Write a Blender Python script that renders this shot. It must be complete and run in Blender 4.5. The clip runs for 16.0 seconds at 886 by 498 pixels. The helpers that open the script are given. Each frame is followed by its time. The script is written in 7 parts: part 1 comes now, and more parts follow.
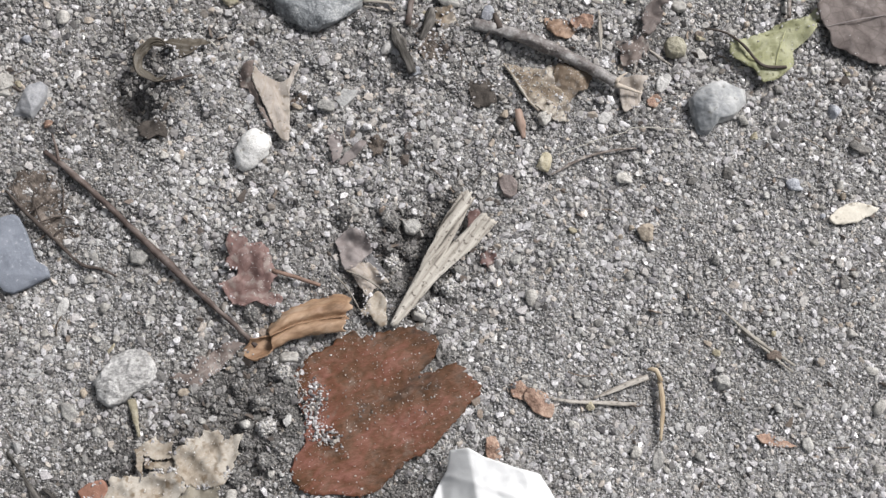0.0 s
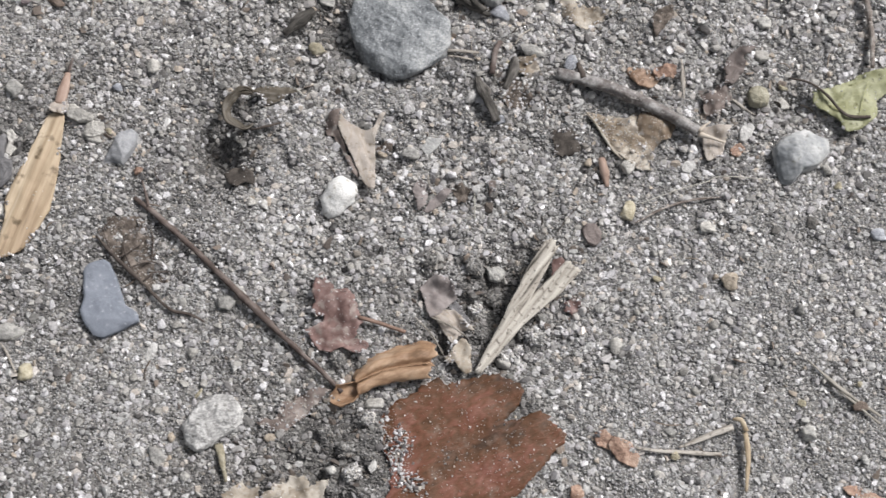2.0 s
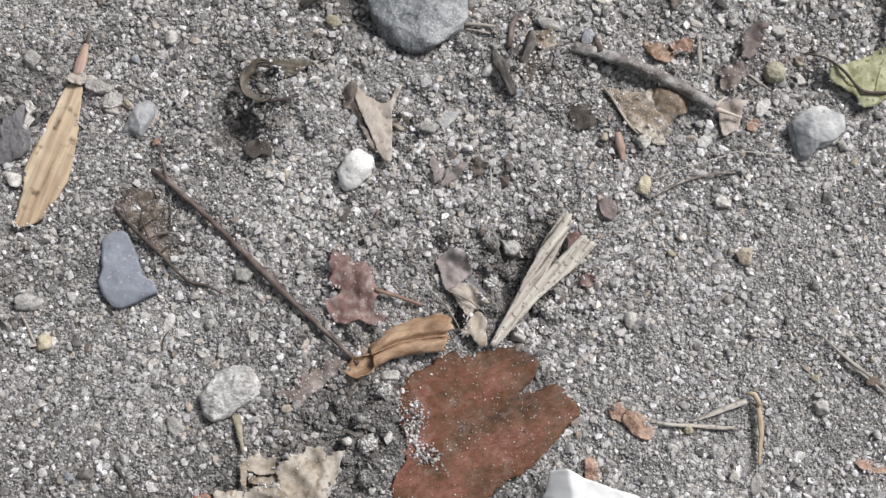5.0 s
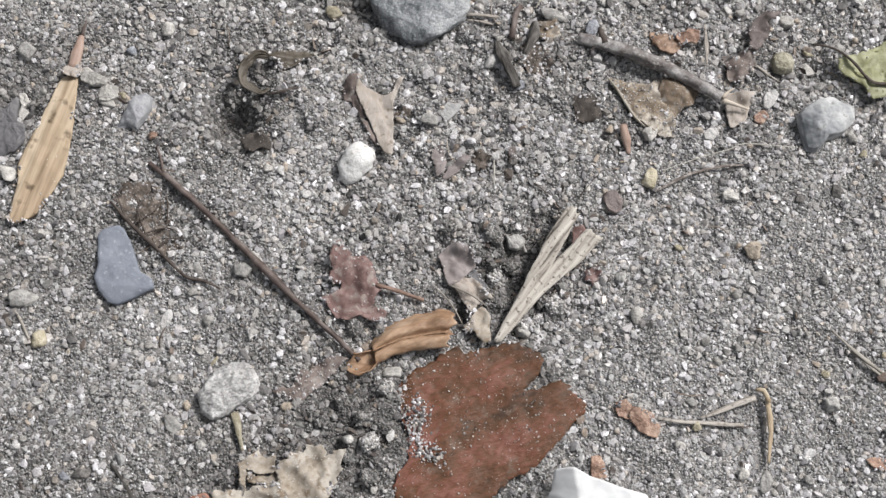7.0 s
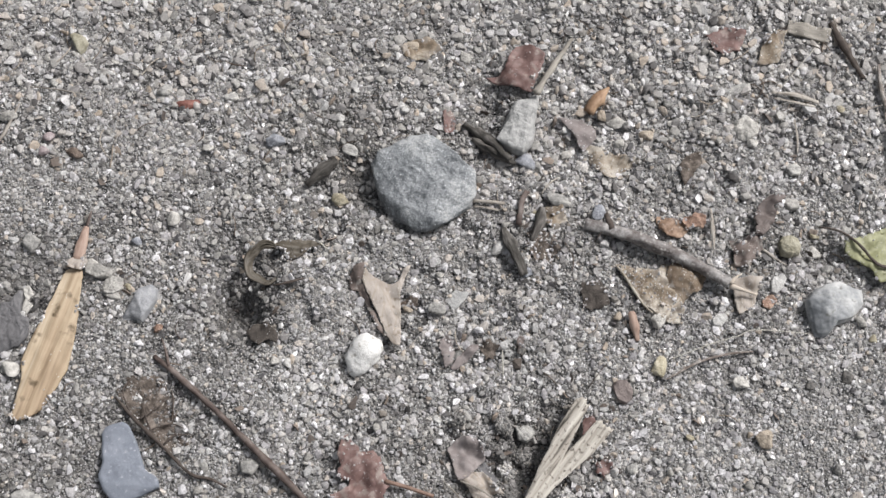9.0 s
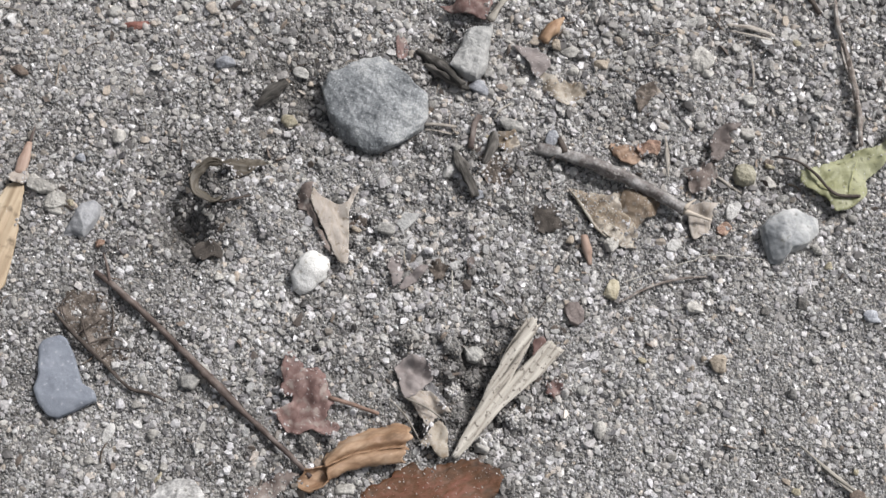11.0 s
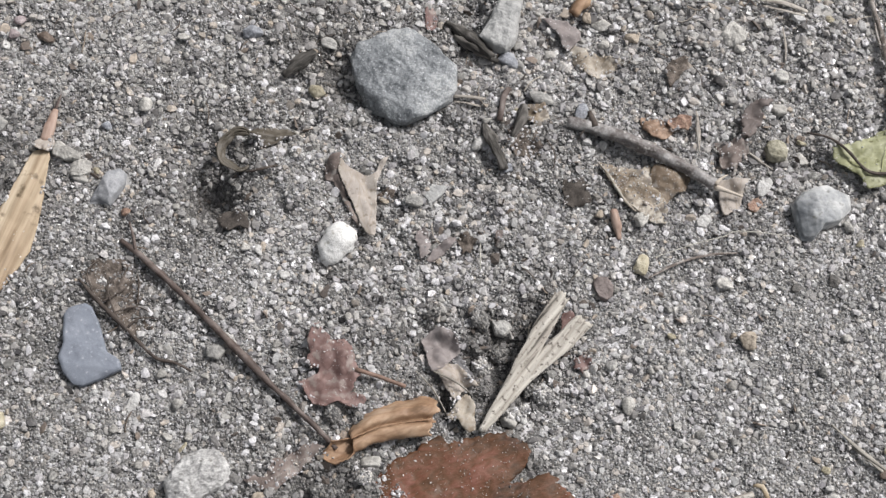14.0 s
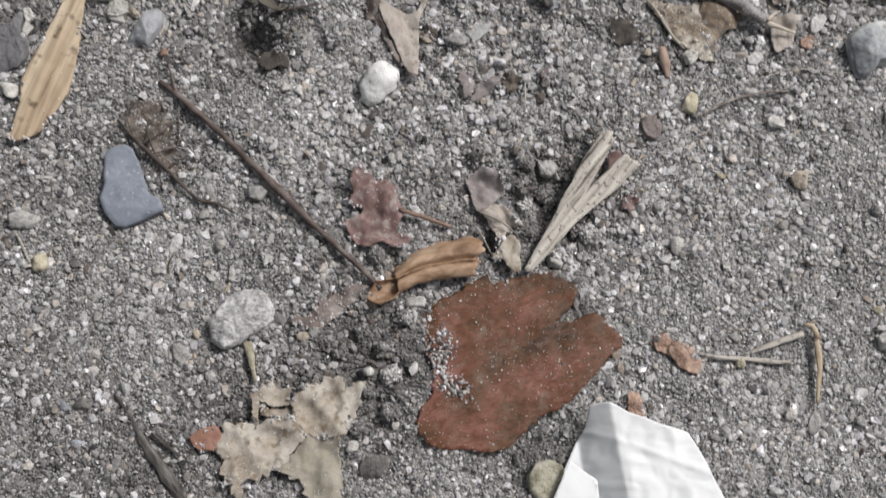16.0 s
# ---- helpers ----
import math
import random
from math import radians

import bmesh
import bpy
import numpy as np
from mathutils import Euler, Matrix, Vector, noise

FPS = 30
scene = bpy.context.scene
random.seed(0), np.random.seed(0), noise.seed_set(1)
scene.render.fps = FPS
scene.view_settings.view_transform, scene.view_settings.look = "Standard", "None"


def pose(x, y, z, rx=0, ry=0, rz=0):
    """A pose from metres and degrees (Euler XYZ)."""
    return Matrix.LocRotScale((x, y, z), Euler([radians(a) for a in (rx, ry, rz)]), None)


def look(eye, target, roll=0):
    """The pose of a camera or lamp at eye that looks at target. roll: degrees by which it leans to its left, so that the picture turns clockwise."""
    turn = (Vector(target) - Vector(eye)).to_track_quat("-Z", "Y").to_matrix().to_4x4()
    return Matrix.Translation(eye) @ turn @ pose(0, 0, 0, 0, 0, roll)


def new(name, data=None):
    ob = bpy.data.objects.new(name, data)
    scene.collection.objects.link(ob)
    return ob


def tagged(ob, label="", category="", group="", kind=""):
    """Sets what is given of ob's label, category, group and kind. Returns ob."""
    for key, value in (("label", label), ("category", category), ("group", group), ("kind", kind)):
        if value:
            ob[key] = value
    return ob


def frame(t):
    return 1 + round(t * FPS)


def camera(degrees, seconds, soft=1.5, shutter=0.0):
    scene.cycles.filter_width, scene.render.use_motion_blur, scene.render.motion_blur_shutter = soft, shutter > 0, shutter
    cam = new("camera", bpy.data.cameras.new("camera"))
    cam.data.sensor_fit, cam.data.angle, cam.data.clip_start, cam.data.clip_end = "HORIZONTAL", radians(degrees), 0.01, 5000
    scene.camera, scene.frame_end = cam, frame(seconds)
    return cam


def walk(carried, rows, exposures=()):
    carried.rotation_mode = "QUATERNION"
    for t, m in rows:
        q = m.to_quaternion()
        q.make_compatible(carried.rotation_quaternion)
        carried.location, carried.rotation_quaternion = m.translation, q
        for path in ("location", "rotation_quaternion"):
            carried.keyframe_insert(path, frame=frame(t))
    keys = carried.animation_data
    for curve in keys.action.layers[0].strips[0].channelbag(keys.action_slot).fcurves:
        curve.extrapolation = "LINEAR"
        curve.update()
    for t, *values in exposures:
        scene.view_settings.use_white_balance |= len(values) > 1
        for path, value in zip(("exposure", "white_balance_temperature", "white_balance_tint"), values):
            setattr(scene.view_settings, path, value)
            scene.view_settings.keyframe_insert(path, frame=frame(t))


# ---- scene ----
from mathutils.geometry import delaunay_2d_cdt

# ---------------------------------------------------------------- camera
cam = camera(35, 16.0, soft=1.45, shutter=0.3)
PATH = [
    (0, pose(0.01433, -0.09639, 0.37165, 15.187, -4.893, 3.777)),
    (0.5, pose(0.01227, -0.09257, 0.37190, 14.906, -4.574, 3.719)),
    (1, pose(0.00714, -0.09110, 0.37153, 14.858, -4.345, 4.421)),
    (1.5, pose(0.00582, -0.09086, 0.37343, 16.410, -4.142, 4.393)),
    (2, pose(0.00326, -0.09702, 0.37276, 16.959, -3.255, 4.644)),
    (2.5, pose(-0.00458, -0.09326, 0.37238, 15.773, -2.027, 4.714)),
    (3, pose(-0.00135, -0.09508, 0.37155, 15.915, -1.978, 4.878)),
    (3.5, pose(-0.00034, -0.09613, 0.37248, 15.366, -2.581, 4.927)),
    (4, pose(-0.00051, -0.09522, 0.37506, 15.655, -3.113, 4.830)),
    (6.5, pose(0.00196, -0.09799, 0.36998, 15.516, -3.110, 5.525)),
    (7, pose(0.00003, -0.09712, 0.36684, 15.831, -3.095, 4.941)),
    (7.5, pose(-0.00332, -0.08656, 0.37094, 15.073, -2.918, 4.423)),
    (8, pose(-0.00280, -0.08077, 0.37321, 15.614, -2.726, 4.494)),
    (8.5, pose(-0.00822, -0.07082, 0.37530, 16.658, -2.624, 4.610)),
    (8.7, pose(-0.00921, -0.06796, 0.37453, 17.814, -3.104, 4.444)),
    (10.8, pose(0.00381, -0.10529, 0.35303, 22.880, -4.403, 4.589)),
    (11, pose(0.00301, -0.10341, 0.35241, 22.009, -4.592, 4.601)),
    (11.5, pose(0.00272, -0.10537, 0.34887, 21.535, -4.844, 4.485)),
    (12, pose(0.00369, -0.10768, 0.34739, 21.687, -4.724, 4.478)),
    (12.5, pose(0.00257, -0.10616, 0.34921, 21.365, -4.622, 5.063)),
    (13, pose(-0.00047, -0.10703, 0.35176, 21.938, -4.456, 5.520)),
    (13.5, pose(-0.00111, -0.10677, 0.34910, 21.919, -4.446, 5.576)),
    (14, pose(-0.00133, -0.10704, 0.34692, 21.585, -4.489, 5.345)),
    (14.5, pose(-0.00161, -0.10695, 0.34675, 20.948, -4.283, 5.395)),
    (15, pose(-0.00131, -0.11041, 0.34902, 19.611, -3.462, 5.309)),
    (15.5, pose(-0.00274, -0.12096, 0.34434, 19.640, -3.106, 6.220)),
    (16, pose(-0.00184, -0.11641, 0.33729, 16.953, -2.979, 5.510)),
]
walk(cam, PATH, exposures=[(0, 0.46), (15.3, 0.46), (15.6, 0.45), (16, 0.2)])

# ---------------------------------------------------------------- light: bright overcast day
SUN_ELEV, SUN_AZ = radians(52), radians(40)      # azimuth counted from +x towards +y
world = bpy.data.worlds.new("overcast_sky")
scene.world = world
world.use_nodes = True
wt = world.node_tree
sky = wt.nodes.new("ShaderNodeTexSky")
sky.sky_type, sky.sun_disc = "NISHITA", False
sky.sun_elevation, sky.sun_rotation = SUN_ELEV, radians(90) - SUN_AZ
sky.dust_density, sky.air_density = 4.0, 1.5
grey = wt.nodes.new("ShaderNodeHueSaturation")
grey.inputs["Saturation"].default_value = 0.3
wt.links.new(sky.outputs[0], grey.inputs["Color"])
wt.links.new(grey.outputs[0], wt.nodes["Background"].inputs[0])
wt.nodes["Background"].inputs[1].default_value = 0.056
sun = new("sun", bpy.data.lights.new("sun", "SUN"))
sun.data.energy, sun.data.angle, sun.data.color = 2.97, radians(17), (1.0, 0.975, 0.965)
sun.matrix_world = look((math.cos(SUN_AZ) * math.cos(SUN_ELEV), math.sin(SUN_AZ) * math.cos(SUN_ELEV), math.sin(SUN_ELEV)), (0, 0, 0))

MM = 0.001
rng = np.random.default_rng(7)


# ---------------------------------------------------------------- materials
def surface(name, cols, scale=300, stretch=(1, 1, 1), rough=0.8, bump=0.4, dist=0.0003, fine=2500, dirt=None,
            dirt_amount=0.5, dirt_scale=180, through_light=0.0, island=False, contrast=1.0, spec=0.4, grainy=0.35, veins=None, band=None):
    """Node material: a colour ramp over noise, fine grain, an optional dirt layer and relief. Scales are per metre."""
    m = bpy.data.materials.new(name)
    m.use_nodes = True
    t = m.node_tree
    n, l = t.nodes, t.links
    bsdf = n["Principled BSDF"]
    tc = n.new("ShaderNodeTexCoord")
    mp = n.new("ShaderNodeMapping")
    mp.inputs["Scale"].default_value = stretch
    l.new(tc.outputs["Object"], mp.inputs["Vector"])

    def noise_tex(s, detail, vec=True):
        q = n.new("ShaderNodeTexNoise")
        q.inputs["Scale"].default_value, q.inputs["Detail"].default_value = s, detail
        l.new(mp.outputs[0] if vec else tc.outputs["Object"], q.inputs["Vector"])
        return q

    big, small = noise_tex(scale, 6), noise_tex(fine, 4)
    mixv = n.new("ShaderNodeMath")
    mixv.operation = "MULTIPLY_ADD"
    mixv.inputs[1].default_value = grainy
    l.new(small.outputs[0], mixv.inputs[0])
    sub = n.new("ShaderNodeMath")
    sub.operation = "MULTIPLY_ADD"
    sub.inputs[1].default_value, sub.inputs[2].default_value = contrast, 0.5 - 0.5 * grainy - 0.5 * contrast + 0.005
    l.new(big.outputs[0], sub.inputs[0])
    if band:
        dot = n.new("ShaderNodeVectorMath")
        dot.operation = "DOT_PRODUCT"
        dot.inputs[1].default_value = band
        l.new(tc.outputs["Object"], dot.inputs[0])
        lean = n.new("ShaderNodeMath")
        lean.operation = "ADD"
        l.new(sub.outputs[0], lean.inputs[0])
        l.new(dot.outputs["Value"], lean.inputs[1])
        sub = lean
    l.new(sub.outputs[0], mixv.inputs[2])
    ramp = n.new("ShaderNodeValToRGB")
    e = ramp.color_ramp.elements
    while len(e) < len(cols):
        e.new(0.5)
    for k, c in enumerate(cols):
        e[k].position = 0.22 + 0.56 * k / max(1, len(cols) - 1)
        e[k].color = (*c, 1)
    l.new(mixv.outputs[0], ramp.inputs[0])
    colour = ramp.outputs[0]
    if veins:
        vs, strength, vcol = veins
        warp = n.new("ShaderNodeVectorMath")
        warp.operation = "MULTIPLY_ADD"
        warp.inputs[1].default_value = (0.002, 0.002, 0.002)
        l.new(big.outputs["Color"], warp.inputs[0])
        l.new(mp.outputs[0], warp.inputs[2])
        vo = n.new("ShaderNodeTexVoronoi")
        vo.feature = "DISTANCE_TO_EDGE"
        vo.inputs["Scale"].default_value = vs
        l.new(warp.outputs[0], vo.inputs["Vector"])
        vr = n.new("ShaderNodeMapRange")
        vr.inputs["From Max"].default_value, vr.inputs["To Min"].default_value, vr.inputs["To Max"].default_value = 0.09, strength, 0
        l.new(vo.outputs["Distance"], vr.inputs["Value"])
        vm = n.new("ShaderNodeMix")
        vm.data_type = "RGBA"
        l.new(vr.outputs[0], vm.inputs["Factor"])
        l.new(colour, vm.inputs["A"])
        vm.inputs["B"].default_value = (*vcol, 1)
        colour = vm.outputs["Result"]
    if island:
        info = n.new("ShaderNodeObjectInfo")
        hsv = n.new("ShaderNodeHueSaturation")
        mr = n.new("ShaderNodeMapRange")
        mr.inputs["To Min"].default_value, mr.inputs["To Max"].default_value = 0.7, 1.3
        l.new(info.outputs["Random"], mr.inputs["Value"])
        l.new(mr.outputs[0], hsv.inputs["Value"])
        l.new(colour, hsv.inputs["Color"])
        colour = hsv.outputs[0]
    if dirt:
        d = noise_tex(dirt_scale, 8, False)
        dr = n.new("ShaderNodeMapRange")
        dr.inputs["From Min"].default_value, dr.inputs["From Max"].default_value = 0.62 - 0.3 * dirt_amount, 0.72 - 0.2 * dirt_amount
        l.new(d.outputs[0], dr.inputs["Value"])
        mx = n.new("ShaderNodeMix")
        mx.data_type = "RGBA"
        l.new(dr.outputs[0], mx.inputs["Factor"])
        l.new(colour, mx.inputs["A"])
        mx.inputs["B"].default_value = (*dirt, 1)
        colour = mx.outputs["Result"]
    l.new(colour, bsdf.inputs["Base Color"])
    rr = n.new("ShaderNodeMapRange")
    rr.inputs["To Min"].default_value, rr.inputs["To Max"].default_value = max(0.05, rough - 0.15), min(1, rough + 0.15)
    l.new(small.outputs[0], rr.inputs["Value"])
    l.new(rr.outputs[0], bsdf.inputs["Roughness"])
    bsdf.inputs["Specular IOR Level"].default_value = spec
    bp = n.new("ShaderNodeBump")
    bp.inputs["Strength"].default_value, bp.inputs["Distance"].default_value = bump, dist
    l.new(mixv.outputs[0], bp.inputs["Height"])
    l.new(bp.outputs[0], bsdf.inputs["Normal"])
    if through_light:
        tr = n.new("ShaderNodeBsdfTranslucent")
        l.new(colour, tr.inputs["Color"])
        ms = n.new("ShaderNodeMixShader")
        ms.inputs[0].default_value = through_light
        l.new(bsdf.outputs[0], ms.inputs[1])
        l.new(tr.outputs[0], ms.inputs[2])
        l.new(ms.outputs[0], n["Material Output"].inputs["Surface"])
    return m


def grain_material(name, stops, rough, glassy=0.19):
    """Mineral grains: each loose grain takes its own colour from the ramp."""
    m = bpy.data.materials.new(name)
    m.use_nodes = True
    n, l = m.node_tree.nodes, m.node_tree.links
    bsdf = n["Principled BSDF"]
    geo = n.new("ShaderNodeNewGeometry")
    ramp = n.new("ShaderNodeValToRGB")
    e = ramp.color_ramp.elements
    while len(e) < len(stops):
        e.new(0.5)
    for k, (p, c) in enumerate(stops):
        e[k].position, e[k].color = p, (*c, 1)
    l.new(geo.outputs["Random Per Island"], ramp.inputs[0])
    tc = n.new("ShaderNodeTexCoord")
    nz = n.new("ShaderNodeTexNoise")
    nz.inputs["Scale"].default_value, nz.inputs["Detail"].default_value = 1800, 4
    l.new(tc.outputs["Object"], nz.inputs["Vector"])
    mr = n.new("ShaderNodeMapRange")
    mr.inputs["From Min"].default_value, mr.inputs["From Max"].default_value = 0.25, 0.75
    mr.inputs["To Min"].default_value, mr.inputs["To Max"].default_value = 0.66, 1.34
    l.new(nz.outputs[0], mr.inputs["Value"])
    stain = n.new("ShaderNodeTexNoise")
    stain.inputs["Scale"].default_value, stain.inputs["Detail"].default_value = 35, 3
    l.new(tc.outputs["Object"], stain.inputs["Vector"])
    sr = n.new("ShaderNodeMapRange")
    sr.inputs["To Min"].default_value, sr.inputs["To Max"].default_value = 0.72, 1.28
    l.new(stain.outputs[0], sr.inputs["Value"])
    mul = n.new("ShaderNodeMath")
    mul.operation = "MULTIPLY"
    l.new(mr.outputs[0], mul.inputs[0])
    l.new(sr.outputs[0], mul.inputs[1])
    hsv = n.new("ShaderNodeHueSaturation")
    l.new(ramp.outputs[0], hsv.inputs["Color"])
    l.new(mul.outputs[0], hsv.inputs["Value"])
    l.new(hsv.outputs[0], bsdf.inputs["Base Color"])
    wob = n.new("ShaderNodeMath")
    wob.operation = "FRACT"
    big = n.new("ShaderNodeMath")
    big.operation = "MULTIPLY"
    big.inputs[1].default_value = 57.3
    l.new(geo.outputs["Random Per Island"], big.inputs[0])
    l.new(big.outputs[0], wob.inputs[0])
    rr = n.new("ShaderNodeMapRange")
    rr.inputs["To Min"].default_value, rr.inputs["To Max"].default_value = rough - 0.25, rough + 0.2
    l.new(wob.outputs[0], rr.inputs["Value"])
    l.new(rr.outputs[0], bsdf.inputs["Roughness"])
    tr = n.new("ShaderNodeBsdfTranslucent")
    l.new(hsv.outputs[0], tr.inputs["Color"])
    ms = n.new("ShaderNodeMixShader")
    ms.inputs[0].default_value = glassy
    l.new(bsdf.outputs[0], ms.inputs[1])
    l.new(tr.outputs[0], ms.inputs[2])
    l.new(ms.outputs[0], n["Material Output"].inputs["Surface"])
    return m


SAND = [(0.00, (0.08, 0.077, 0.078)), (0.05, (0.19, 0.183, 0.182)), (0.12, (0.36, 0.35, 0.352)), (0.22, (0.47, 0.45, 0.452)), (0.36, (0.49, 0.487, 0.468)), (0.50, (0.55, 0.527, 0.525)),
        (0.62, (0.54, 0.537, 0.517)), (0.72, (0.56, 0.505, 0.445)), (0.79, (0.62, 0.607, 0.605)), (0.93, (0.70, 0.687, 0.685)), (1.0, (0.77, 0.76, 0.755))]
toned = lambda f: [(p, (c[0] * f, c[1] * f, c[2] * f * 1.025)) for p, c in SAND]
M_grain = grain_material("sand_grains", toned(1.15), 0.36, 0.36)
M_fine = grain_material("fine_sand", [(p, tuple(0.44 + 0.4 * (v - 0.44) for v in c)) for p, c in toned(1.02)], 0.4, 0.30)
# Dark grains: damp sand, and shade coloured into hollows and beside things.
M_damp_shade = grain_material("damp_sand", [(p, (c[0], c[1] * 0.985, c[2] * 0.95)) for p, c in toned(0.5)], 0.45, 0.3)
M_glint = grain_material("pale_dust_grains", [(0.0, (0.45, 0.43, 0.42)), (0.5, (0.66, 0.65, 0.64)), (1.0, (0.82, 0.81, 0.80))], 0.4, 0.3)
M_gravel = grain_material("fine_gravel", [(0.00, (0.12, 0.113, 0.11)), (0.08, (0.26, 0.25, 0.247)), (0.24, (0.42, 0.40, 0.39)), (0.45, (0.51, 0.495, 0.47)), (0.64, (0.59, 0.563, 0.542)),
                                          (0.74, (0.53, 0.45, 0.37)), (0.82, (0.62, 0.605, 0.597)), (1.0, (0.71, 0.70, 0.692))], 0.5, 0.36)


def bed_material(name, tone):
    """Packed sand between the loose grains: small cells of mineral colour with relief and faint stains."""
    m = bpy.data.materials.new(name)
    m.use_nodes = True
    n, l = m.node_tree.nodes, m.node_tree.links
    bsdf = n["Principled BSDF"]
    tc = n.new("ShaderNodeTexCoord")
    vo = n.new("ShaderNodeTexVoronoi")
    vo.inputs["Scale"].default_value = 1500
    l.new(tc.outputs["Object"], vo.inputs["Vector"])
    sep = n.new("ShaderNodeSeparateColor")
    l.new(vo.outputs["Color"], sep.inputs[0])
    ramp = n.new("ShaderNodeValToRGB")
    e = ramp.color_ramp.elements
    while len(e) < 5:
        e.new(0.5)
    for k, (p, c) in enumerate(((0.0, (0.07, 0.068, 0.066)), (0.2, (0.21, 0.205, 0.20)), (0.6, (0.34, 0.33, 0.315)), (0.85, (0.42, 0.40, 0.375)), (1.0, (0.62, 0.61, 0.60)))):
        e[k].position, e[k].color = p, (*c, 1)
    l.new(sep.outputs[0], ramp.inputs[0])
    st = n.new("ShaderNodeTexNoise")
    st.inputs["Scale"].default_value, st.inputs["Detail"].default_value = 60, 6
    l.new(tc.outputs["Object"], st.inputs["Vector"])
    mr = n.new("ShaderNodeMapRange")
    mr.inputs["To Min"].default_value, mr.inputs["To Max"].default_value = 0.6 * tone, 1.3 * tone
    l.new(st.outputs[0], mr.inputs["Value"])
    hsv = n.new("ShaderNodeHueSaturation")
    l.new(ramp.outputs[0], hsv.inputs["Color"])
    l.new(mr.outputs[0], hsv.inputs["Value"])
    l.new(hsv.outputs[0], bsdf.inputs["Base Color"])
    bsdf.inputs["Roughness"].default_value = 0.75
    bp = n.new("ShaderNodeBump")
    bp.invert = True
    bp.inputs["Strength"].default_value, bp.inputs["Distance"].default_value = 1.0, 0.0005
    l.new(vo.outputs["Distance"], bp.inputs["Height"])
    l.new(bp.outputs[0], bsdf.inputs["Normal"])
    return m


# The second, darker bed tone carries both damp and the hollows' painted shade.
M_soil, M_bed_damp_shade = bed_material("packed_sand", 0.76), bed_material("packed_damp_shade_sand", 0.36)
M_crumb = grain_material("humus_crumb", [(0.0, (0.06, 0.05, 0.045)), (0.4, (0.12, 0.10, 0.088)), (0.75, (0.19, 0.155, 0.13)), (1.0, (0.28, 0.23, 0.19))], 0.8, 0.0)
M_thread = grain_material("plant_fibre", [(0.0, (0.07, 0.05, 0.04)), (0.4, (0.17, 0.13, 0.10)), (0.7, (0.32, 0.27, 0.22)), (1.0, (0.50, 0.45, 0.39))], 0.7, 0.1)
M_grey = surface("grey_sandstone", [(0.088, 0.094, 0.101), (0.152, 0.163, 0.174), (0.222, 0.235, 0.245), (0.37, 0.378, 0.382)], 110, rough=0.5, bump=0.7,
                 dist=0.0006, fine=1500, contrast=1.4, grainy=0.75, dirt=(0.42, 0.435, 0.45), dirt_amount=0.10, dirt_scale=1300)
M_bluegrey = surface("blue_grey_stone", [(0.20, 0.205, 0.22), (0.30, 0.305, 0.32), (0.38, 0.385, 0.395)], 260, rough=0.6, bump=0.35, dist=0.0003, fine=2600, grainy=0.6)
M_slate = surface("blue_slate", [(0.15, 0.165, 0.20), (0.20, 0.22, 0.26), (0.25, 0.27, 0.315)], 250, rough=0.7, bump=0.3, dist=0.0002, fine=3000, grainy=0.5, dirt=(0.36, 0.375, 0.41), dirt_amount=0.02, dirt_scale=1100)
M_quartz = surface("pale_quartzite", [(0.20, 0.197, 0.195), (0.335, 0.33, 0.325), (0.44, 0.434, 0.428), (0.61, 0.602, 0.592)], 330, stretch=(0.7, 1.1, 1), rough=0.65, bump=0.8,
                   dist=0.0006, fine=1300, contrast=1.3, grainy=0.8, dirt=(0.16, 0.155, 0.145), dirt_amount=0.10, dirt_scale=750)
M_marble = surface("grey_white_stone", [(0.170, 0.182, 0.195), (0.282, 0.292, 0.302), (0.395, 0.403, 0.407), (0.555, 0.556, 0.553)], 110, rough=0.6, bump=0.35,
                   dist=0.0004, fine=1100, contrast=1.6, grainy=0.4, band=(13, -5, 0), dirt=(0.20, 0.20, 0.185), dirt_amount=0.08, dirt_scale=500)
M_palestone = surface("pale_grey_stone", [(0.24, 0.242, 0.24), (0.34, 0.34, 0.335), (0.44, 0.437, 0.43)], 300, rough=0.75, bump=0.6, dist=0.0006, fine=1400, grainy=0.6)
M_chalk = surface("chalk_white", [(0.56, 0.55, 0.53), (0.70, 0.695, 0.68), (0.78, 0.775, 0.765)], 450, rough=0.9, bump=0.8, dist=0.0006, fine=1400,
                  dirt=(0.35, 0.33, 0.29), dirt_amount=0.12, dirt_scale=700)
M_dark = surface("dark_slab_stone", [(0.075, 0.073, 0.077), (0.13, 0.127, 0.132), (0.20, 0.195, 0.198)], 200, rough=0.8, bump=0.5, dist=0.0004)
M_peb = {}
M_peb["grey"] = surface("grey_pebble", [(0.186, 0.18, 0.173), (0.319, 0.313, 0.299), (0.452, 0.439, 0.412)], 500, rough=0.65, bump=0.9, dist=0.0004, fine=1600, contrast=1.5, grainy=0.7, island=True)
M_peb["pale"] = surface("pale_pebble", [(0.245, 0.237, 0.222), (0.349, 0.335, 0.312), (0.453, 0.439, 0.415)], 500, rough=0.6, bump=0.9, dist=0.0004, fine=1600, contrast=1.5, grainy=0.7, island=True)
M_peb["white"] = surface("white_pebble", [(0.338, 0.329, 0.317), (0.456, 0.448, 0.436), (0.558, 0.55, 0.537)], 500, rough=0.55, bump=0.9, dist=0.0004, fine=1600, contrast=1.5, grainy=0.7)
M_peb["yellow"] = surface("yellow_pebble", [(0.29, 0.255, 0.175), (0.40, 0.36, 0.265), (0.48, 0.44, 0.345)], 500, rough=0.6, bump=0.9, dist=0.0004, fine=1600, contrast=1.5, grainy=0.7, island=True)
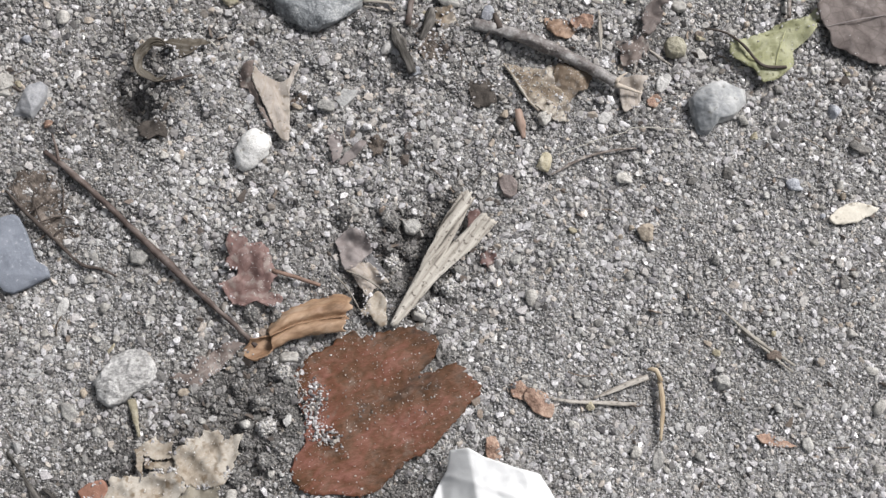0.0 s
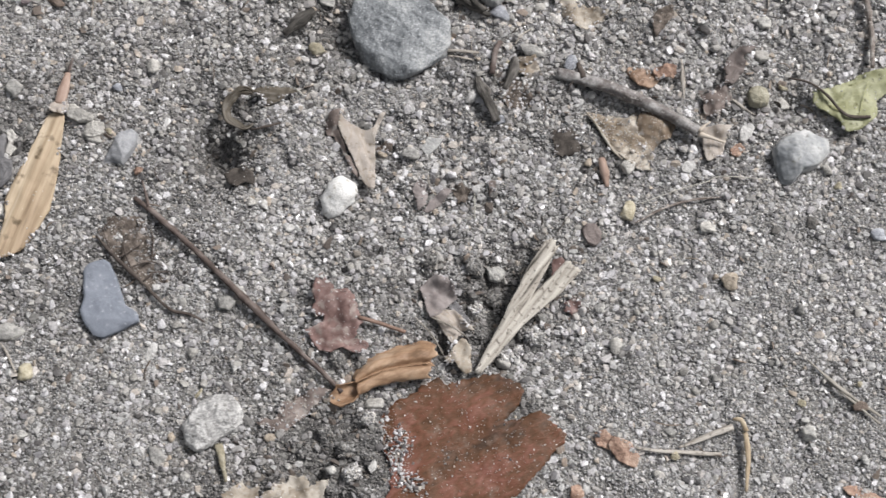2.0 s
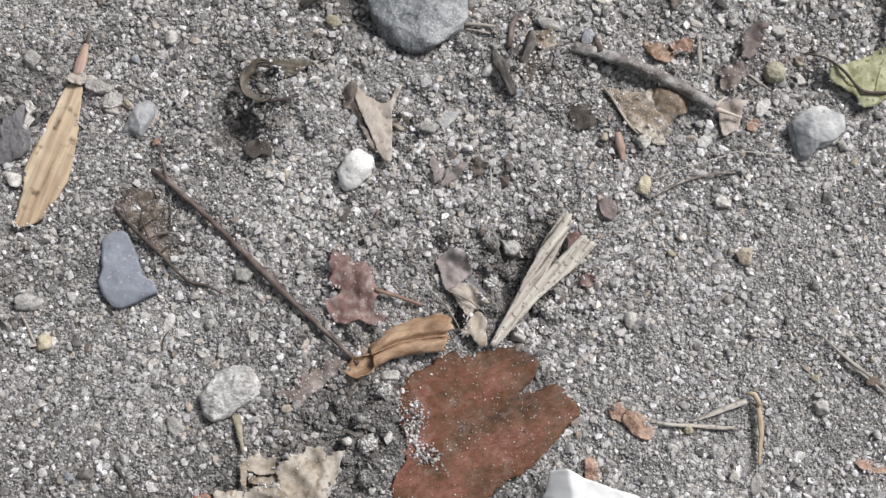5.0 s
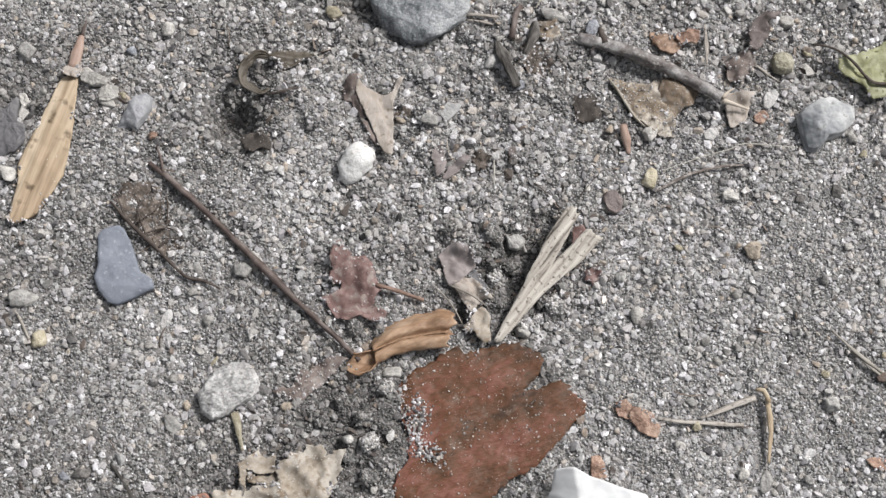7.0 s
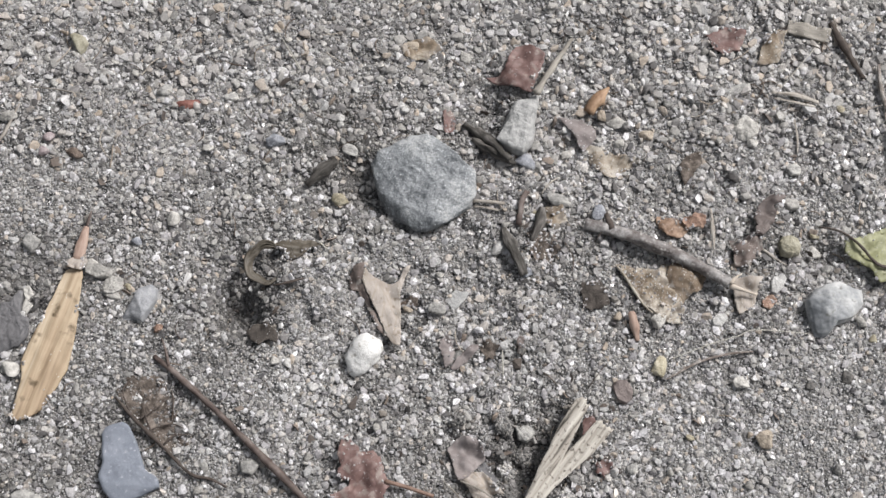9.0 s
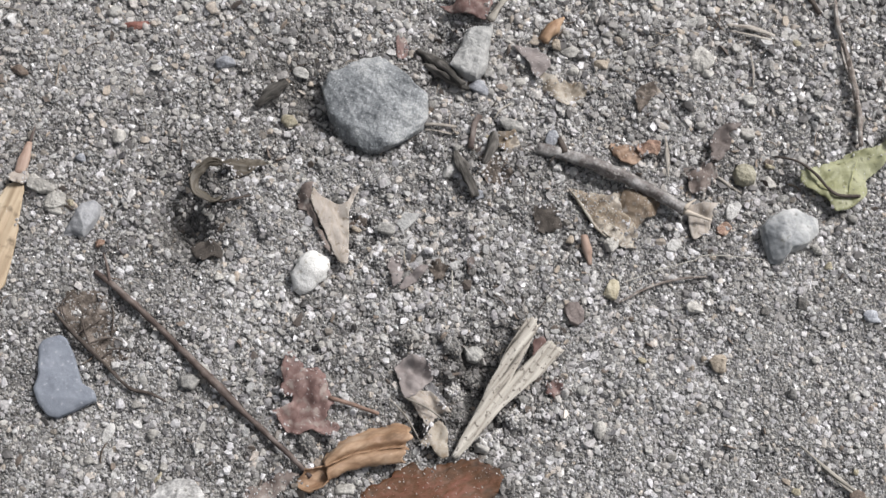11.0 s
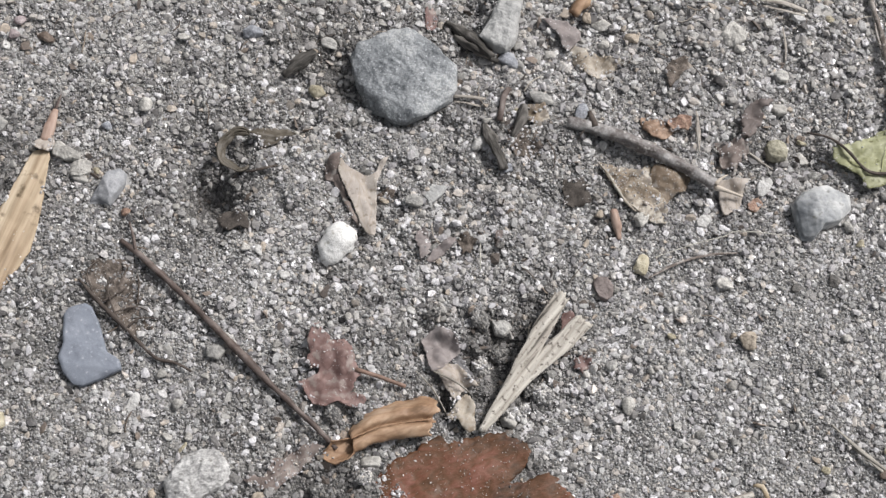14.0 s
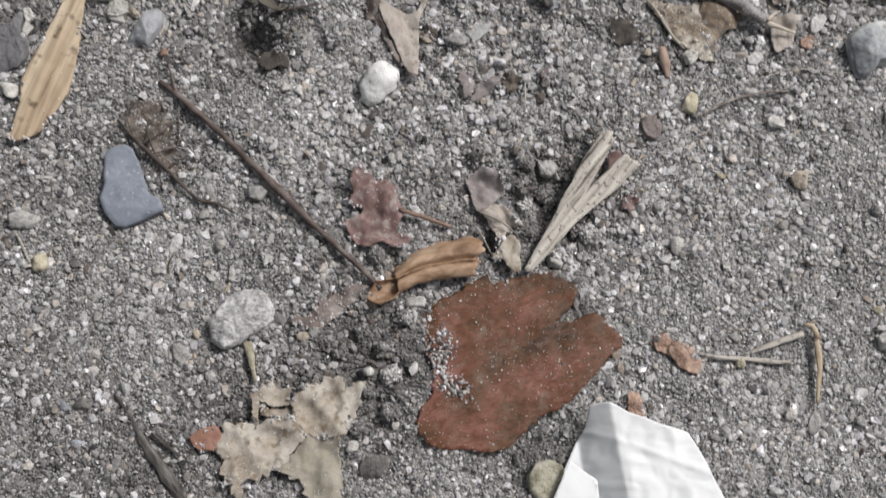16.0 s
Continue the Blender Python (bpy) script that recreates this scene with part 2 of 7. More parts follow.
M_peb["tan"] = surface("tan_pebble", [(0.218, 0.184, 0.144), (0.322, 0.276, 0.224), (0.414, 0.356, 0.293)], 500, rough=0.65, bump=0.9, dist=0.0004, fine=1600, contrast=1.5, grainy=0.7, island=True)
M_peb["dark"] = surface("dark_pebble", [(0.075, 0.072, 0.069), (0.135, 0.128, 0.120), (0.210, 0.195, 0.180)], 500, rough=0.6, bump=0.9, dist=0.0004, fine=1600, contrast=1.5, grainy=0.7, island=True)
M_peb["brown"] = surface("brown_pebble", [(0.088, 0.065, 0.053), (0.150, 0.115, 0.094), (0.225, 0.181, 0.150)], 500, rough=0.7, bump=0.9, dist=0.0004, fine=1600, contrast=1.5, grainy=0.7, island=True)
M_peb["blue"] = surface("bluish_pebble", [(0.200, 0.206, 0.231), (0.288, 0.300, 0.331), (0.400, 0.413, 0.444)], 500, rough=0.65, bump=0.9, dist=0.0004, fine=1600, contrast=1.5, grainy=0.7, island=True)
M_peb["olive"] = surface("olive_pebble", [(0.20, 0.185, 0.13), (0.33, 0.31, 0.24), (0.42, 0.40, 0.33)], 300, rough=0.65, bump=0.9, dist=0.0004, fine=1600, contrast=1.5, grainy=0.7)
M_peb["red"] = surface("red_brown_pebble", [(0.13, 0.055, 0.045), (0.23, 0.10, 0.08), (0.33, 0.17, 0.14)], 400, rough=0.6, bump=0.6, dist=0.0004, fine=1600, grainy=0.6)
M_mauve = surface("mauve_brown_stone", [(0.11, 0.09, 0.085), (0.17, 0.14, 0.132), (0.25, 0.21, 0.20)], 350, rough=0.7, bump=0.6, dist=0.0004, fine=1600, grainy=0.6)
M_peb["mauve"] = surface("mauve_pebble", [(0.20, 0.16, 0.165), (0.31, 0.26, 0.265), (0.40, 0.35, 0.35)], 400, rough=0.6, bump=0.6, dist=0.0004, fine=1600, grainy=0.6, island=True)
M_peb["rustbrown"] = surface("rust_brown_chip", [(0.14, 0.09, 0.06), (0.25, 0.165, 0.115), (0.36, 0.26, 0.19)], 350, rough=0.6, bump=0.6, dist=0.0004, fine=1600, contrast=1.3, grainy=0.5)
M_peb["orange"] = surface("orange_chip", [(0.17, 0.105, 0.078), (0.31, 0.20, 0.15), (0.44, 0.32, 0.25)], 450, rough=0.7, bump=0.9, dist=0.0004, fine=1600, contrast=1.5, grainy=0.7, island=True)
M_brown_leaf = surface("russet_leaf", [(0.042, 0.020, 0.009), (0.074, 0.034, 0.015), (0.103, 0.045, 0.021), (0.143, 0.056, 0.033), (0.198, 0.084, 0.062)], 75, stretch=(0.6, 1.2, 1), rough=0.6, bump=0.8,
                       dist=0.0006, fine=800, dirt=(0.15, 0.10, 0.075), dirt_amount=0.0, dirt_scale=260, contrast=1.5, spec=0.35, grainy=0.7, veins=(150, 0.3, (0.17, 0.08, 0.055)), band=(-8, -2, 0))
M_stalk = surface("brown_stalk", [(0.12, 0.075, 0.055), (0.20, 0.13, 0.10), (0.28, 0.19, 0.15)], 400, rough=0.65, bump=0.4, dist=0.0003)
M_dust_brown = surface("tan_brown_leaf", [(0.13, 0.095, 0.066), (0.22, 0.17, 0.123), (0.32, 0.26, 0.20)], 150, rough=0.7, bump=0.5, dist=0.0004, fine=1500, dirt=(0.36, 0.33, 0.30), dirt_amount=0.2,
                       dirt_scale=500, contrast=1.4, through_light=0.1, veins=(260, 0.4, (0.12, 0.08, 0.055)))
M_maroon = surface("maroon_leaf", [(0.100, 0.060, 0.055), (0.170, 0.105, 0.095), (0.240, 0.155, 0.140)], 160, rough=0.6, bump=0.35, dist=0.0003, fine=1500,
                   dirt=(0.27, 0.22, 0.20), dirt_amount=0.25, dirt_scale=400, contrast=1.3, veins=(260, 0.5, (0.09, 0.05, 0.045)))
M_orange = surface("amber_leaf", [(0.19, 0.115, 0.068), (0.335, 0.21, 0.13), (0.455, 0.31, 0.205), (0.54, 0.40, 0.29)], 170, stretch=(0.6, 1.2, 1), rough=0.55, bump=0.35,
                   dist=0.0004, fine=1600, contrast=1.3, through_light=0.15, veins=(200, 0.4, (0.20, 0.11, 0.06)))
M_pale = surface("bleached_leaf", [(0.30, 0.258, 0.228), (0.43, 0.383, 0.345), (0.51, 0.468, 0.425)], 150, stretch=(0.5, 1.4, 1), rough=0.7, bump=0.35, dist=0.0003,
                 fine=1800, dirt=(0.22, 0.18, 0.14), dirt_amount=0.15, dirt_scale=500, through_light=0.12, veins=(240, 0.35, (0.30, 0.24, 0.17)))
M_tan = surface("tan_leaf", [(0.12, 0.092, 0.065), (0.26, 0.21, 0.155), (0.39, 0.345, 0.285), (0.50, 0.46, 0.40)], 130, rough=0.75, bump=0.6, dist=0.0004, fine=1500,
                dirt=(0.20, 0.17, 0.14), dirt_amount=0.35, dirt_scale=350, contrast=2.0, through_light=0.1, veins=(260, 0.55, (0.16, 0.11, 0.07)))
M_cream = surface("cream_leaf", [(0.232, 0.189, 0.142), (0.370, 0.323, 0.267), (0.430, 0.391, 0.340), (0.482, 0.447, 0.396)], 170, rough=0.75, bump=0.6, dist=0.0005, fine=1200,
                  dirt=(0.22, 0.17, 0.12), dirt_amount=0.26, dirt_scale=420, contrast=1.4, through_light=0.1, veins=(260, 0.16, (0.24, 0.19, 0.13)))
M_olivecream = surface("olive_cream_leaf", [(0.206, 0.185, 0.138), (0.310, 0.280, 0.224), (0.370, 0.340, 0.284)], 150, rough=0.75, bump=0.5, dist=0.0004, fine=1300,
                       dirt=(0.24, 0.22, 0.19), dirt_amount=0.25, dirt_scale=400, through_light=0.1)
M_chip = surface("cream_chip", [(0.52, 0.48, 0.40), (0.64, 0.60, 0.52), (0.72, 0.68, 0.60)], 200, rough=0.7, bump=0.4, dist=0.0003, fine=1500, dirt=(0.18, 0.15, 0.11), dirt_amount=0.06, dirt_scale=480)
M_rust = surface("rust_leaf", [(0.16, 0.075, 0.05), (0.26, 0.135, 0.095), (0.35, 0.20, 0.15)], 220, rough=0.7, bump=0.4, dist=0.0004)
M_olive = surface("olive_leaf", [(0.053, 0.044, 0.034), (0.114, 0.098, 0.077), (0.211, 0.184, 0.148)], 200, stretch=(0.4, 1, 1), rough=0.5, bump=0.4, dist=0.0003, through_light=0.25)
M_green = surface("yellow_green_leaf", [(0.20, 0.205, 0.10), (0.31, 0.315, 0.18), (0.38, 0.385, 0.24), (0.45, 0.45, 0.31)], 110, rough=0.5, bump=0.3, dist=0.0003, fine=1200,
                  dirt=(0.10, 0.10, 0.03), dirt_amount=0.10, dirt_scale=560, through_light=0.2, contrast=1.3, veins=(220, 0.4, (0.50, 0.50, 0.30)))
M_dust = surface("dusty_brown_leaf", [(0.11, 0.085, 0.075), (0.19, 0.155, 0.14), (0.28, 0.24, 0.225)], 120, rough=0.75, bump=0.4, dist=0.0004, fine=1500,
                 dirt=(0.30, 0.28, 0.26), dirt_amount=0.2, dirt_scale=500, veins=(240, 0.5, (0.10, 0.075, 0.065)))
M_husk2 = surface("grey_brown_leaf", [(0.09, 0.072, 0.066), (0.155, 0.13, 0.122), (0.23, 0.20, 0.19)], 140, rough=0.75, bump=0.4, dist=0.0004, fine=1500, veins=(240, 0.5, (0.08, 0.062, 0.056)))
M_humus = surface("dark_humus", [(0.035, 0.03, 0.027), (0.075, 0.064, 0.056), (0.13, 0.113, 0.10)], 350, rough=0.9, bump=0.7, dist=0.0006, fine=1800)
M_mould = surface("leaf_mould", [(0.05, 0.041, 0.034), (0.11, 0.09, 0.076), (0.21, 0.178, 0.155)], 500, rough=0.9, bump=0.8, dist=0.0006, fine=1800, contrast=1.5)
M_bark = surface("grey_brown_bark", [(0.085, 0.066, 0.056), (0.165, 0.138, 0.122), (0.25, 0.22, 0.20), (0.36, 0.335, 0.31)], 420, stretch=(0.7, 1, 1), rough=0.8, bump=0.8, dist=0.0006,
                 fine=1500, contrast=1.6, grainy=0.6, dirt=(0.44, 0.41, 0.385), dirt_amount=0.14, dirt_scale=900)
M_greybark = surface("weathered_grey_bark", [(0.09, 0.076, 0.07), (0.165, 0.148, 0.142), (0.24, 0.227, 0.222), (0.36, 0.348, 0.34)], 300, rough=0.75, bump=0.6, dist=0.0004,
                     fine=1500, contrast=1.5, grainy=0.7, dirt=(0.44, 0.42, 0.40), dirt_amount=0.12, dirt_scale=800)
M_redbark = surface("reddish_bark", [(0.045, 0.031, 0.027), (0.10, 0.074, 0.065), (0.185, 0.155, 0.142)], 250, rough=0.65, bump=0.5, dist=0.0003, fine=2200, contrast=1.3)
M_rot = surface("rotten_wood", [(0.021, 0.018, 0.017), (0.052, 0.048, 0.043), (0.105, 0.097, 0.089), (0.175, 0.163, 0.152)], 700, stretch=(0.2, 1, 1), rough=0.85, bump=0.8, dist=0.0005, contrast=1.5)
M_root = surface("dark_rootlet", [(0.035, 0.027, 0.023), (0.07, 0.055, 0.047), (0.12, 0.10, 0.088)], 500, rough=0.8, bump=0.5, dist=0.0003)
M_wood = surface("weathered_wood", [(0.05, 0.043, 0.037), (0.34, 0.31, 0.27), (0.44, 0.41, 0.365), (0.52, 0.49, 0.44), (0.60, 0.57, 0.52)], 520, stretch=(0.06, 1.0, 1.0), rough=0.8, bump=0.9,
                 dist=0.0006, fine=1300, contrast=1.7, grainy=0.45, dirt=(0.12, 0.10, 0.085), dirt_amount=0.16, dirt_scale=1100)
M_cut = surface("fresh_wood", [(0.38, 0.32, 0.255), (0.50, 0.44, 0.375), (0.58, 0.53, 0.47)], 500, stretch=(0.15, 1, 1), rough=0.7, bump=0.4, dist=0.0003)
M_straw = surface("dry_straw", [(0.12, 0.098, 0.08), (0.30, 0.27, 0.237), (0.41, 0.38, 0.342), (0.50, 0.47, 0.43)], 900, stretch=(0.12, 1, 1), rough=0.7, bump=0.5, dist=0.0003, grainy=0.6, dirt=(0.16, 0.145, 0.13), dirt_amount=0.18, dirt_scale=900)
M_midrib = surface("pale_green_vein", [(0.30, 0.31, 0.14), (0.38, 0.38, 0.19), (0.44, 0.43, 0.24)], 500, rough=0.6, bump=0.3, dist=0.0003)
M_dull = surface("dusty_mauve_leaf", [(0.15, 0.128, 0.124), (0.235, 0.208, 0.203), (0.32, 0.29, 0.28)], 140, rough=0.75, bump=0.4, dist=0.0004, fine=1500, veins=(240, 0.3, (0.16, 0.13, 0.12)))
M_gold = surface("golden_straw", [(0.22, 0.15, 0.09), (0.40, 0.32, 0.22), (0.52, 0.45, 0.35)], 500, stretch=(0.15, 1, 1), rough=0.6, bump=0.5, dist=0.0003)
M_gstraw = surface("grey_straw", [(0.14, 0.125, 0.105), (0.26, 0.24, 0.21), (0.38, 0.355, 0.315)], 600, stretch=(0.2, 1, 1), rough=0.7, bump=0.4, dist=0.0002)
M_samara = surface("tan_seed_wing", [(0.17, 0.12, 0.075), (0.33, 0.245, 0.163), (0.42, 0.33, 0.23), (0.50, 0.415, 0.31)], 210, stretch=(0.10, 1.7, 1), rough=0.65, bump=0.6, dist=0.0004,
                   fine=900, dirt=(0.12, 0.085, 0.05), dirt_amount=0.05, dirt_scale=230, contrast=1.2)
M_husk = surface("brown_husk", [(0.20, 0.13, 0.10), (0.33, 0.235, 0.19), (0.43, 0.335, 0.285)], 500, stretch=(0.2, 1, 1), rough=0.7, bump=0.5, dist=0.0003)
M_paper = surface("white_paper", [(0.62, 0.627, 0.634), (0.70, 0.707, 0.713), (0.75, 0.756, 0.762)], 70, rough=0.6, bump=0.25, dist=0.0005, fine=500,
                  through_light=0.06)
M_fibre = surface("pale_fibre", [(0.34, 0.32, 0.28), (0.48, 0.46, 0.41), (0.58, 0.56, 0.51)], 500, rough=0.6, bump=0.1, dist=0.0001)


# ---------------------------------------------------------------- ground form (millimetres)
LAT = np.random.default_rng(3).random((256, 256))


def lattice(x, y, size):
    """Smooth value noise, -1 to 1, over cells of the given size."""
    x, y = np.asarray(x, float) / size + 1000, np.asarray(y, float) / size + 1000
    i, j = np.floor(x).astype(int), np.floor(y).astype(int)
    u, v = x - i, y - j
    u, v = u * u * (3 - 2 * u), v * v * (3 - 2 * v)
    g = lambda a, b: LAT[a % 256, b % 256]
    return 2 * ((g(i, j) * (1 - u) + g(i + 1, j) * u) * (1 - v) + (g(i, j + 1) * (1 - u) + g(i + 1, j + 1) * u) * v) - 1


def hollow(x, y, cx, cy, rx, ry, turn, depth, power=4):
    x, y = x + 1.4 * lattice(x, y, 4.5), y + 1.4 * lattice(y, x, 4.5)
    c, s = math.cos(radians(turn)), math.sin(radians(turn))
    u, v = ((x - cx) * c + (y - cy) * s) / rx, (-(x - cx) * s + (y - cy) * c) / ry
    return -depth * np.exp(-(u * u + v * v) ** (power / 2))


def clods(x, y, size, seed):
    """Rounded crumbs of caked sand, 0 to 1 high, one to a cell of the given size."""
    x, y = x / size + 500, y / size + 500
    i0, j0 = np.floor(x).astype(int), np.floor(y).astype(int)
    top = np.zeros(np.shape(x))
    for di in (-1, 0, 1):
        for dj in (-1, 0, 1):
            i, j = i0 + di, j0 + dj
            cx, cy = i + LAT[(i + seed) % 256, j % 256], j + LAT[i % 256, (j + seed) % 256]
            tall, wide = LAT[(i + 3 * seed) % 256, (j + 7) % 256], 0.45 + 0.4 * LAT[(i + 11) % 256, (j + 5 * seed) % 256]
            top = np.maximum(top, tall * np.sqrt(np.clip(1 - ((x - cx) ** 2 + (y - cy) ** 2) / wide ** 2, 0, 1)))
    return top


def crumbly(x, y):
    """How loose and crumbly the sand lies, 0 to 1.3: dug over in the middle, trodden flat at the sides."""
    k = 0.16 + 0.5 * np.clip((y - 62) / 30, 0, 1)
    for cx, cy, rx, ry, h in ((-8, 52, 62, 42, 0.8), (-8, -42, 22, 18, 1.0), (24, 4, 26, 18, 0.9), (85, 66, 40, 22, 0.6), (-52, 4, 30, 16, 0.4)):
        k = k + h * np.exp(-((x - cx) / rx) ** 2 - ((y - cy) / ry) ** 2)
    return np.clip(k, 0, 1.2)


def gz(x, y):
    """Height of the bare sand, in millimetres."""
    x, y = np.asarray(x, float), np.asarray(y, float)
    loose = crumbly(x, y)
    wx, wy = x + 0.9 * lattice(x + 5, y, 3.1), y + 0.9 * lattice(y, x + 5, 3.1)
    z = 0.9 * lattice(x, y, 37) + 0.7 * lattice(x + 50, y, 13) + 0.75 * lattice(x, y + 90, 5.5) + 0.4 * lattice(x + 33, y + 20, 2.4)
    z = z + loose * (2.1 * clods(wx, wy, 6.3, 17) + 1.2 * clods(wx, wy, 3.1, 41) - 0.9)
    z = z + hollow(x, y, -50.0, 41, 5.2, 10.5, 8, 9.0, 3)
    z = z + hollow(x, y, 31, 6, 6, 12, -32, 5.0, 3) + hollow(x, y, 12, 4, 7, 4, 10, 2.5, 2)
    z = z + hollow(x, y, -8, 42, 3.5, 12, 20, 1.5, 2) + hollow(x, y, -22, 80, 5, 10, 25, 2.5, 2) + hollow(x, y, 14, 108, 6, 10, 0, 5, 2)
    z = z + hollow(x, y, 30, -60, 8, 16, -30, 2.5, 2) + hollow(x, y, 112, 71, 4, 9, 50, 1.5, 2)
    z = z + hollow(x, y, 21.8, 3.1, 2.6, 3.6, 20, 4.0, 3) + hollow(x, y, 16.8, -10.5, 2.2, 3.2, 20, 3.0, 3)
    z = z + hollow(x, y, 22.1, 60.7, 2.2, 5.0, 15, 1.5, 3)
    z = z + hollow(x, y, 114, 70, 4, 6, 30, 2.0, 3)
    z = z + 1.6 * np.exp(-(((x + 36) / 13) ** 2 + ((y - 46) / 11) ** 2) ** 1.5)
    return z * near_part(x, y)


def near_part(x, y):
    """1 over the stretch of ground with its own relief, falling to 0 on the plain round it."""
    return np.clip(1 - np.maximum(np.maximum(np.abs(x - 16) - 165, np.abs(y - 29) - 132), 0) / 60, 0, 1)


def damp_shade(x, y):
    """How dark the sand is, 0 to 1: damp and humus-rich where it was dug over and under the litter, plus painted shade
    in hollows and beside things.
    """
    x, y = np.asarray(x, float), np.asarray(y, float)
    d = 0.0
    # Spots at the burrow, the hollows, paper and green leaf also paint their shade.
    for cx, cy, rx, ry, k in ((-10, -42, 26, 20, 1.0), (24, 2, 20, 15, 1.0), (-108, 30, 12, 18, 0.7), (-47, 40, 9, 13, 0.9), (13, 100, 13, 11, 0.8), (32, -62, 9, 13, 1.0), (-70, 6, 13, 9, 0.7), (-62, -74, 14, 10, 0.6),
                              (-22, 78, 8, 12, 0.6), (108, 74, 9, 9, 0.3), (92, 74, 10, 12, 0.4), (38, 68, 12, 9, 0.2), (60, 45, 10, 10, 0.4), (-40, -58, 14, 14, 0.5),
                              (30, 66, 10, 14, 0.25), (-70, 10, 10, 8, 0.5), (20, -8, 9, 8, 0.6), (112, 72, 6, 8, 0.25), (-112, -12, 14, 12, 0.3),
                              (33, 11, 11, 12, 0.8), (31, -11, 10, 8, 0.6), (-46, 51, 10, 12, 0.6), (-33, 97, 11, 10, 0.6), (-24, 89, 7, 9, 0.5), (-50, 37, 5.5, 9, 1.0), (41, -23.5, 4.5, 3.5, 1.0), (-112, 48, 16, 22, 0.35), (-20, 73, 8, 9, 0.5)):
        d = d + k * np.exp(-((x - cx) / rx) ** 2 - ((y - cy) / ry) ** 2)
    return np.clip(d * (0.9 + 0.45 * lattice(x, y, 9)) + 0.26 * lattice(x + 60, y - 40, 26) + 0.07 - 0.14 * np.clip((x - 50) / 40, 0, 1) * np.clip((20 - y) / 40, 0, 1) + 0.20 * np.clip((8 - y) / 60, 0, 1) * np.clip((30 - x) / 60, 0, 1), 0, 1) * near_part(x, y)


def gz1(x, y):
    return float(gz(x, y))


# ---------------------------------------------------------------- builders
def link_mesh(name, verts, faces, mat, smooth=True, parent=None):
    me = bpy.data.meshes.new(name)
    me.from_pydata(verts, [], faces)
    me.materials.append(mat)
    if smooth:
        me.polygons.foreach_set("use_smooth", [True] * len(me.polygons))
    me.update()
    ob = new(name, me)
    if parent:
        ob.parent = parent
    return ob


def thing(name, x, y, z=0.0, turn=0.0, label="", category="", group=""):
    """An Empty at the base of a thing; x, y, z in millimetres."""
    ob = new(name)
    ob.empty_display_size = 0.005
    ob.matrix_world = pose(x * MM, y * MM, z * MM, 0, 0, turn)
    return tagged(ob, label, category, group)


def curve_points(pts, n, closed=False):
    """Catmull-Rom through control points, resampled to n points."""
    p = np.array(pts, float)
    k = len(p)
    out = []
    segs = k if closed else k - 1
    for i in range(segs):
        a, b, c, d = (p[(i + q) % k] for q in (-1, 0, 1, 2)) if closed else (p[max(0, min(k - 1, i + q))] for q in (-1, 0, 1, 2))
        for t in np.linspace(0, 1, 12, endpoint=False):
            out.append(0.5 * (2 * b + (c - a) * t + (2 * a - 5 * b + 4 * c - d) * t * t + (3 * b - a - 3 * c + d) * t ** 3))
    out.append(p[0] if closed else p[-1])
    out = np.array(out)
    s = np.r_[0, np.cumsum(np.linalg.norm(np.diff(out, axis=0), axis=1))]
    want = np.linspace(0, s[-1], n + 1 if closed else n)
    res = np.stack([np.interp(want, s, out[:, q]) for q in range(p.shape[1])], 1)
    return res[:-1] if closed else res


def crisp(loc, n, part):
    """Closed outline between the smooth curve through the points (part = 0) and the straight polygon (part = 1)."""
    q = np.r_[loc, loc[:1]]
    line = np.concatenate([loc[i] + (q[i + 1] - loc[i]) * np.linspace(0, 1, 12, endpoint=False)[:, None] for i in range(len(loc))])
    # both run through the same corners, so blend them corner by corner
    s = []
    for i in range(len(loc)):
        a, bb, cc, d = (loc[(i + o) % len(loc)] for o in (-1, 0, 1, 2))
        for t in np.linspace(0, 1, 12, endpoint=False):
            s.append(0.5 * (2 * bb + (cc - a) * t + (2 * a - 5 * bb + 4 * cc - d) * t * t + (3 * bb - a - 3 * cc + d) * t ** 3))
    mix = line * part + np.array(s) * (1 - part)
    mix = np.r_[mix, mix[:1]]
    run = np.r_[0, np.cumsum(np.linalg.norm(np.diff(mix, axis=0), axis=1))]
    want = np.linspace(0, run[-1], n + 1)[:-1]
    return np.stack([np.interp(want, run, mix[:, o]) for o in (0, 1)], 1)


def local(pts, turn):
    """Outline in millimetres -> centre and the outline about it, turned so that x runs along the thing."""
    p = np.array(pts, float)
    c = (p.max(0) + p.min(0)) / 2
    a = radians(-turn)
    r = np.array([[math.cos(a), -math.sin(a)], [math.sin(a), math.cos(a)]])
    return c, (p - c) @ r.T, r.T


DUST, EDGE = [], []          # places on leaves where loose sand lies
LOW_COVER = []     # outlines under which no loose grain stands up


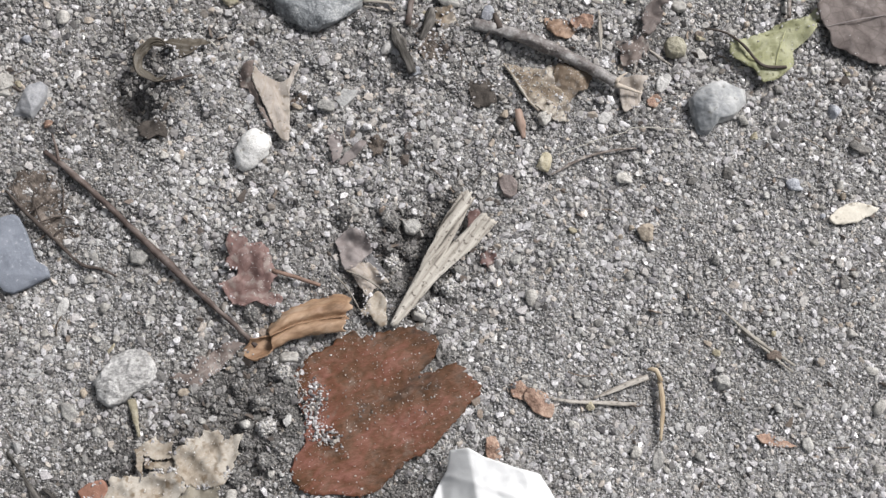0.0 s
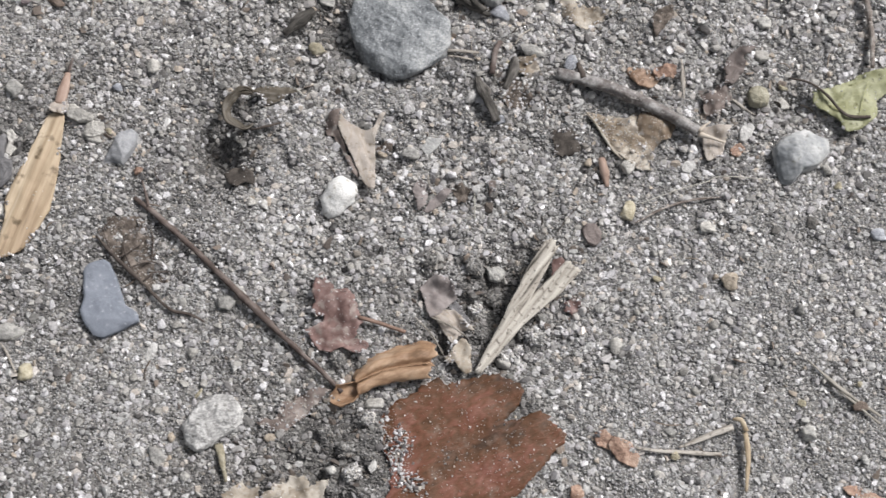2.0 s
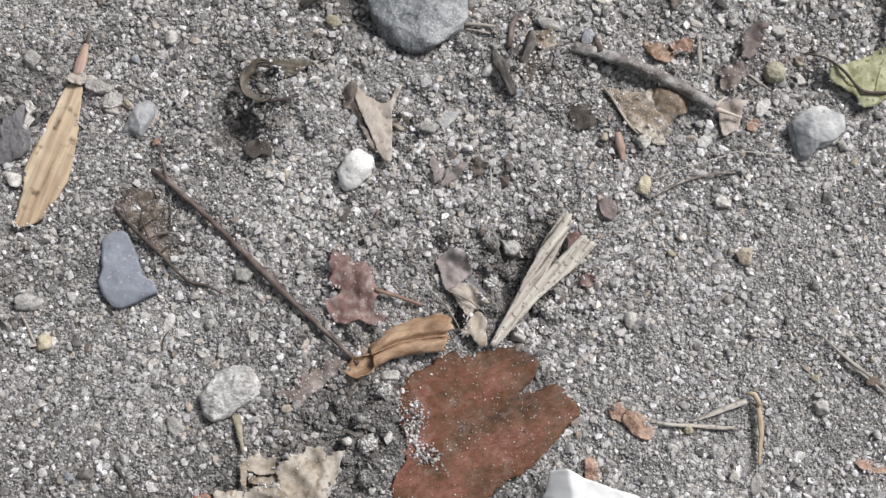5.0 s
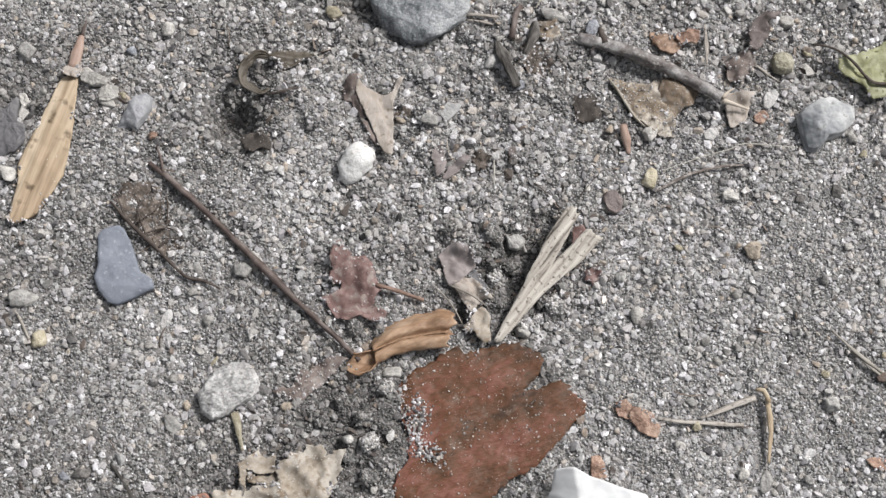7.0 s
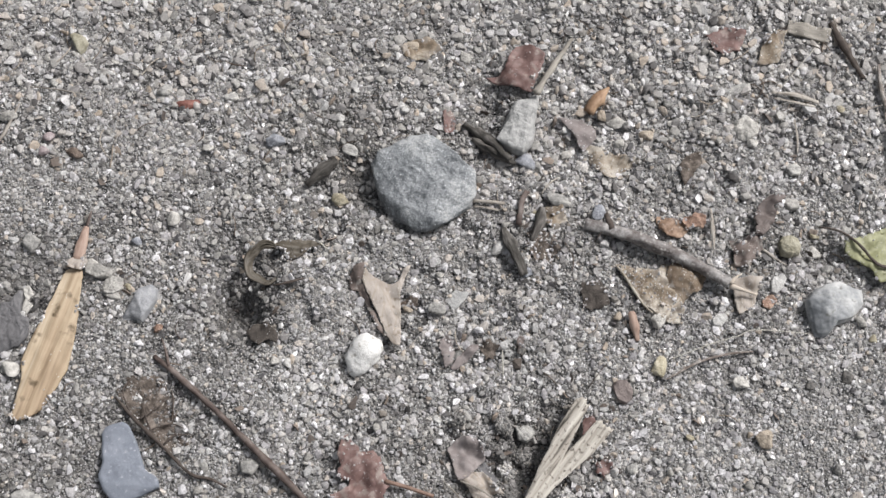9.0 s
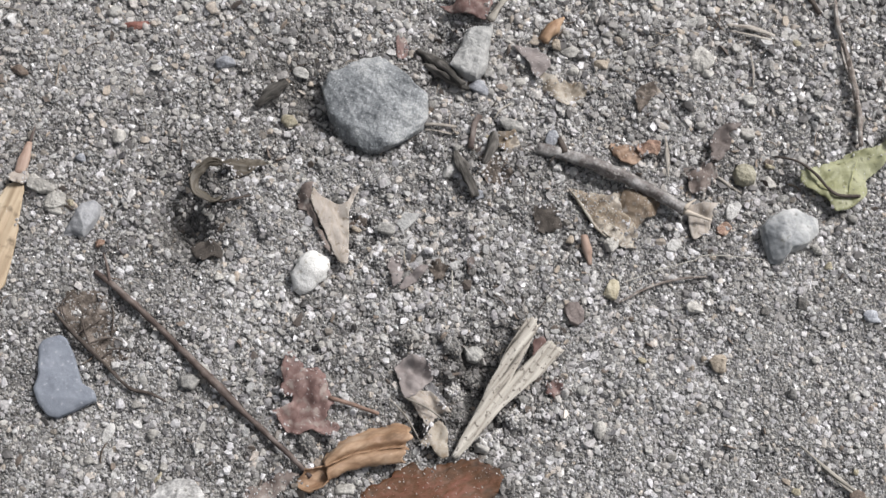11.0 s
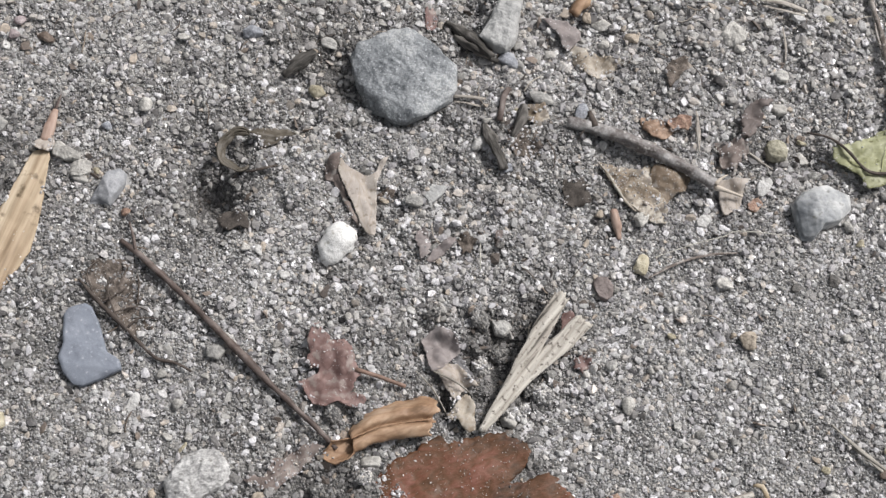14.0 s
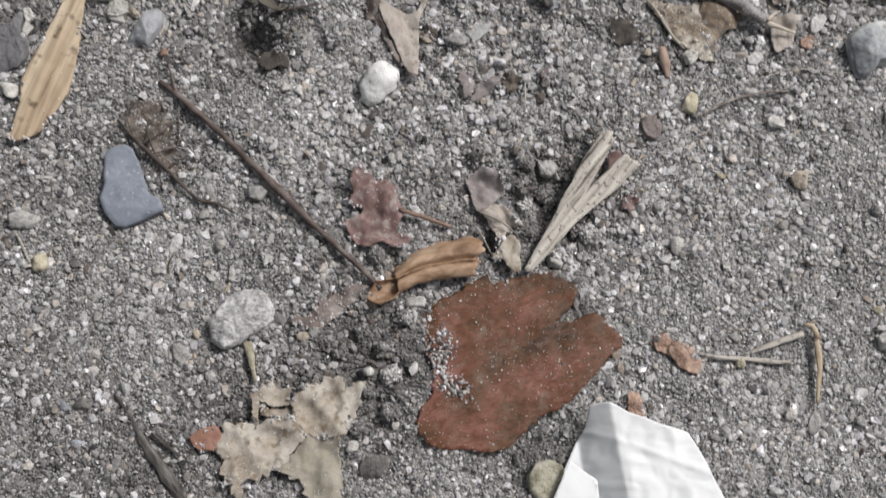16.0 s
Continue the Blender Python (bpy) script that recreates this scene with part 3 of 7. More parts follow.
def blade(name, outline, lift, mat, turn=0.0, thick=0.25, ragged=0.25, step=1.0, wrinkle=0.3, wave=9, parent_label="", category="leaf", smoothing=True,
          teeth=0.0, cover=True, parent=None, group="", dust=0.2, edge_sand=0.0, hug=1.0, sandy=0.0):
    """A thin leaf or scrap with its own outline: lift(u, v, x, y) gives the height over the sand in millimetres."""
    c, loc, back = local(outline, turn)
    per = np.linalg.norm(np.diff(np.r_[loc, loc[:1]], axis=0), axis=1).sum()
    n = max(24, int(per / step))
    ring = crisp(loc, n, 0.55 if smoothing else 1.0)
    seed = 31.7 * (abs(c[0]) + 1.3) + c[1]
    ring = ring + ragged * np.stack([lattice(ring[:, 0] * 3 + seed, ring[:, 1] * 3, 2.2), lattice(ring[:, 0] * 3, ring[:, 1] * 3 + seed, 2.2)], 1)
    ring = ring + 0.6 * ragged * np.stack([lattice(ring[:, 0] * 3 + seed, ring[:, 1] * 3, 8), lattice(ring[:, 0] * 3, ring[:, 1] * 3 + seed, 8)], 1)
    if teeth:
        k = np.arange(len(ring))
        ring = ring * (1 + (teeth * (0.5 + 0.5 * np.abs(lattice(k, k * 0, 7))) * ((k % 4) / 4.0 - 0.4))[:, None] / np.linalg.norm(ring, axis=1)[:, None].clip(2))
    lo, hi = ring.min(0), ring.max(0)
    gx, gy = np.meshgrid(np.arange(lo[0], hi[0], step), np.arange(lo[1], hi[1], step))
    inner = np.stack([gx.ravel(), gy.ravel()], 1) + rng.uniform(-0.2, 0.2, (gx.size, 2)) * step
    pts = [Vector(p) for p in np.r_[ring, inner[inside(inner, ring * 0.985)]]]
    m = len(ring)
    vs, _, fs, *_ = delaunay_2d_cdt(pts, [(i, (i + 1) % m) for i in range(m)], [], 1, 1e-5)
    v = np.array([(q.x, q.y) for q in vs])
    w = v @ back.T
    wx, wy = w[:, 0] + c[0], w[:, 1] + c[1]
    size = np.abs(ring).max(0)
    base = gz1(*c)
    follow = base + hug * (gz(wx, wy).clip(base - 1.5, base + 6) - base)
    z = follow + lift(v[:, 0] / size[0], v[:, 1] / size[1], wx, wy) + wrinkle * (0.6 * lattice(wx + seed, wy, wave) + 0.9 * (0.35 - np.abs(lattice(wx, wy + seed, wave * 0.8))) + 0.3 * lattice(wx, wy + seed, wave / 3))
    top = np.c_[v, z - base] * MM
    bot = np.c_[v, z - base - thick] * MM
    faces = [tuple(f) for f in fs]
    k = len(v)
    edge = {}
    for f in faces:
        for a, b in zip(f, f[1:] + f[:1]):
            edge[(a, b)] = edge.get((a, b), 0) + 1
    rim = [(a, b) for a, b in edge if (b, a) not in edge]
    allf = faces + [tuple(i + k for i in reversed(f)) for f in faces] + [(b, a, a + k, b + k) for a, b in rim]
    ob = link_mesh(name, np.r_[top, bot].tolist(), allf, mat)
    if parent is None:
        ob.matrix_world = pose(c[0] * MM, c[1] * MM, base * MM, 0, 0, turn)
        tagged(ob, parent_label, category, group)
    else:
        ob.parent = parent
        ob.matrix_world = pose(c[0] * MM, c[1] * MM, base * MM, 0, 0, turn)
    area = 0.5 * abs(np.dot(ring[:, 0], np.roll(ring[:, 1], 1)) - np.dot(ring[:, 1], np.roll(ring[:, 0], 1)))
    pick = rng.integers(0, k, int(area * dust * 4.4))
    pick = pick[lattice(wx[pick] + seed, wy[pick], 5) + 0.7 * lattice(wx[pick], wy[pick] + seed, 2) > rng.uniform(-0.7, 1.0, len(pick))]
    DUST.extend(np.c_[wx[pick] + rng.uniform(-0.4, 0.4, len(pick)), wy[pick] + rng.uniform(-0.4, 0.4, len(pick)), z[pick]].tolist())
    pick = rng.integers(0, k, int(area * sandy))
    pick = pick[lattice(wx[pick] + seed, wy[pick], 6) > rng.uniform(-0.8, 0.6, len(pick))]
    EDGE.extend(np.c_[wx[pick], wy[pick], z[pick]].tolist())
    m2 = len(ring)
    rw = ring @ back.T + c
    lean = lattice(rw[:, 0] * 2 + seed, rw[:, 1] * 2, 6) > 0.35 - edge_sand
    for _ in range(2):
        s = np.where(lean & (rng.random(m2) < 0.75))[0]
        q = rw[s] + (c - rw[s]) / np.linalg.norm(c - rw[s] + 1e-6, axis=1)[:, None] * rng.uniform(-0.7, 1.3, (len(s), 1))
        near = np.array([int(np.argmin((wx - a) ** 2 + (wy - d) ** 2)) for a, d in q], int)
        EDGE.extend(np.c_[q, z[near] - 0.1].tolist())
    if cover:
        LOW_COVER.append(ring @ back.T + c)
    return ob


def inside(p, poly):
    x, y = p[:, 0], p[:, 1]
    hit = np.zeros(len(p), bool)
    for a, b in zip(poly, np.roll(poly, -1, 0)):
        cross = (a[1] > y) != (b[1] > y)
        hit ^= cross & (x < (b[0] - a[0]) * (y - a[1]) / (b[1] - a[1] + 1e-12) + a[0])
    return hit


def stone(name, outline, height, mat, turn=0.0, label="", sink=1.5, rough=0.35, tilt=(0, 0), edge=0.72, dome=0.12, n=150, category="stone", facets=6, planes=(), rim=0.90):
    """A stone with the given plan outline: buried foot, worn shoulder and an uneven top."""
    c, loc, back = local(outline, turn)
    ring = crisp(loc, n, 0.85)
    seed = c[0] * 7.1 + c[1]
    levels = [(0.80, -sink), (0.95, 0.0), (1.0, 0.30 * height), (0.99, edge * height), ((rim + 1.02) / 2, (edge + 1) / 2 * height), (rim, height), (0.82, height * (1 + dome * 0.3)),
              (0.72, height * (1 + dome * 0.5)), (0.62, height * (1 + dome * 0.6)), (0.52, height * (1 + dome * 0.75)), (0.42, height * (1 + dome * 0.85)), (0.32, height * (1 + dome * 0.95)),
              (0.22, height * (1 + dome)), (0.1, height * (1 + dome))]
    ls, lz = np.array(levels).T
    levels = [(float(np.interp(q, np.arange(len(ls)), ls)), float(np.interp(q, np.arange(len(ls)), lz))) for q in np.linspace(0, len(ls) - 1, 46)]
    r0 = np.random.default_rng(int(abs(seed) * 10) % 9999)
    cuts = [(r0.uniform(0, 2 * math.pi), r0.uniform(0.35, 0.75), r0.uniform(0.25, 0.6)) for _ in range(facets)]
    size = np.abs(ring).max()
    V, F = [], []
    for s, z in levels:
        p = ring * s
        zz = z + np.zeros(n)
        if z > 0:
            for a, d, k in cuts:
                zz = zz - k * np.maximum(0, (p[:, 0] * math.cos(a) + p[:, 1] * math.sin(a)) / size - d) * height * (z / height)
            for a, d, k in planes:
                zz = zz - k * np.maximum(0, p[:, 0] * math.cos(radians(a)) + p[:, 1] * math.sin(radians(a)) - d) * min(1, z / height)
            zz = zz + tilt[0] * p[:, 0] + tilt[1] * p[:, 1]
        q = p + rough * np.stack([lattice(p[:, 0] + seed + z * 2, p[:, 1], 2.5), lattice(p[:, 0], p[:, 1] + seed + z * 2, 2.5)], 1)
        zz = zz + rough * 0.9 * lattice(p[:, 0] + seed, p[:, 1] + seed, 4.0) + rough * 0.5 * lattice(p[:, 0], p[:, 1] - seed, 1.3) + rough * 0.3 * lattice(p[:, 0] + seed, p[:, 1], 0.6) + rough * 0.5 * np.abs(lattice(p[:, 0] - seed, p[:, 1] + 9, 2.2)) + rough * 0.5 * (0.4 - np.abs(lattice(p[:, 0] - seed, p[:, 1], 6.5)))
        V += np.c_[q, zz].tolist()
    for k in range(len(levels) - 1):
        for i in range(n):
            j = (i + 1) % n
            F.append((k * n + i, k * n + j, (k + 1) * n + j, (k + 1) * n + i))
    last = (len(levels) - 1) * n
    V.append(np.mean(V[last:], 0).tolist())
    F += [(last + i, last + (i + 1) % n, len(V) - 1) for i in range(n)]
    F.append(tuple(reversed(range(n))))
    ob = link_mesh(name, (np.array(V) * MM).tolist(), F, mat)
    ob.matrix_world = pose(c[0] * MM, c[1] * MM, gz1(*c) * MM, 0, 0, turn)
    return tagged(ob, label, category)


def tube(name, pts, radii, mat, parent=None, sides=9, rough=0.10, n=None, flat=1.0, caps=True):
    """A round stem through points (x, y, height over the sand), millimetres; radii along it. Its x axis runs along the chord."""
    p = np.array(pts, float)
    run = np.r_[0, np.cumsum(np.linalg.norm(np.diff(p[:, :2], axis=0), axis=1))]
    along = np.linspace(0, run[-1], 24)
    under = gz(np.interp(along, run, p[:, 0]), np.interp(along, run, p[:, 1]))
    bed = np.polyfit(along, under, 1 if run[-1] < 45 else 3)
    p = np.c_[p[:, :2], p[:, 2] + np.polyval(bed, run) + 0.3]
    length = np.linalg.norm(np.diff(p, axis=0), axis=1).sum()
    n = n or max(6, min(90, int(length / 0.9)))
    q = curve_points(p, n)
    r = np.interp(np.linspace(0, 1, n), np.linspace(0, 1, len(radii)), radii)
    c = q[0].copy()
    turn = math.degrees(math.atan2(q[-1][1] - q[0][1], q[-1][0] - q[0][0]))
    a = radians(-turn)
    rot = np.array([[math.cos(a), -math.sin(a), 0], [math.sin(a), math.cos(a), 0], [0, 0, 1]])
    q = (q - c) @ rot.T
    d = np.gradient(q, axis=0)
    d /= np.linalg.norm(d, axis=1)[:, None] + 1e-9
    side = np.cross([0, 0, 1.0], d)
    side /= np.linalg.norm(side, axis=1)[:, None] + 1e-9
    up = np.cross(d, side)
    V = []
    for i in range(n):
        for k in range(sides):
            t = 2 * math.pi * k / sides
            rr = r[i] * (1 + rough * (lattice(i * 0.9 + c[0], k * 1.7, 2.0) + lattice(i * 0.31 + c[1], k * 0.9, 1.3)))
            V.append(q[i] + rr * (math.cos(t) * side[i] + flat * math.sin(t) * up[i]))
    F = [(i * sides + k, i * sides + (k + 1) % sides, (i + 1) * sides + (k + 1) % sides, (i + 1) * sides + k) for i in range(n - 1) for k in range(sides)]
    F += [tuple(reversed(range(sides))), tuple(range((n - 1) * sides, n * sides))]
    ob = link_mesh(name, (np.array(V) * MM).tolist(), F, mat)
    if parent:
        ob.parent = parent
        ob.matrix_parent_inverse = parent.matrix_world.inverted()
    ob.matrix_basis = pose(*(c * MM), 0, 0, turn)
    return ob


bmi = bmesh.new()
bmesh.ops.create_icosphere(bmi, subdivisions=3, radius=1)
BALL = (np.array([v.co[:] for v in bmi.verts]), [[v.index for v in f.verts] for f in bmi.faces])
bmi.free()


bmi = bmesh.new()
bmesh.ops.create_icosphere(bmi, subdivisions=2, radius=1)
PEB = (np.array([v.co[:] for v in bmi.verts]), [[v.index for v in f.verts] for f in bmi.faces])
bmi.free()


def pebble(x, y, length, width, turn=0, kind="pale", high=0.55, label="", sink=0.5):
    """A small worn pebble, millimetres, pressed into the sand."""
    r0 = np.random.default_rng(int(abs(x * 131 + y * 17) * 10) % 99991)
    form = BALL if length > 4.4 else PEB
    v = form[0].copy()
    for _ in range(14):
        d = r0.normal(size=3)
        d /= np.linalg.norm(d)
        h = v @ d
        v = v - np.outer(np.maximum(0, h - r0.uniform(0.52, 0.85) if length > 4.4 else h - r0.uniform(0.38, 0.78)), d)
    v = v * (1 + 0.10 * lattice(v[:, 0] * 3 + x, v[:, 1] * 3 + v[:, 2] * 2 + y, 1.6) + 0.03 * lattice(v[:, 0] * 9 + x, v[:, 1] * 9 + v[:, 2] * 7 + y, 1.6))[:, None]
    v = v * np.array([length / 2, width / 2, high * width / 2 * 1.05]) * 1.16
    ob = link_mesh("pebble", (v * MM).tolist(), form[1], M_peb[kind])
    hz = high * width / 2 * 1.2
    ob.matrix_world = pose(x * MM, y * MM, (gz1(x, y) + hz * (1 - sink) + 0.25) * MM, r0.uniform(-12, 12), r0.uniform(-12, 12), turn)
    words = {"grey": "small grey worn pebble lying in coarse sand", "pale": "small pale beige pebble lying in coarse sand", "white": "small white quartz pebble lying in coarse sand",
             "yellow": "small yellowish pebble lying in coarse sand", "tan": "small tan pebble lying in coarse sand", "olive": "olive grey pebble half set in coarse sand", "dark": "small dark pebble lying in coarse sand",
             "brown": "small brown crumb of earth in coarse sand", "blue": "small bluish grey pebble in coarse sand", "orange": "small orange brown chip on coarse sand",
             "red": "small dark red pebble in coarse sand", "mauve": "small dull mauve pebble in coarse sand"}
    return tagged(ob, label or words[kind], "pebble", "pebbles in the sand")


# ---------------------------------------------------------------- ground: one sheet to the horizon
def stretch_axis(lo, hi, step):
    mid = list(np.arange(lo, hi + step, step))
    out, d = [], step
    far = 0.0
    while far < 600000:
        d *= 1.6
        far += d
        out.append(far)
    return np.array([lo - f for f in reversed(out)] + mid + [mid[-1] + f for f in out])


gxs, gys = stretch_axis(-146, 178, 0.9), stretch_axis(-100, 158, 0.9)
GX, GY = np.meshgrid(gxs, gys)
GZ = gz(GX, GY) - 0.02 + 0.16 * lattice(GX, GY, 1.6)
nx = len(gxs)
gf = [(j * nx + i, j * nx + i + 1, (j + 1) * nx + i + 1, (j + 1) * nx + i) for j in range(len(gys) - 1) for i in range(nx - 1)]
ground = link_mesh("ground", (np.stack([GX, GY, GZ], -1).reshape(-1, 3) * MM).tolist(), gf, M_soil)
ground.data.materials.append(M_bed_damp_shade)
ground.data.materials.append(bed_material("plain_sand", 0.8))
mid = np.array([((GX.ravel()[f[0]] + GX.ravel()[f[2]]) / 2, (GY.ravel()[f[0]] + GY.ravel()[f[2]]) / 2) for f in gf])
# Darker bed slot where the sand is damp or has shade painted in.
slot = (rng.random(len(gf)) < damp_shade(mid[:, 0], mid[:, 1])).astype(np.int32)
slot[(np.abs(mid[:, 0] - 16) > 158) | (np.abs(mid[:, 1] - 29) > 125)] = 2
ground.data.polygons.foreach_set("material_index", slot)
tagged(ground, "grey coarse sandy ground with two small burrow hollows", "ground", kind="structure")

# ---------------------------------------------------------------- stones
stone("stone", [(-18.1, 84.8), (-16.5, 88.2), (-10.5, 92.7), (-4.3, 95.4), (-1.0, 94.8), (4.3, 90.6), (11.5, 85.3), (12.4, 79.7), (11.3, 76.0), (4.4, 69.6), (-0.2, 66.8), (-4.4, 67.0), (-11.1, 70.2), (-15.0, 75.7), (-16.8, 80.8)], 6.2, M_grey, 20,
      "rough grey sandstone pebble lying flat on sand", rough=0.5, dome=0.0, tilt=(0.0, 0.02), edge=0.9, facets=0, rim=0.955, planes=[(150, 2, 0.10), (-30, 2, 0.12), (-125, 10, 0.5), (70, 11, 0.35), (-60, 10.5, 0.4), (175, 12, 0.7), (-150, 11, 0.5)])
stone("stone", [(-81.8, 1.9), (-81.0, 3.9), (-76.9, 5.8), (-75.0, 4.9), (-72.6, 1.3), (-71.0, -2.3), (-68.9, -6.6), (-65.4, -8.5), (-64.7, -10.7), (-69.0, -13.4), (-73.6, -16.0), (-76.2, -15.6), (-79.1, -12.9), (-80.8, -9.3), (-80.3, -5.5)], 3.0, M_slate, 60,
      "smooth blue-grey slate chip lying on sand", rough=0.12, dome=0.03, edge=0.8, facets=2, planes=[(-150, 6, 0.3)])
stone("stone", [(-48.4, -42.4), (-49.4, -37.5), (-47.6, -33.8), (-45.9, -30.7), (-42.1, -28.2), (-37.3, -28.1), (-34.8, -30.9), (-33.5, -33.7), (-35.3, -37.4), (-39.1, -40.0),
                (-40.9, -42.3), (-45.4, -44.2)], 4.5, M_quartz, 30, "angular pale grey and white quartzite stone", rough=0.38, facets=3, dome=0.12, edge=0.7, planes=[(-70, 0.5, 0.35), (100, 1.5, 0.28), (10, 4.5, 0.35), (180, 5, 0.4)])
stone("stone", [(106.6, 56.5), (109.3, 60.1), (115.5, 63.1), (119.4, 61.6), (122.9, 61.1), (123.5, 57.5), (119.5, 52.1), (114.8, 50.0), (112.6, 46.5), (109.5, 46.6), (107.9, 50.9)], 5.6, M_marble, 25,
      "grey and white lumpy stone half set in sand", rough=0.25, facets=1, dome=0.08, edge=0.6, planes=[(165, 2, 0.30), (222, 3.5, 0.38), (-10, 3, 0.3), (80, 3, 0.22), (-60, 3, 0.4)])
stone("stone", [(16.9, 96.9), (18.3, 100.4), (21.7, 109.4), (28.3, 112.3), (28.2, 105.7), (27.2, 96.2), (24.6, 93.0), (21.0, 93.9)], 5.0, M_palestone, 75,
      "pale grey angular stone chip beside dark twigs", rough=0.5, facets=3, dome=0.05, edge=0.85, planes=[(100, 1.5, 0.3), (-80, 2.5, 0.4)])
stone("stone", [(-108.9, 39.1), (-109.9, 39.7), (-111.8, 35.5), (-114.9, 35.2), (-114.5, 31.2), (-113.2, 21.6), (-110.5, 21.8), (-107.3, 23.6), (-105.3, 26.6), (-106.2, 32.0), (-108.5, 32.9)], 1.3, M_dark, 80, "dark flat grey stone slab set in sand", rough=0.5, facets=3)
stone("stone", [(-81.7, 33.6), (-80.3, 38.0), (-78.0, 42.9), (-74.7, 44.5), (-72.7, 43.1), (-72.6, 40.4), (-74.1, 36.5), (-75.7, 33.4), (-78.8, 34.4)], 3.2, M_bluegrey, 60,
      "oblong blue-grey pebble half buried in sand", rough=0.22, facets=1, dome=0.25, edge=0.45, planes=[(150, 0.5, 0.5)])
stone("stone", [(-93.6, 49.1), (-89.7, 48.8), (-85.7, 46.5), (-86.0, 44.8), (-89.8, 44.5), (-93.1, 45.8)], 1.8, M_peb["pale"], -20, "pale beige stone chip against a winged seed", rough=0.4, facets=4)
stone("stone", [(-88.5, 43.4), (-86.2, 45.7), (-82.5, 45.4), (-82.1, 42.4), (-84.6, 40.2), (-87.4, 40.2)], 1.6, M_peb["pale"], 10, "pale blocky stone chip on coarse sand", rough=0.4, facets=4)
stone("stone", [(-109.9, 40.6), (-107.9, 41.6), (-106.0, 39.3), (-107.4, 36.7), (-105.6, 35.2), (-107.5, 32.6), (-108.9, 34.6), (-108.4, 37.9)], 1.2, M_peb["pale"], 70, "pale narrow stone chip beside dark slab", rough=0.4, facets=4)
stone("stone", [(31.5, -66.5), (33.0, -63.6), (36.2, -62.4), (39.5, -63.5), (41.0, -68.0), (39.0, -72.5), (35.0, -73.0), (32.0, -70.5)], 3.0, M_peb["olive"], 30,
      "rounded olive beige pebble tucked under paper scrap", rough=0.2, facets=2)
stone("stone", [(99.3, 73.6), (100.4, 75.6), (102.6, 76.3), (105.0, 75.4), (106.1, 73.0), (105.4, 70.7), (103.0, 69.5), (100.5, 70.3)], 3.0, M_peb["olive"], 20,
      "rounded bumpy olive beige pebble set in sand", rough=0.24, facets=1, dome=0.3, edge=0.45)
stone("stone", [(97.2, 61.2), (98.2, 63.5), (100.8, 64.4), (101.9, 63.2), (100.6, 59.9), (98.8, 58.4), (97.6, 59.0)], 1.4, M_peb["white"], 60, "flat white quartz chip by a broken twig", rough=0.2, facets=2, dome=0.05)
stone("stone", [(80.7, 49.0), (82.3, 50.9), (84.6, 51.4), (85.2, 49.9), (83.4, 47.0), (81.1, 47.3)], 1.3, M_peb["white"], 40, "flat pale quartz chip on coarse sand", rough=0.2, facets=2, dome=0.05)
stone("stone", [(53.4, 27.2), (54.3, 28.6), (57.0, 29.1), (58.7, 26.6), (58.7, 23.8), (57.0, 22.5), (55.0, 23.3), (53.7, 25.6)], 1.3, M_mauve, -60, "flat dull mauve brown chip lying in sand", rough=0.25, facets=2, dome=0.05)
stone("stone", [(4.4, 49.7), (8.2, 50.8), (12.4, 50.5), (11.5, 48.3), (9.7, 46.1), (8.3, 44.6), (6.2, 46.9)], 1.3, M_palestone, 30, "pale grey flat chip lying in sand", rough=0.2, facets=1, dome=0.05)
stone("stone", [(86.0, 107.0), (86.8, 110.6), (90.0, 112.4), (93.3, 110.5), (93.4, 106.8), (91.0, 104.2), (88.0, 104.2)], 2.8, M_peb["pale"], 0, "round beige pebble on gravelly sand", rough=0.4, facets=3)

# white two-lobed lump
def lump_mesh():
    """Two merged lobes with a worn seam and small bumps."""
    d = BALL[0]
    reach = []
    for c, r in ((np.array([0.8, 1.1, 0.7]), 4.3), (np.array([-1.3, -1.9, -0.7]), 3.7)):
        b = d @ c
        reach.append(np.maximum(0.05, b + np.sqrt(np.maximum(0.01, b * b - c @ c + r * r))))
    t = (reach[0] ** 14 + reach[1] ** 14) ** (1 / 14)
    t = t * (1 + 0.075 * lattice(d[:, 0] * 6, d[:, 1] * 6 + d[:, 2] * 4, 1.1) + 0.05 * lattice(d[:, 0] * 15, d[:, 1] * 15 + d[:, 2] * 11, 1.1) + 0.09 * lattice(d[:, 0] * 2.2 + 9, d[:, 1] * 2.2 + d[:, 2] * 1.7, 1.1))
    return (d * t[:, None] * np.array([1.05, 1.0, 0.8]) + np.array([0, 0, 2.2])).tolist(), BALL[1]
lv, lf = lump_mesh()
lump = link_mesh("stone", (np.array(lv) * MM).tolist(), lf, M_chalk)
lump.matrix_world = pose(-15.2 * MM, 29.4 * MM, (gz1(-15.2, 29.4)) * MM, 0, 0, 8)
tagged(lump, "chalky white two-lobed lump lying on sand", "stone")

# ---------------------------------------------------------------- leaves
flatlift = lambda h, cu=0.0, cv=0.0: (lambda u, v, x, y: h + cu * u * u + cv * v * v)

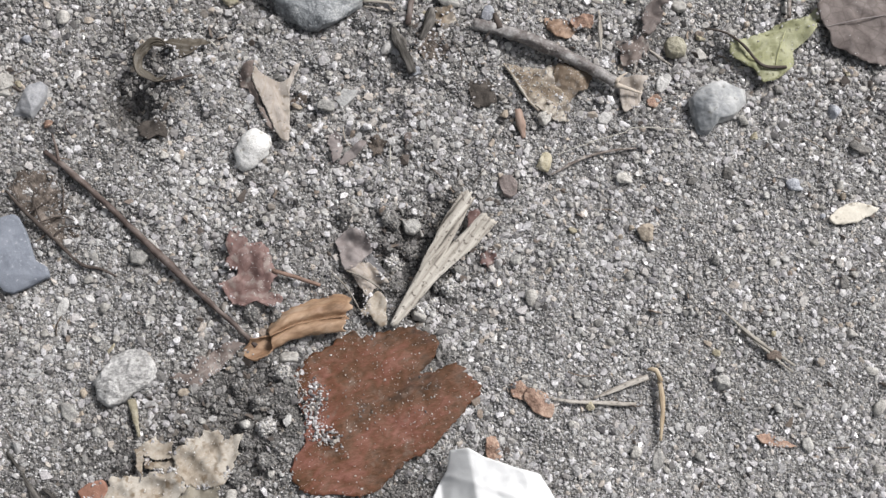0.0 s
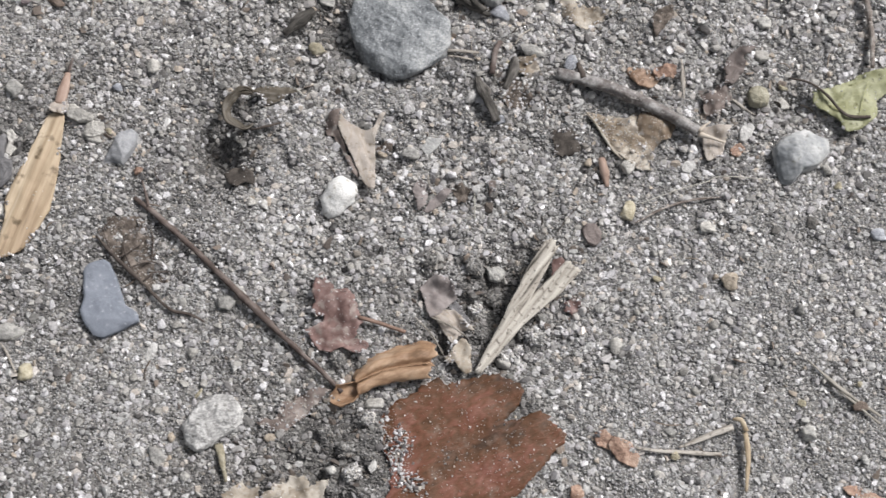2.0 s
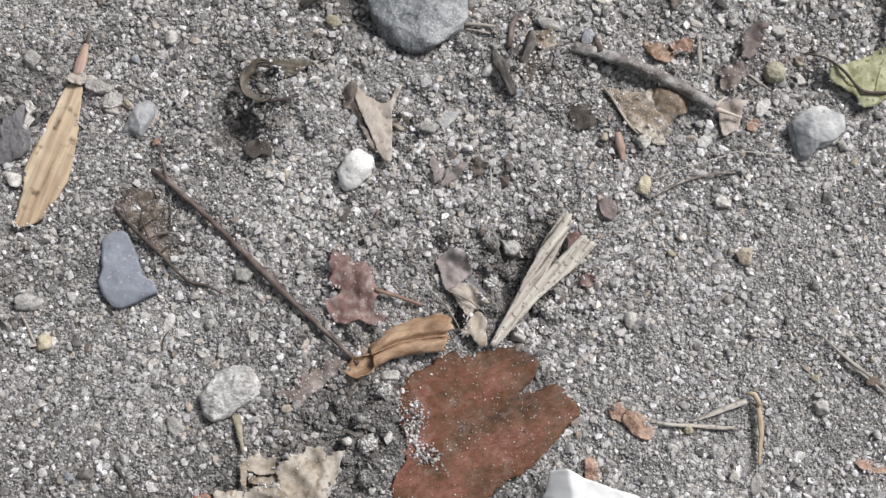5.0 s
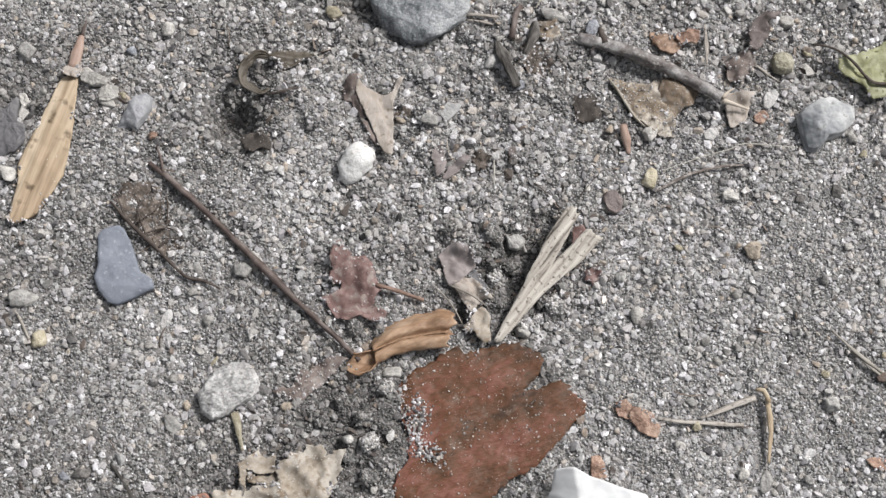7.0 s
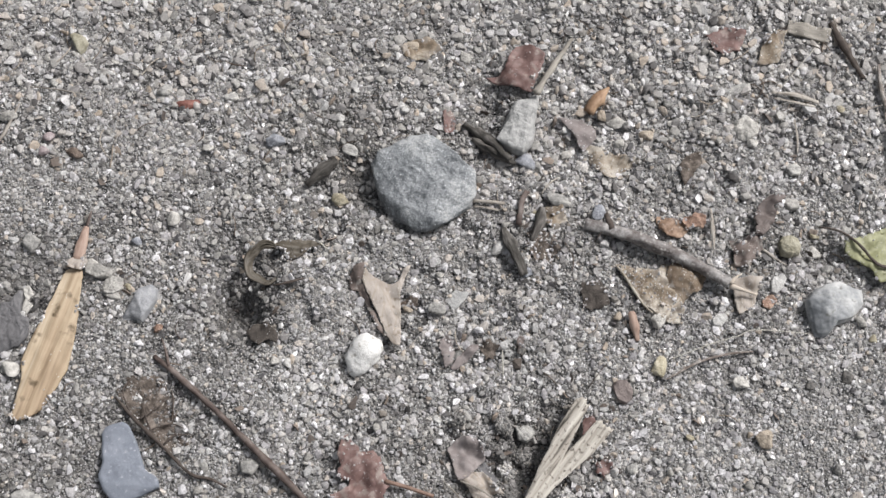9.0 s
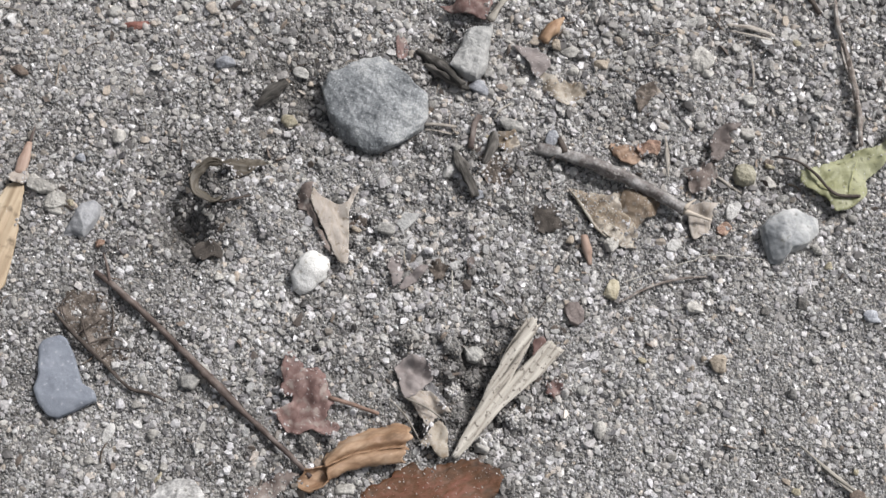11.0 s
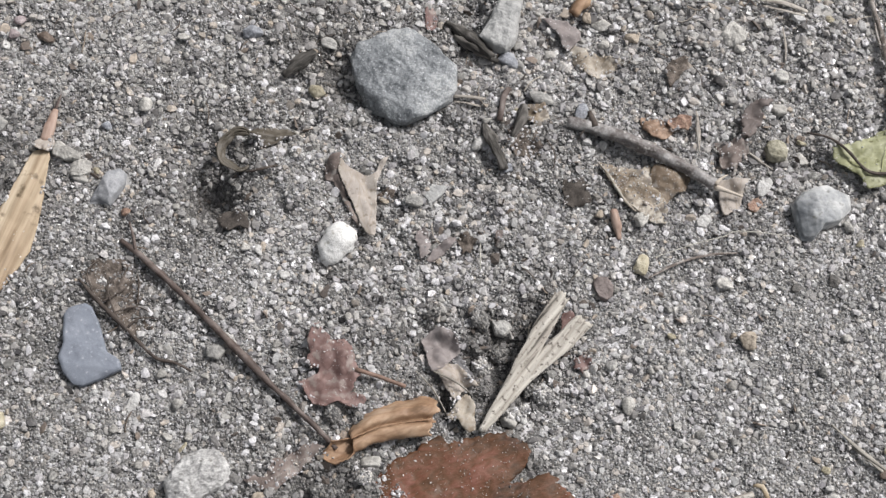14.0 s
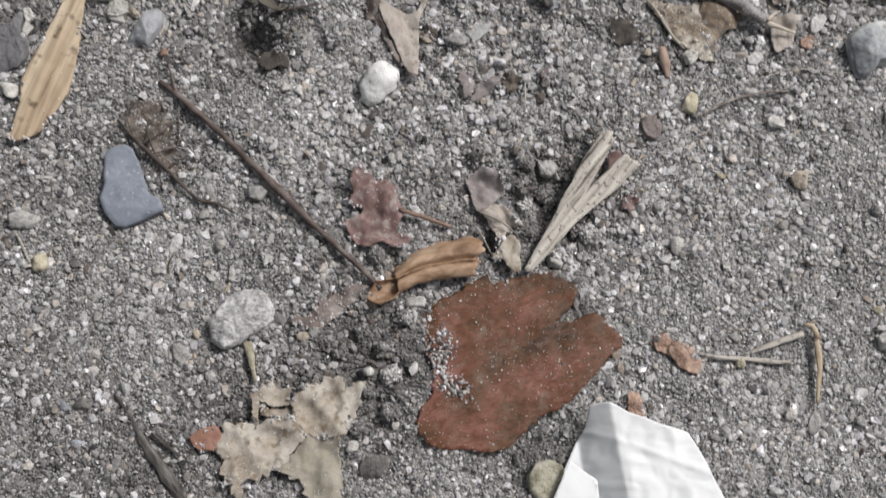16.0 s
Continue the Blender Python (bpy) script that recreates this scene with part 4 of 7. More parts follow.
RUSSET = [(0.5, -34.5), (1.7, -31.3), (4.6, -27.2), (7.9, -24.6), (11.0, -23.0), (14.1, -19.9), (16.7, -18.4), (19.0, -20.2), (23.5, -18.4), (28.0, -17.2), (31.0, -16.0), (35.1, -17.0), (38.1, -18.1), (40.1, -19.8), (39.2, -22.5), (38.4, -25.1), (36.4, -27.3), (35.3, -28.8), (38.3, -28.0), (41.9, -26.3), (44.9, -25.1), (47.7, -26.2), (47.5, -27.6), (52.0, -30.6), (52.1, -32.4), (49.2, -35.7), (46.4, -39.8), (43.6, -43.1), (40.8, -47.1), (37.1, -50.2), (33.2, -52.6), (30.8, -55.2), (27.3, -59.8), (22.2, -62.3), (16.9, -62.2), (11.7, -62.7), (6.4, -61.9), (3.7, -57.9), (4.2, -53.6), (6.5, -50.0), (6.1, -42.6)]


def russet_lift(u, v, x, y):
    return 1.7 + 0.9 * np.clip((x - 12) / 25, -0.3, 1.2) - 1.6 * np.clip((5 - x) / 8, 0, 1) + 0.18 * np.sin((y - 0.55 * x) * 0.55) + 0.30 * lattice(x, y, 9) + 0.14 * lattice(x + 9, y, 3)


LOW_COVER.append(np.array([(max(x, 4.0 + 3.0 * float(lattice(y, 3, 6))), y) for x, y in RUSSET]))


def russet_height(x, y):
    c = gz1(*((np.max(RUSSET, 0) + np.min(RUSSET, 0)) / 2))
    return c + 0.35 * (gz(x, y).clip(c - 1.5, c + 6) - c) + russet_lift(0, 0, x, y)


blade("dry_leaf", RUSSET, russet_lift, M_brown_leaf, 32, ragged=0.35, teeth=0.9, wrinkle=0.0, dust=0.20, hug=0.35, cover=False, edge_sand=-2,
      parent_label="large russet brown toothed leaf half buried in sand", smoothing=True, step=0.8)
maroon = thing("dry_leaf", -11, -5, gz1(-11, -5), 0, "small maroon torn leaf with a thin stalk", "leaf")
blade("blade", [(-18.7, 5.9), (-17.3, 7.2), (-14.6, 4.7), (-13.2, 2.8), (-10.3, 3.9), (-7.9, 1.9), (-6.8, -1.7), (-4.8, -4.9), (-5.7, -7.2), (-6.6, -10.2), (-3.4, -10.5), (-2.3, -11.8), (-3.3, -13.9), (-6.4, -14.3), (-8.9, -12.9), (-11.3, -13.6), (-13.6, -14.9), (-16.1, -13.8), (-18.3, -10.9), (-20.2, -9.1), (-17.3, -7.9), (-15.9, -6.6), (-15.2, -4.7), (-17.7, -5.0), (-19.2, -3.0), (-18.2, -1.1), (-19.2, 1.4)],
      lambda u, v, x, y: 2.2 + 0.9 * np.sin(x * 0.35 + 1) * np.cos(y * 0.28) + 0.05 * np.abs(x + 12), M_maroon, -70, ragged=0.35, step=0.6, wrinkle=0.8, wave=5, parent=maroon, dust=0.35, edge_sand=0.2, smoothing=False)
tube("stalk", [(-6.2, -4.3, 2.6), (0.2, -5.6, 2.2), (6.9, -7.1, 1.4)], [0.6, 0.55, 0.45], M_stalk, maroon, 7)
blade("leaf_fragment", [(-17.3, 50.9), (-17.0, 54.2), (-14.9, 52.4), (-9.5, 50.3), (-7.4, 51.4), (-6.3, 55.2), (-4.2, 56.5), (-4.8, 54.6), (-5.9, 51.6), (-6.5, 47.9), (-6.0, 42.3), (-5.3, 35.3), (-5.5, 32.9), (-7.1, 33.1), (-9.4, 35.9), (-11.5, 40.0), (-13.9, 44.5), (-16.2, 48.2)],
      lambda u, v, x, y: 2.6 + 1.2 * v * v + 0.3 * u + 0.4 * np.exp(-((v - 0.1) / 0.10) ** 2), M_pale, -72, ragged=0.12, step=0.5, wrinkle=0.4, wave=5, dust=0.12, edge_sand=-2, hug=0.5,
      parent_label="pale beige forked piece of dry leaf")
blade("leaf_fragment", [(-21.4, 51.5), (-20.0, 54.9), (-17.1, 55.7), (-17.4, 51.6), (-16.2, 48.1), (-13.7, 42.8), (-10.5, 37.6), (-9.9, 35.7), (-11.9, 37.4), (-14.8, 42.6), (-18.0, 47.8), (-20.3, 48.3)],
      lambda u, v, x, y: 1.2 + 0.5 * v, M_dust, -60, step=0.6, ragged=0.3, wrinkle=0.5, wave=4, smoothing=False, dust=0.25, parent_label="narrow brown leaf sliver under a pale leaf")
blade("leaf_fragment", [(-5.0, 46.9), (-3.3, 48.4), (-1.3, 47.4), (-1.8, 44.9), (-4.3, 44.6)], flatlift(1.3), M_mould, 20, step=0.5, ragged=0.3, wrinkle=0.6, wave=3, smoothing=False, dust=0.3, parent_label="small brown leaf scrap beside a pale leaf")
blade("leaf_fragment", [(8.8, 28.1), (11.3, 32.3), (13.9, 35.0), (16.1, 35.7), (15.9, 33.7), (12.9, 30.2), (9.9, 27.5)], lambda u, v, x, y: 1.2 + 0.5 * v, M_dull, 40, step=0.5, ragged=0.3, wrinkle=0.5, wave=3, dust=0.3, parent_label="curved grey-brown leaf strip lying in sand")
blade("leaf_fragment", [(-47.8, 34.3), (-45.8, 36.2), (-42.1, 36.5), (-38.8, 33.6), (-38.4, 30.5), (-41.5, 31.4), (-43.5, 30.0), (-45.9, 31.3)], lambda u, v, x, y: 2.0 + 0.9 * u, M_humus, -30, step=0.7, smoothing=False, wrinkle=0.2, thick=0.5,
      parent_label="dark humus flake at the burrow mouth")
tan_leaf = thing("dry_leaf", 65, 56, gz1(65, 56), 0, "tan sand-dusted torn leaf under a twig", "leaf")
blade("blade", [(52.7, 62.4), (58.9, 62.3), (64.4, 62.0), (67.3, 64.8), (69.0, 61.7), (69.6, 56.8), (71.7, 53.7), (73.3, 50.7), (72.3, 46.9), (68.1, 46.8), (64.2, 48.9), (61.0, 51.0), (58.1, 54.7), (55.2, 59.4)],
      lambda u, v, x, y: 1.5 + 1.3 * np.clip(-(x - 60) / 8 - (y - 57) / 9, 0, 1.3) ** 2 + 0.5 * np.cos(v * 3), M_tan, -30, ragged=0.35, step=0.55, wrinkle=0.7, wave=5, dust=1.1, sandy=0.7, edge_sand=0.0, smoothing=False, parent=tan_leaf)
blade("torn_half", [(67.2, 60.6), (68.4, 64.0), (73.3, 65.2), (78.6, 61.0), (77.4, 57.3), (74.6, 55.9), (72.4, 52.6), (70.6, 53.6), (68.4, 56.0)], lambda u, v, x, y: 1.7 + 0.5 * np.cos(v * 4 + u), M_dust_brown, -30, ragged=0.4, step=0.55, wrinkle=0.8, wave=4, dust=0.6, edge_sand=-0.3, smoothing=False, parent=tan_leaf)
tube("rolled_edge", [(52.6, 61.9, 2.2), (55.1, 58.5, 3.2), (58.0, 54.1, 3.4), (60.8, 50.5, 3.0), (63.6, 48.5, 2.2)], [0.2, 0.35, 0.42, 0.36, 0.2], M_cream, tan_leaf, 8, 0.2)
blade("leaf_fragment", [(86.1, 61.5), (95.0, 62.9), (93.2, 57.8), (92.5, 53.2), (88.0, 51.0), (87.2, 55.5)], flatlift(1.8, 0.2), M_pale, -80, step=0.6, wrinkle=0.25, wave=5, smoothing=False, parent_label="beige leaf scrap at the twig's broken end")
green = thing("green_leaf", 131, 76, gz1(131, 76), 0, "yellow-green spotted leaf lying on sand", "leaf")
blade("blade", [(118.2, 75.7), (119.0, 76.7), (122.2, 77.0), (128.6, 80.2), (134.3, 83.8), (139.1, 84.8), (143.2, 87.8), (145.3, 90.7), (145.7, 86.3), (142.4, 79.9), (137.5, 75.2), (137.1, 70.0), (131.9, 65.2), (128.3, 64.0), (126.3, 67.2), (121.4, 70.1), (119.0, 72.4)],
      lambda u, v, x, y: 2.6 - 0.5 * u + 0.7 * v * v, M_green, 32, ragged=0.25, step=0.8, wrinkle=0.5, wave=7, parent=green)
tube("midrib", [(131.2, 65.5, 2.9), (132.6, 73, 3.0), (135, 81, 2.8)], [0.12, 0.12, 0.07], M_midrib, green, 6)
dead_leaf = thing("dry_leaf", 158, 86, gz1(158, 86), 0, "dusty grey-brown dead leaf lying on sand", "leaf")
blade("blade", [(143.6, 89.1), (147, 94), (156, 97), (168, 96), (174, 86), (170, 76), (164.2, 72.5), (161.2, 73.4), (156.2, 74.3), (152.8, 76.6), (148.6, 77.1), (147.0, 81.4)],
      lambda u, v, x, y: 3.4 + 0.8 * u * u + 0.5 * v, M_husk2, 10, dust=0.03, ragged=0.3, step=1.0, wrinkle=0.6, wave=9, parent=dead_leaf)
tube("midrib", [(146.5, 82.5, 4.0), (157, 86.0, 4.2), (171, 89.5, 4.4)], [0.14, 0.2, 0.22], M_dull, dead_leaf, 7)
# cream crumpled pieces
def crumpled(outline, h, turn, mat, words):
    outline = np.mean(outline, 0) + (np.array(outline) - np.mean(outline, 0)) * 1.09
    creases = lambda x, y: 1.5 * np.abs(lattice(x + 0.4 * y, y, 6.5)) + 0.9 * np.abs(lattice(x + 9, y - 0.5 * x, 3.4))
    blade("leaf_fragment", outline, lambda u, v, x, y: h + 1.1 - creases(x, y) + 0.5 * np.sin(x * 0.5) * np.sin(y * 0.45) + 0.6 * u * u + 0.5 * v * v, mat, turn, ragged=0.8, step=0.45, wrinkle=0.5, wave=4.2, smoothing=False,
          dust=0.5, edge_sand=-0.15, hug=0.4, parent_label=words)


crumpled([(-35.9, -54.8), (-34.1, -53.0), (-32.4, -50.4), (-29.9, -52.5), (-27.5, -52.5), (-27.3, -54.5), (-28.9, -56.4), (-31.8, -56.7), (-34.1, -55.9), (-34.0, -58.1), (-34.3, -61.3), (-35.4, -58.6)], 2.4, 10, M_cream, "small cream piece of crumpled dry leaf")
crumpled([(-33.9, -56.1), (-31.6, -56.9), (-28.8, -57.1), (-27.5, -55.1), (-25.6, -53.3), (-25.5, -57.4), (-27.9, -59.3), (-31.3, -59.0), (-33.5, -58.7)], 1.1, 10, M_tan, "narrow brown leaf strip under a cream piece")
crumpled([(-26.3, -54.6), (-23.3, -51.9), (-20.7, -50.9), (-18.9, -48.8), (-16.2, -48.4), (-14.8, -51.0), (-10.6, -49.2), (-10.4, -50.5), (-11.3, -54.8), (-11.8, -56.9), (-12.7, -58.5), (-13.8, -61.6), (-15.9, -62.5), (-19.3, -62.2), (-22.0, -62.4), (-24.6, -59.9), (-25.5, -58.4)], 2.3, 40, M_cream, "cream crumpled dry leaf piece on sand")
crumpled([(-42.9, -67.6), (-42.5, -65.5), (-40.9, -63.0), (-36.3, -61.9), (-31.1, -60.4), (-26.6, -59.5), (-24.5, -62.0), (-23.4, -63.8), (-25.0, -65.3), (-25.4, -67.4), (-27.1, -69.6), (-28.3, -71.2), (-30.7, -73.1), (-33.2, -74.3), (-35.8, -75.2), (-34.2, -77.4), (-36.7, -78.4), (-39.0, -76.2), (-39.9, -74.3), (-41.1, -72.8), (-40.3, -70.0), (-41.7, -68.8)], 2.2, 35, M_cream, "broad cream crumpled dry leaf piece")
crumpled([(-26.8, -69.4), (-24.2, -66.9), (-25.1, -64.9), (-22.0, -62.3), (-16.0, -61.9), (-14.4, -64.5), (-15.3, -66.6), (-13.8, -69.8), (-13.0, -73.1), (-12.7, -78.4), (-17.9, -79.6), (-21.0, -76.2), (-22.6, -73.7), (-25.5, -72.7), (-28.6, -71.4)], 1.2, -70, M_olivecream, "olive cream dry leaf piece lying flat")
blade("leaf_fragment", [(-49.5, -66.4), (-47.6, -64.1), (-44.1, -62.8), (-42.5, -64.4), (-42.3, -67.7), (-44.2, -68.8), (-46.8, -69.2), (-48.3, -68.3)], flatlift(1.8, 0, -0.5), M_rust, 0, step=0.6, wrinkle=0.5, wave=4,
      parent_label="rust orange scrap beside cream leaf pieces", thick=0.6)
blade("leaf_fragment", [(16.6, 118.1), (20.3, 126.8), (25.2, 128.3), (29.6, 125.0), (27.5, 117.4), (26.1, 112.7), (18.5, 114.7), (12.5, 117.7)], lambda u, v, x, y: 3.0 + 1.0 * u, M_maroon, 40,
      parent_label="reddish brown leaf piece leaning by a stone", wrinkle=0.6, wave=5, step=0.8)
blade("leaf_fragment", [(0.8, 105.0), (3.2, 106.2), (5.0, 102.5), (4.5, 99.5), (2.1, 98.6)], flatlift(0.9), M_maroon, 0, step=0.6, parent_label="small reddish brown leaf crumb")
blade("leaf_fragment", [(34.3, 106.1), (38.1, 105.9), (42.2, 106.1), (45.6, 103.9), (46.1, 100.3), (44.0, 98.1), (42.0, 95.3), (40.4, 99.5), (37.6, 102.8)], lambda u, v, x, y: 2.0 + 0.7 * u, M_dull, -40, step=0.7,
      dust=0.25, parent_label="grey-brown leaf scrap on gravelly sand")
blade("leaf_fragment", [(42.9, 98.3), (47.0, 98.5), (49.6, 96.1), (55.3, 96.0), (59.4, 95.6), (57.1, 92.5), (53.9, 90.6), (49.2, 88.7), (44.9, 92.7)], flatlift(0.5), M_cream, -20, step=0.7, ragged=0.9, wrinkle=0.8, wave=4,
      dust=1.2, edge_sand=0.6, parent_label="pale leaf scrap mostly covered by sand")
blade("leaf_fragment", [(84.7, 72.7), (87.8, 72.0), (90.8, 74.6), (94.6, 75.6), (94.2, 70.3), (91.4, 66.2), (87.4, 65.4), (86.4, 68.5)], lambda u, v, x, y: 1.6 + 0.8 * np.cos(2 * v), M_dust, 55,
      step=0.6, ragged=0.8, smoothing=False, dust=0.35, edge_sand=0.2, wrinkle=1.0, wave=5, parent_label="dull brown weathered leaf scrap in sand")
blade("bark_flake", [(100.7, 87.5), (96.5, 86.8), (93.0, 84.0), (91.8, 80.4), (92.6, 77.1), (91.6, 74.2), (94.1, 74.0), (96.1, 77.6), (98.2, 80.2), (98.2, 81.9), (96.9, 83.3), (99.1, 84.8)], lambda u, v, x, y: 2.8 + 1.2 * np.cos(1.5 * v), M_husk2, 60, step=0.6, ragged=0.5, thick=0.8, smoothing=False,
      dust=0.3, edge_sand=0.2, wrinkle=0.9, wave=4, parent_label="grey-brown twisted bark flake on gravelly sand", category="bark")
blade("leaf_fragment", [(27.9, 70.3), (31.0, 71.6), (35.1, 69.1), (36.3, 64.4), (34.2, 60.7), (31.7, 62.1), (29.2, 60.0), (27.6, 65.0)], flatlift(0.7), M_mould, 60, step=0.6, ragged=1.3, thick=0.4, smoothing=False, dust=0.6, sandy=1.5,
      edge_sand=0.6, wrinkle=1.1, wave=3.5, parent_label="shredded brown leaf mould in sand")
blade("leaf_fragment", [(43.6, 56.2), (48.6, 57.0), (51.4, 54.0), (50.4, 49.6), (46.7, 48.0), (44.2, 50.1)], flatlift(1.0), M_humus, 20, step=0.6, ragged=0.7, thick=0.5, smoothing=False, dust=0.35, edge_sand=0.3, wrinkle=1.0, wave=4,
      parent_label="dark brown crumbled leaf piece in sand")
blade("leaf_fragment", [(70.5, 94.8), (73.0, 98.7), (76.6, 99.8), (77.3, 96.3), (75.3, 93.1), (71.8, 88.0), (70.5, 91.3)], lambda u, v, x, y: 1.6 - 0.9 * v * v, M_mould, 50, step=0.6, ragged=0.4, wrinkle=0.6, wave=4, smoothing=False, dust=0.4,
      edge_sand=0.2, parent_label="dull brown cupped leaf piece in gravelly sand")
for o, r, w in (([(26.7, 81.6, 0.9), (25.4, 77.6, 1.6), (25.0, 71.2, 0.9)], [0.6, 0.9, 0.6], "curled brown bark strip in sand"),
                ([(20.7, 70.1, 1.0), (23.0, 64.6, 1.8), (25.3, 60.5, 2.0), (27.2, 56.2, 1.4)], [0.7, 1.3, 1.7, 1.3], "grey-brown rotten stick in sand")):
    tagged(tube("twig", o, r, M_redbark if "curled" in w else M_rot, None, 9, 0.5, flat=0.5), w, "twig")
for o, m, h, w in (([(63.9, 77.3), (65.4, 78.3), (67.7, 78.2), (71.8, 77.2), (73.9, 75.2), (71.5, 72.4), (67.9, 72.2), (65.3, 74.1)], "rustbrown", 1.5, "curved orange brown leaf crumb"),
                   ([(71.4, 76.7), (72.0, 78.8), (74.1, 78.7), (75.1, 80.3), (76.1, 79.5), (78.0, 78.6), (77.8, 75.8), (75.2, 75.7), (73.7, 74.9)], "orange", 2.6, "orange brown leaf crumb"),
                   ([(95.2, 56.5), (97.6, 58.2), (99.3, 56.4), (97.0, 53.6), (94.8, 54.6)], "orange", 1.0, "rust coloured chip by a broken twig"),
                   ([(59.7, -29.6), (62.5, -28.4), (65.2, -31.0), (64.2, -33.6), (60.6, -32.8)], "orange", 1.2, "small rust leaf crumb"),
                   ([(64.6, -30.4), (69.2, -31.2), (72.0, -34.8), (71.2, -38.0), (66.6, -36.6), (63.6, -33.0)], "orange", 1.4, "oval rust coloured leaf chip"),
                   ([(54.2, -44.5), (56.6, -44.0), (58.6, -49.5), (56.4, -51.5), (54.4, -49.0)], "orange", 1.3, "tan orange chip behind paper"),
                   ([(127, -38.2), (131, -37.0), (135, -38.6), (139, -40.2), (134, -40.6), (129, -39.8)], "orange", 1.1, "thin rust bark sliver")):
    blade("leaf_fragment", o, flatlift(h), M_peb[m], 0, thick=0.5, step=0.5, ragged=0.2, wrinkle=0.7, wave=3.5, parent_label=w + " on coarse sand")
for o, m, h, tn, w in (([(18.1, -13.6), (19.9, -9.9), (22.4, -6.7), (24.6, -8.6), (25.1, -12.1), (25.7, -16.3), (24.0, -17.2), (21.8, -15.3), (20.9, -14.0), (18.9, -14.3)], M_cream, 2.8, 70, "small cream curled leaf piece beside wood"),
                       ([(9.8, 6.7), (13.8, 10.2), (18.2, 8.5), (20.0, 4.3), (16.2, -0.6), (12.9, -2.5), (11.4, 1.7)], M_dull, 1.9, 30, "grey-brown dusty leaf piece at the hollow"),
                       ([(13.4, -1.1), (16.8, 0.2), (19.6, 0.7), (23.9, -3.5), (25.7, -4.7), (22.3, -5.1), (19.8, -9.0), (16.7, -5.8)], M_pale, 2.3, -40, "pale broken leaf husk at the hollow's rim")):
    blade("leaf_fragment", o, (lambda h: lambda u, v, x, y: h + 1.0 * v * v)(h), m, tn, ragged=0.3, step=0.5, wrinkle=1.1, wave=4, smoothing=False, dust=0.3, parent_label=w)
blade("bark_flake", [(15.6, 5.4), (17.8, 5.4), (22.2, 2.1), (23.9, -0.3), (23.3, -2.2), (20.5, -1.7), (18.3, 0.4)], lambda u, v, x, y: 1.7 + 0.5 * u, M_dark, -30, ragged=0.3, step=0.5, wrinkle=0.5, wave=4, smoothing=False, thick=0.7, dust=0.25, parent_label="dark grey bark flake sloping into the hollow", category="bark")
tagged(tube("leaf_vein", [(13.5, -2.7, 2.4), (19.3, -4.6, 3.6), (23.4, -6.6, 2.8)], [0.25, 0.3, 0.15], M_gstraw, None, 6), "thin stiff leaf vein across a broken husk", "leaf vein")
blade("bark_flake", [(45.6, 16.8), (47.9, 18.2), (49.2, 16.4), (47.4, 12.8), (45.4, 12.6)], flatlift(3.2), M_maroon, 60, step=0.5, ragged=0.3, wrinkle=0.6, wave=3, cover=False, parent_label="reddish bark flake caught between wood prongs", category="bark")
blade("wood_chip", [(147.8, 25.6), (151.2, 28.6), (155.0, 30.6), (162.4, 29.2), (159.2, 26.6), (155.0, 24.4), (149.8, 23.4), (148.1, 24.2)], lambda u, v, x, y: 1.9 - 0.7 * v * v, M_chip, 20, thick=0.9, step=0.6, dust=0.02, edge_sand=-2, hug=0.3,
      parent_label="cream oval chip lying on sand", category="chip")

for o, m, h, tn, w in (([(-30.7, -35.0), (-26.1, -36.8), (-21.6, -36.9), (-18.4, -32.4), (-13.7, -27.4), (-11.5, -24.4), (-14.9, -23.4), (-19.8, -26.9), (-24.0, -28.8), (-25.7, -33.5), (-29.4, -34.1)], M_dust, 0.7, 25, "brown dead leaf piece half buried in sand"),
                       ([(49, 6.0), (52, 7.4), (54.5, 4.6), (52.2, 2.0), (49.5, 2.8)], M_maroon, 1.2, 0, "reddish brown bark flake beside wood"),
                       ([(31.5, 77.5), (36.5, 78.5), (39.0, 73.5), (34.5, 71.5), (32.0, 73.5)], M_tan, 0.8, 60, "thin brown leaf scrap in sand")):
    blade("leaf_fragment", o, flatlift(h), m, tn, ragged=0.5, step=0.7, wrinkle=0.7, wave=5, smoothing=False, dust=0.5, sandy=0.6, edge_sand=0.3, parent_label=w)

for o, m, h, tn, w in (([(93.2, 129.9), (95.8, 137.7), (99.2, 142.8), (102.6, 142.2), (100.1, 132.5), (96.7, 129.9)], M_tan, 1.4, 60, "streaked tan leaf piece on gravelly sand"),
                       ([(77.4, 137.7), (82.9, 141.1), (89.7, 140.9), (88.1, 134.1), (83.0, 131.7), (79.6, 134.1)], M_maroon, 1.2, 10, "reddish brown leaf piece on gravelly sand"),
                       ([(-11.7, 120.7), (-10.5, 126.4), (-4.9, 128.9), (-1.3, 125.6), (-5.0, 120.5)], M_tan, 0.9, 10, "brown leaf crumb in gravelly sand")):
    blade("leaf_fragment", o, flatlift(h), m, tn, ragged=0.5, step=0.8, wrinkle=0.7, wave=5, smoothing=False, dust=0.2, parent_label=w)

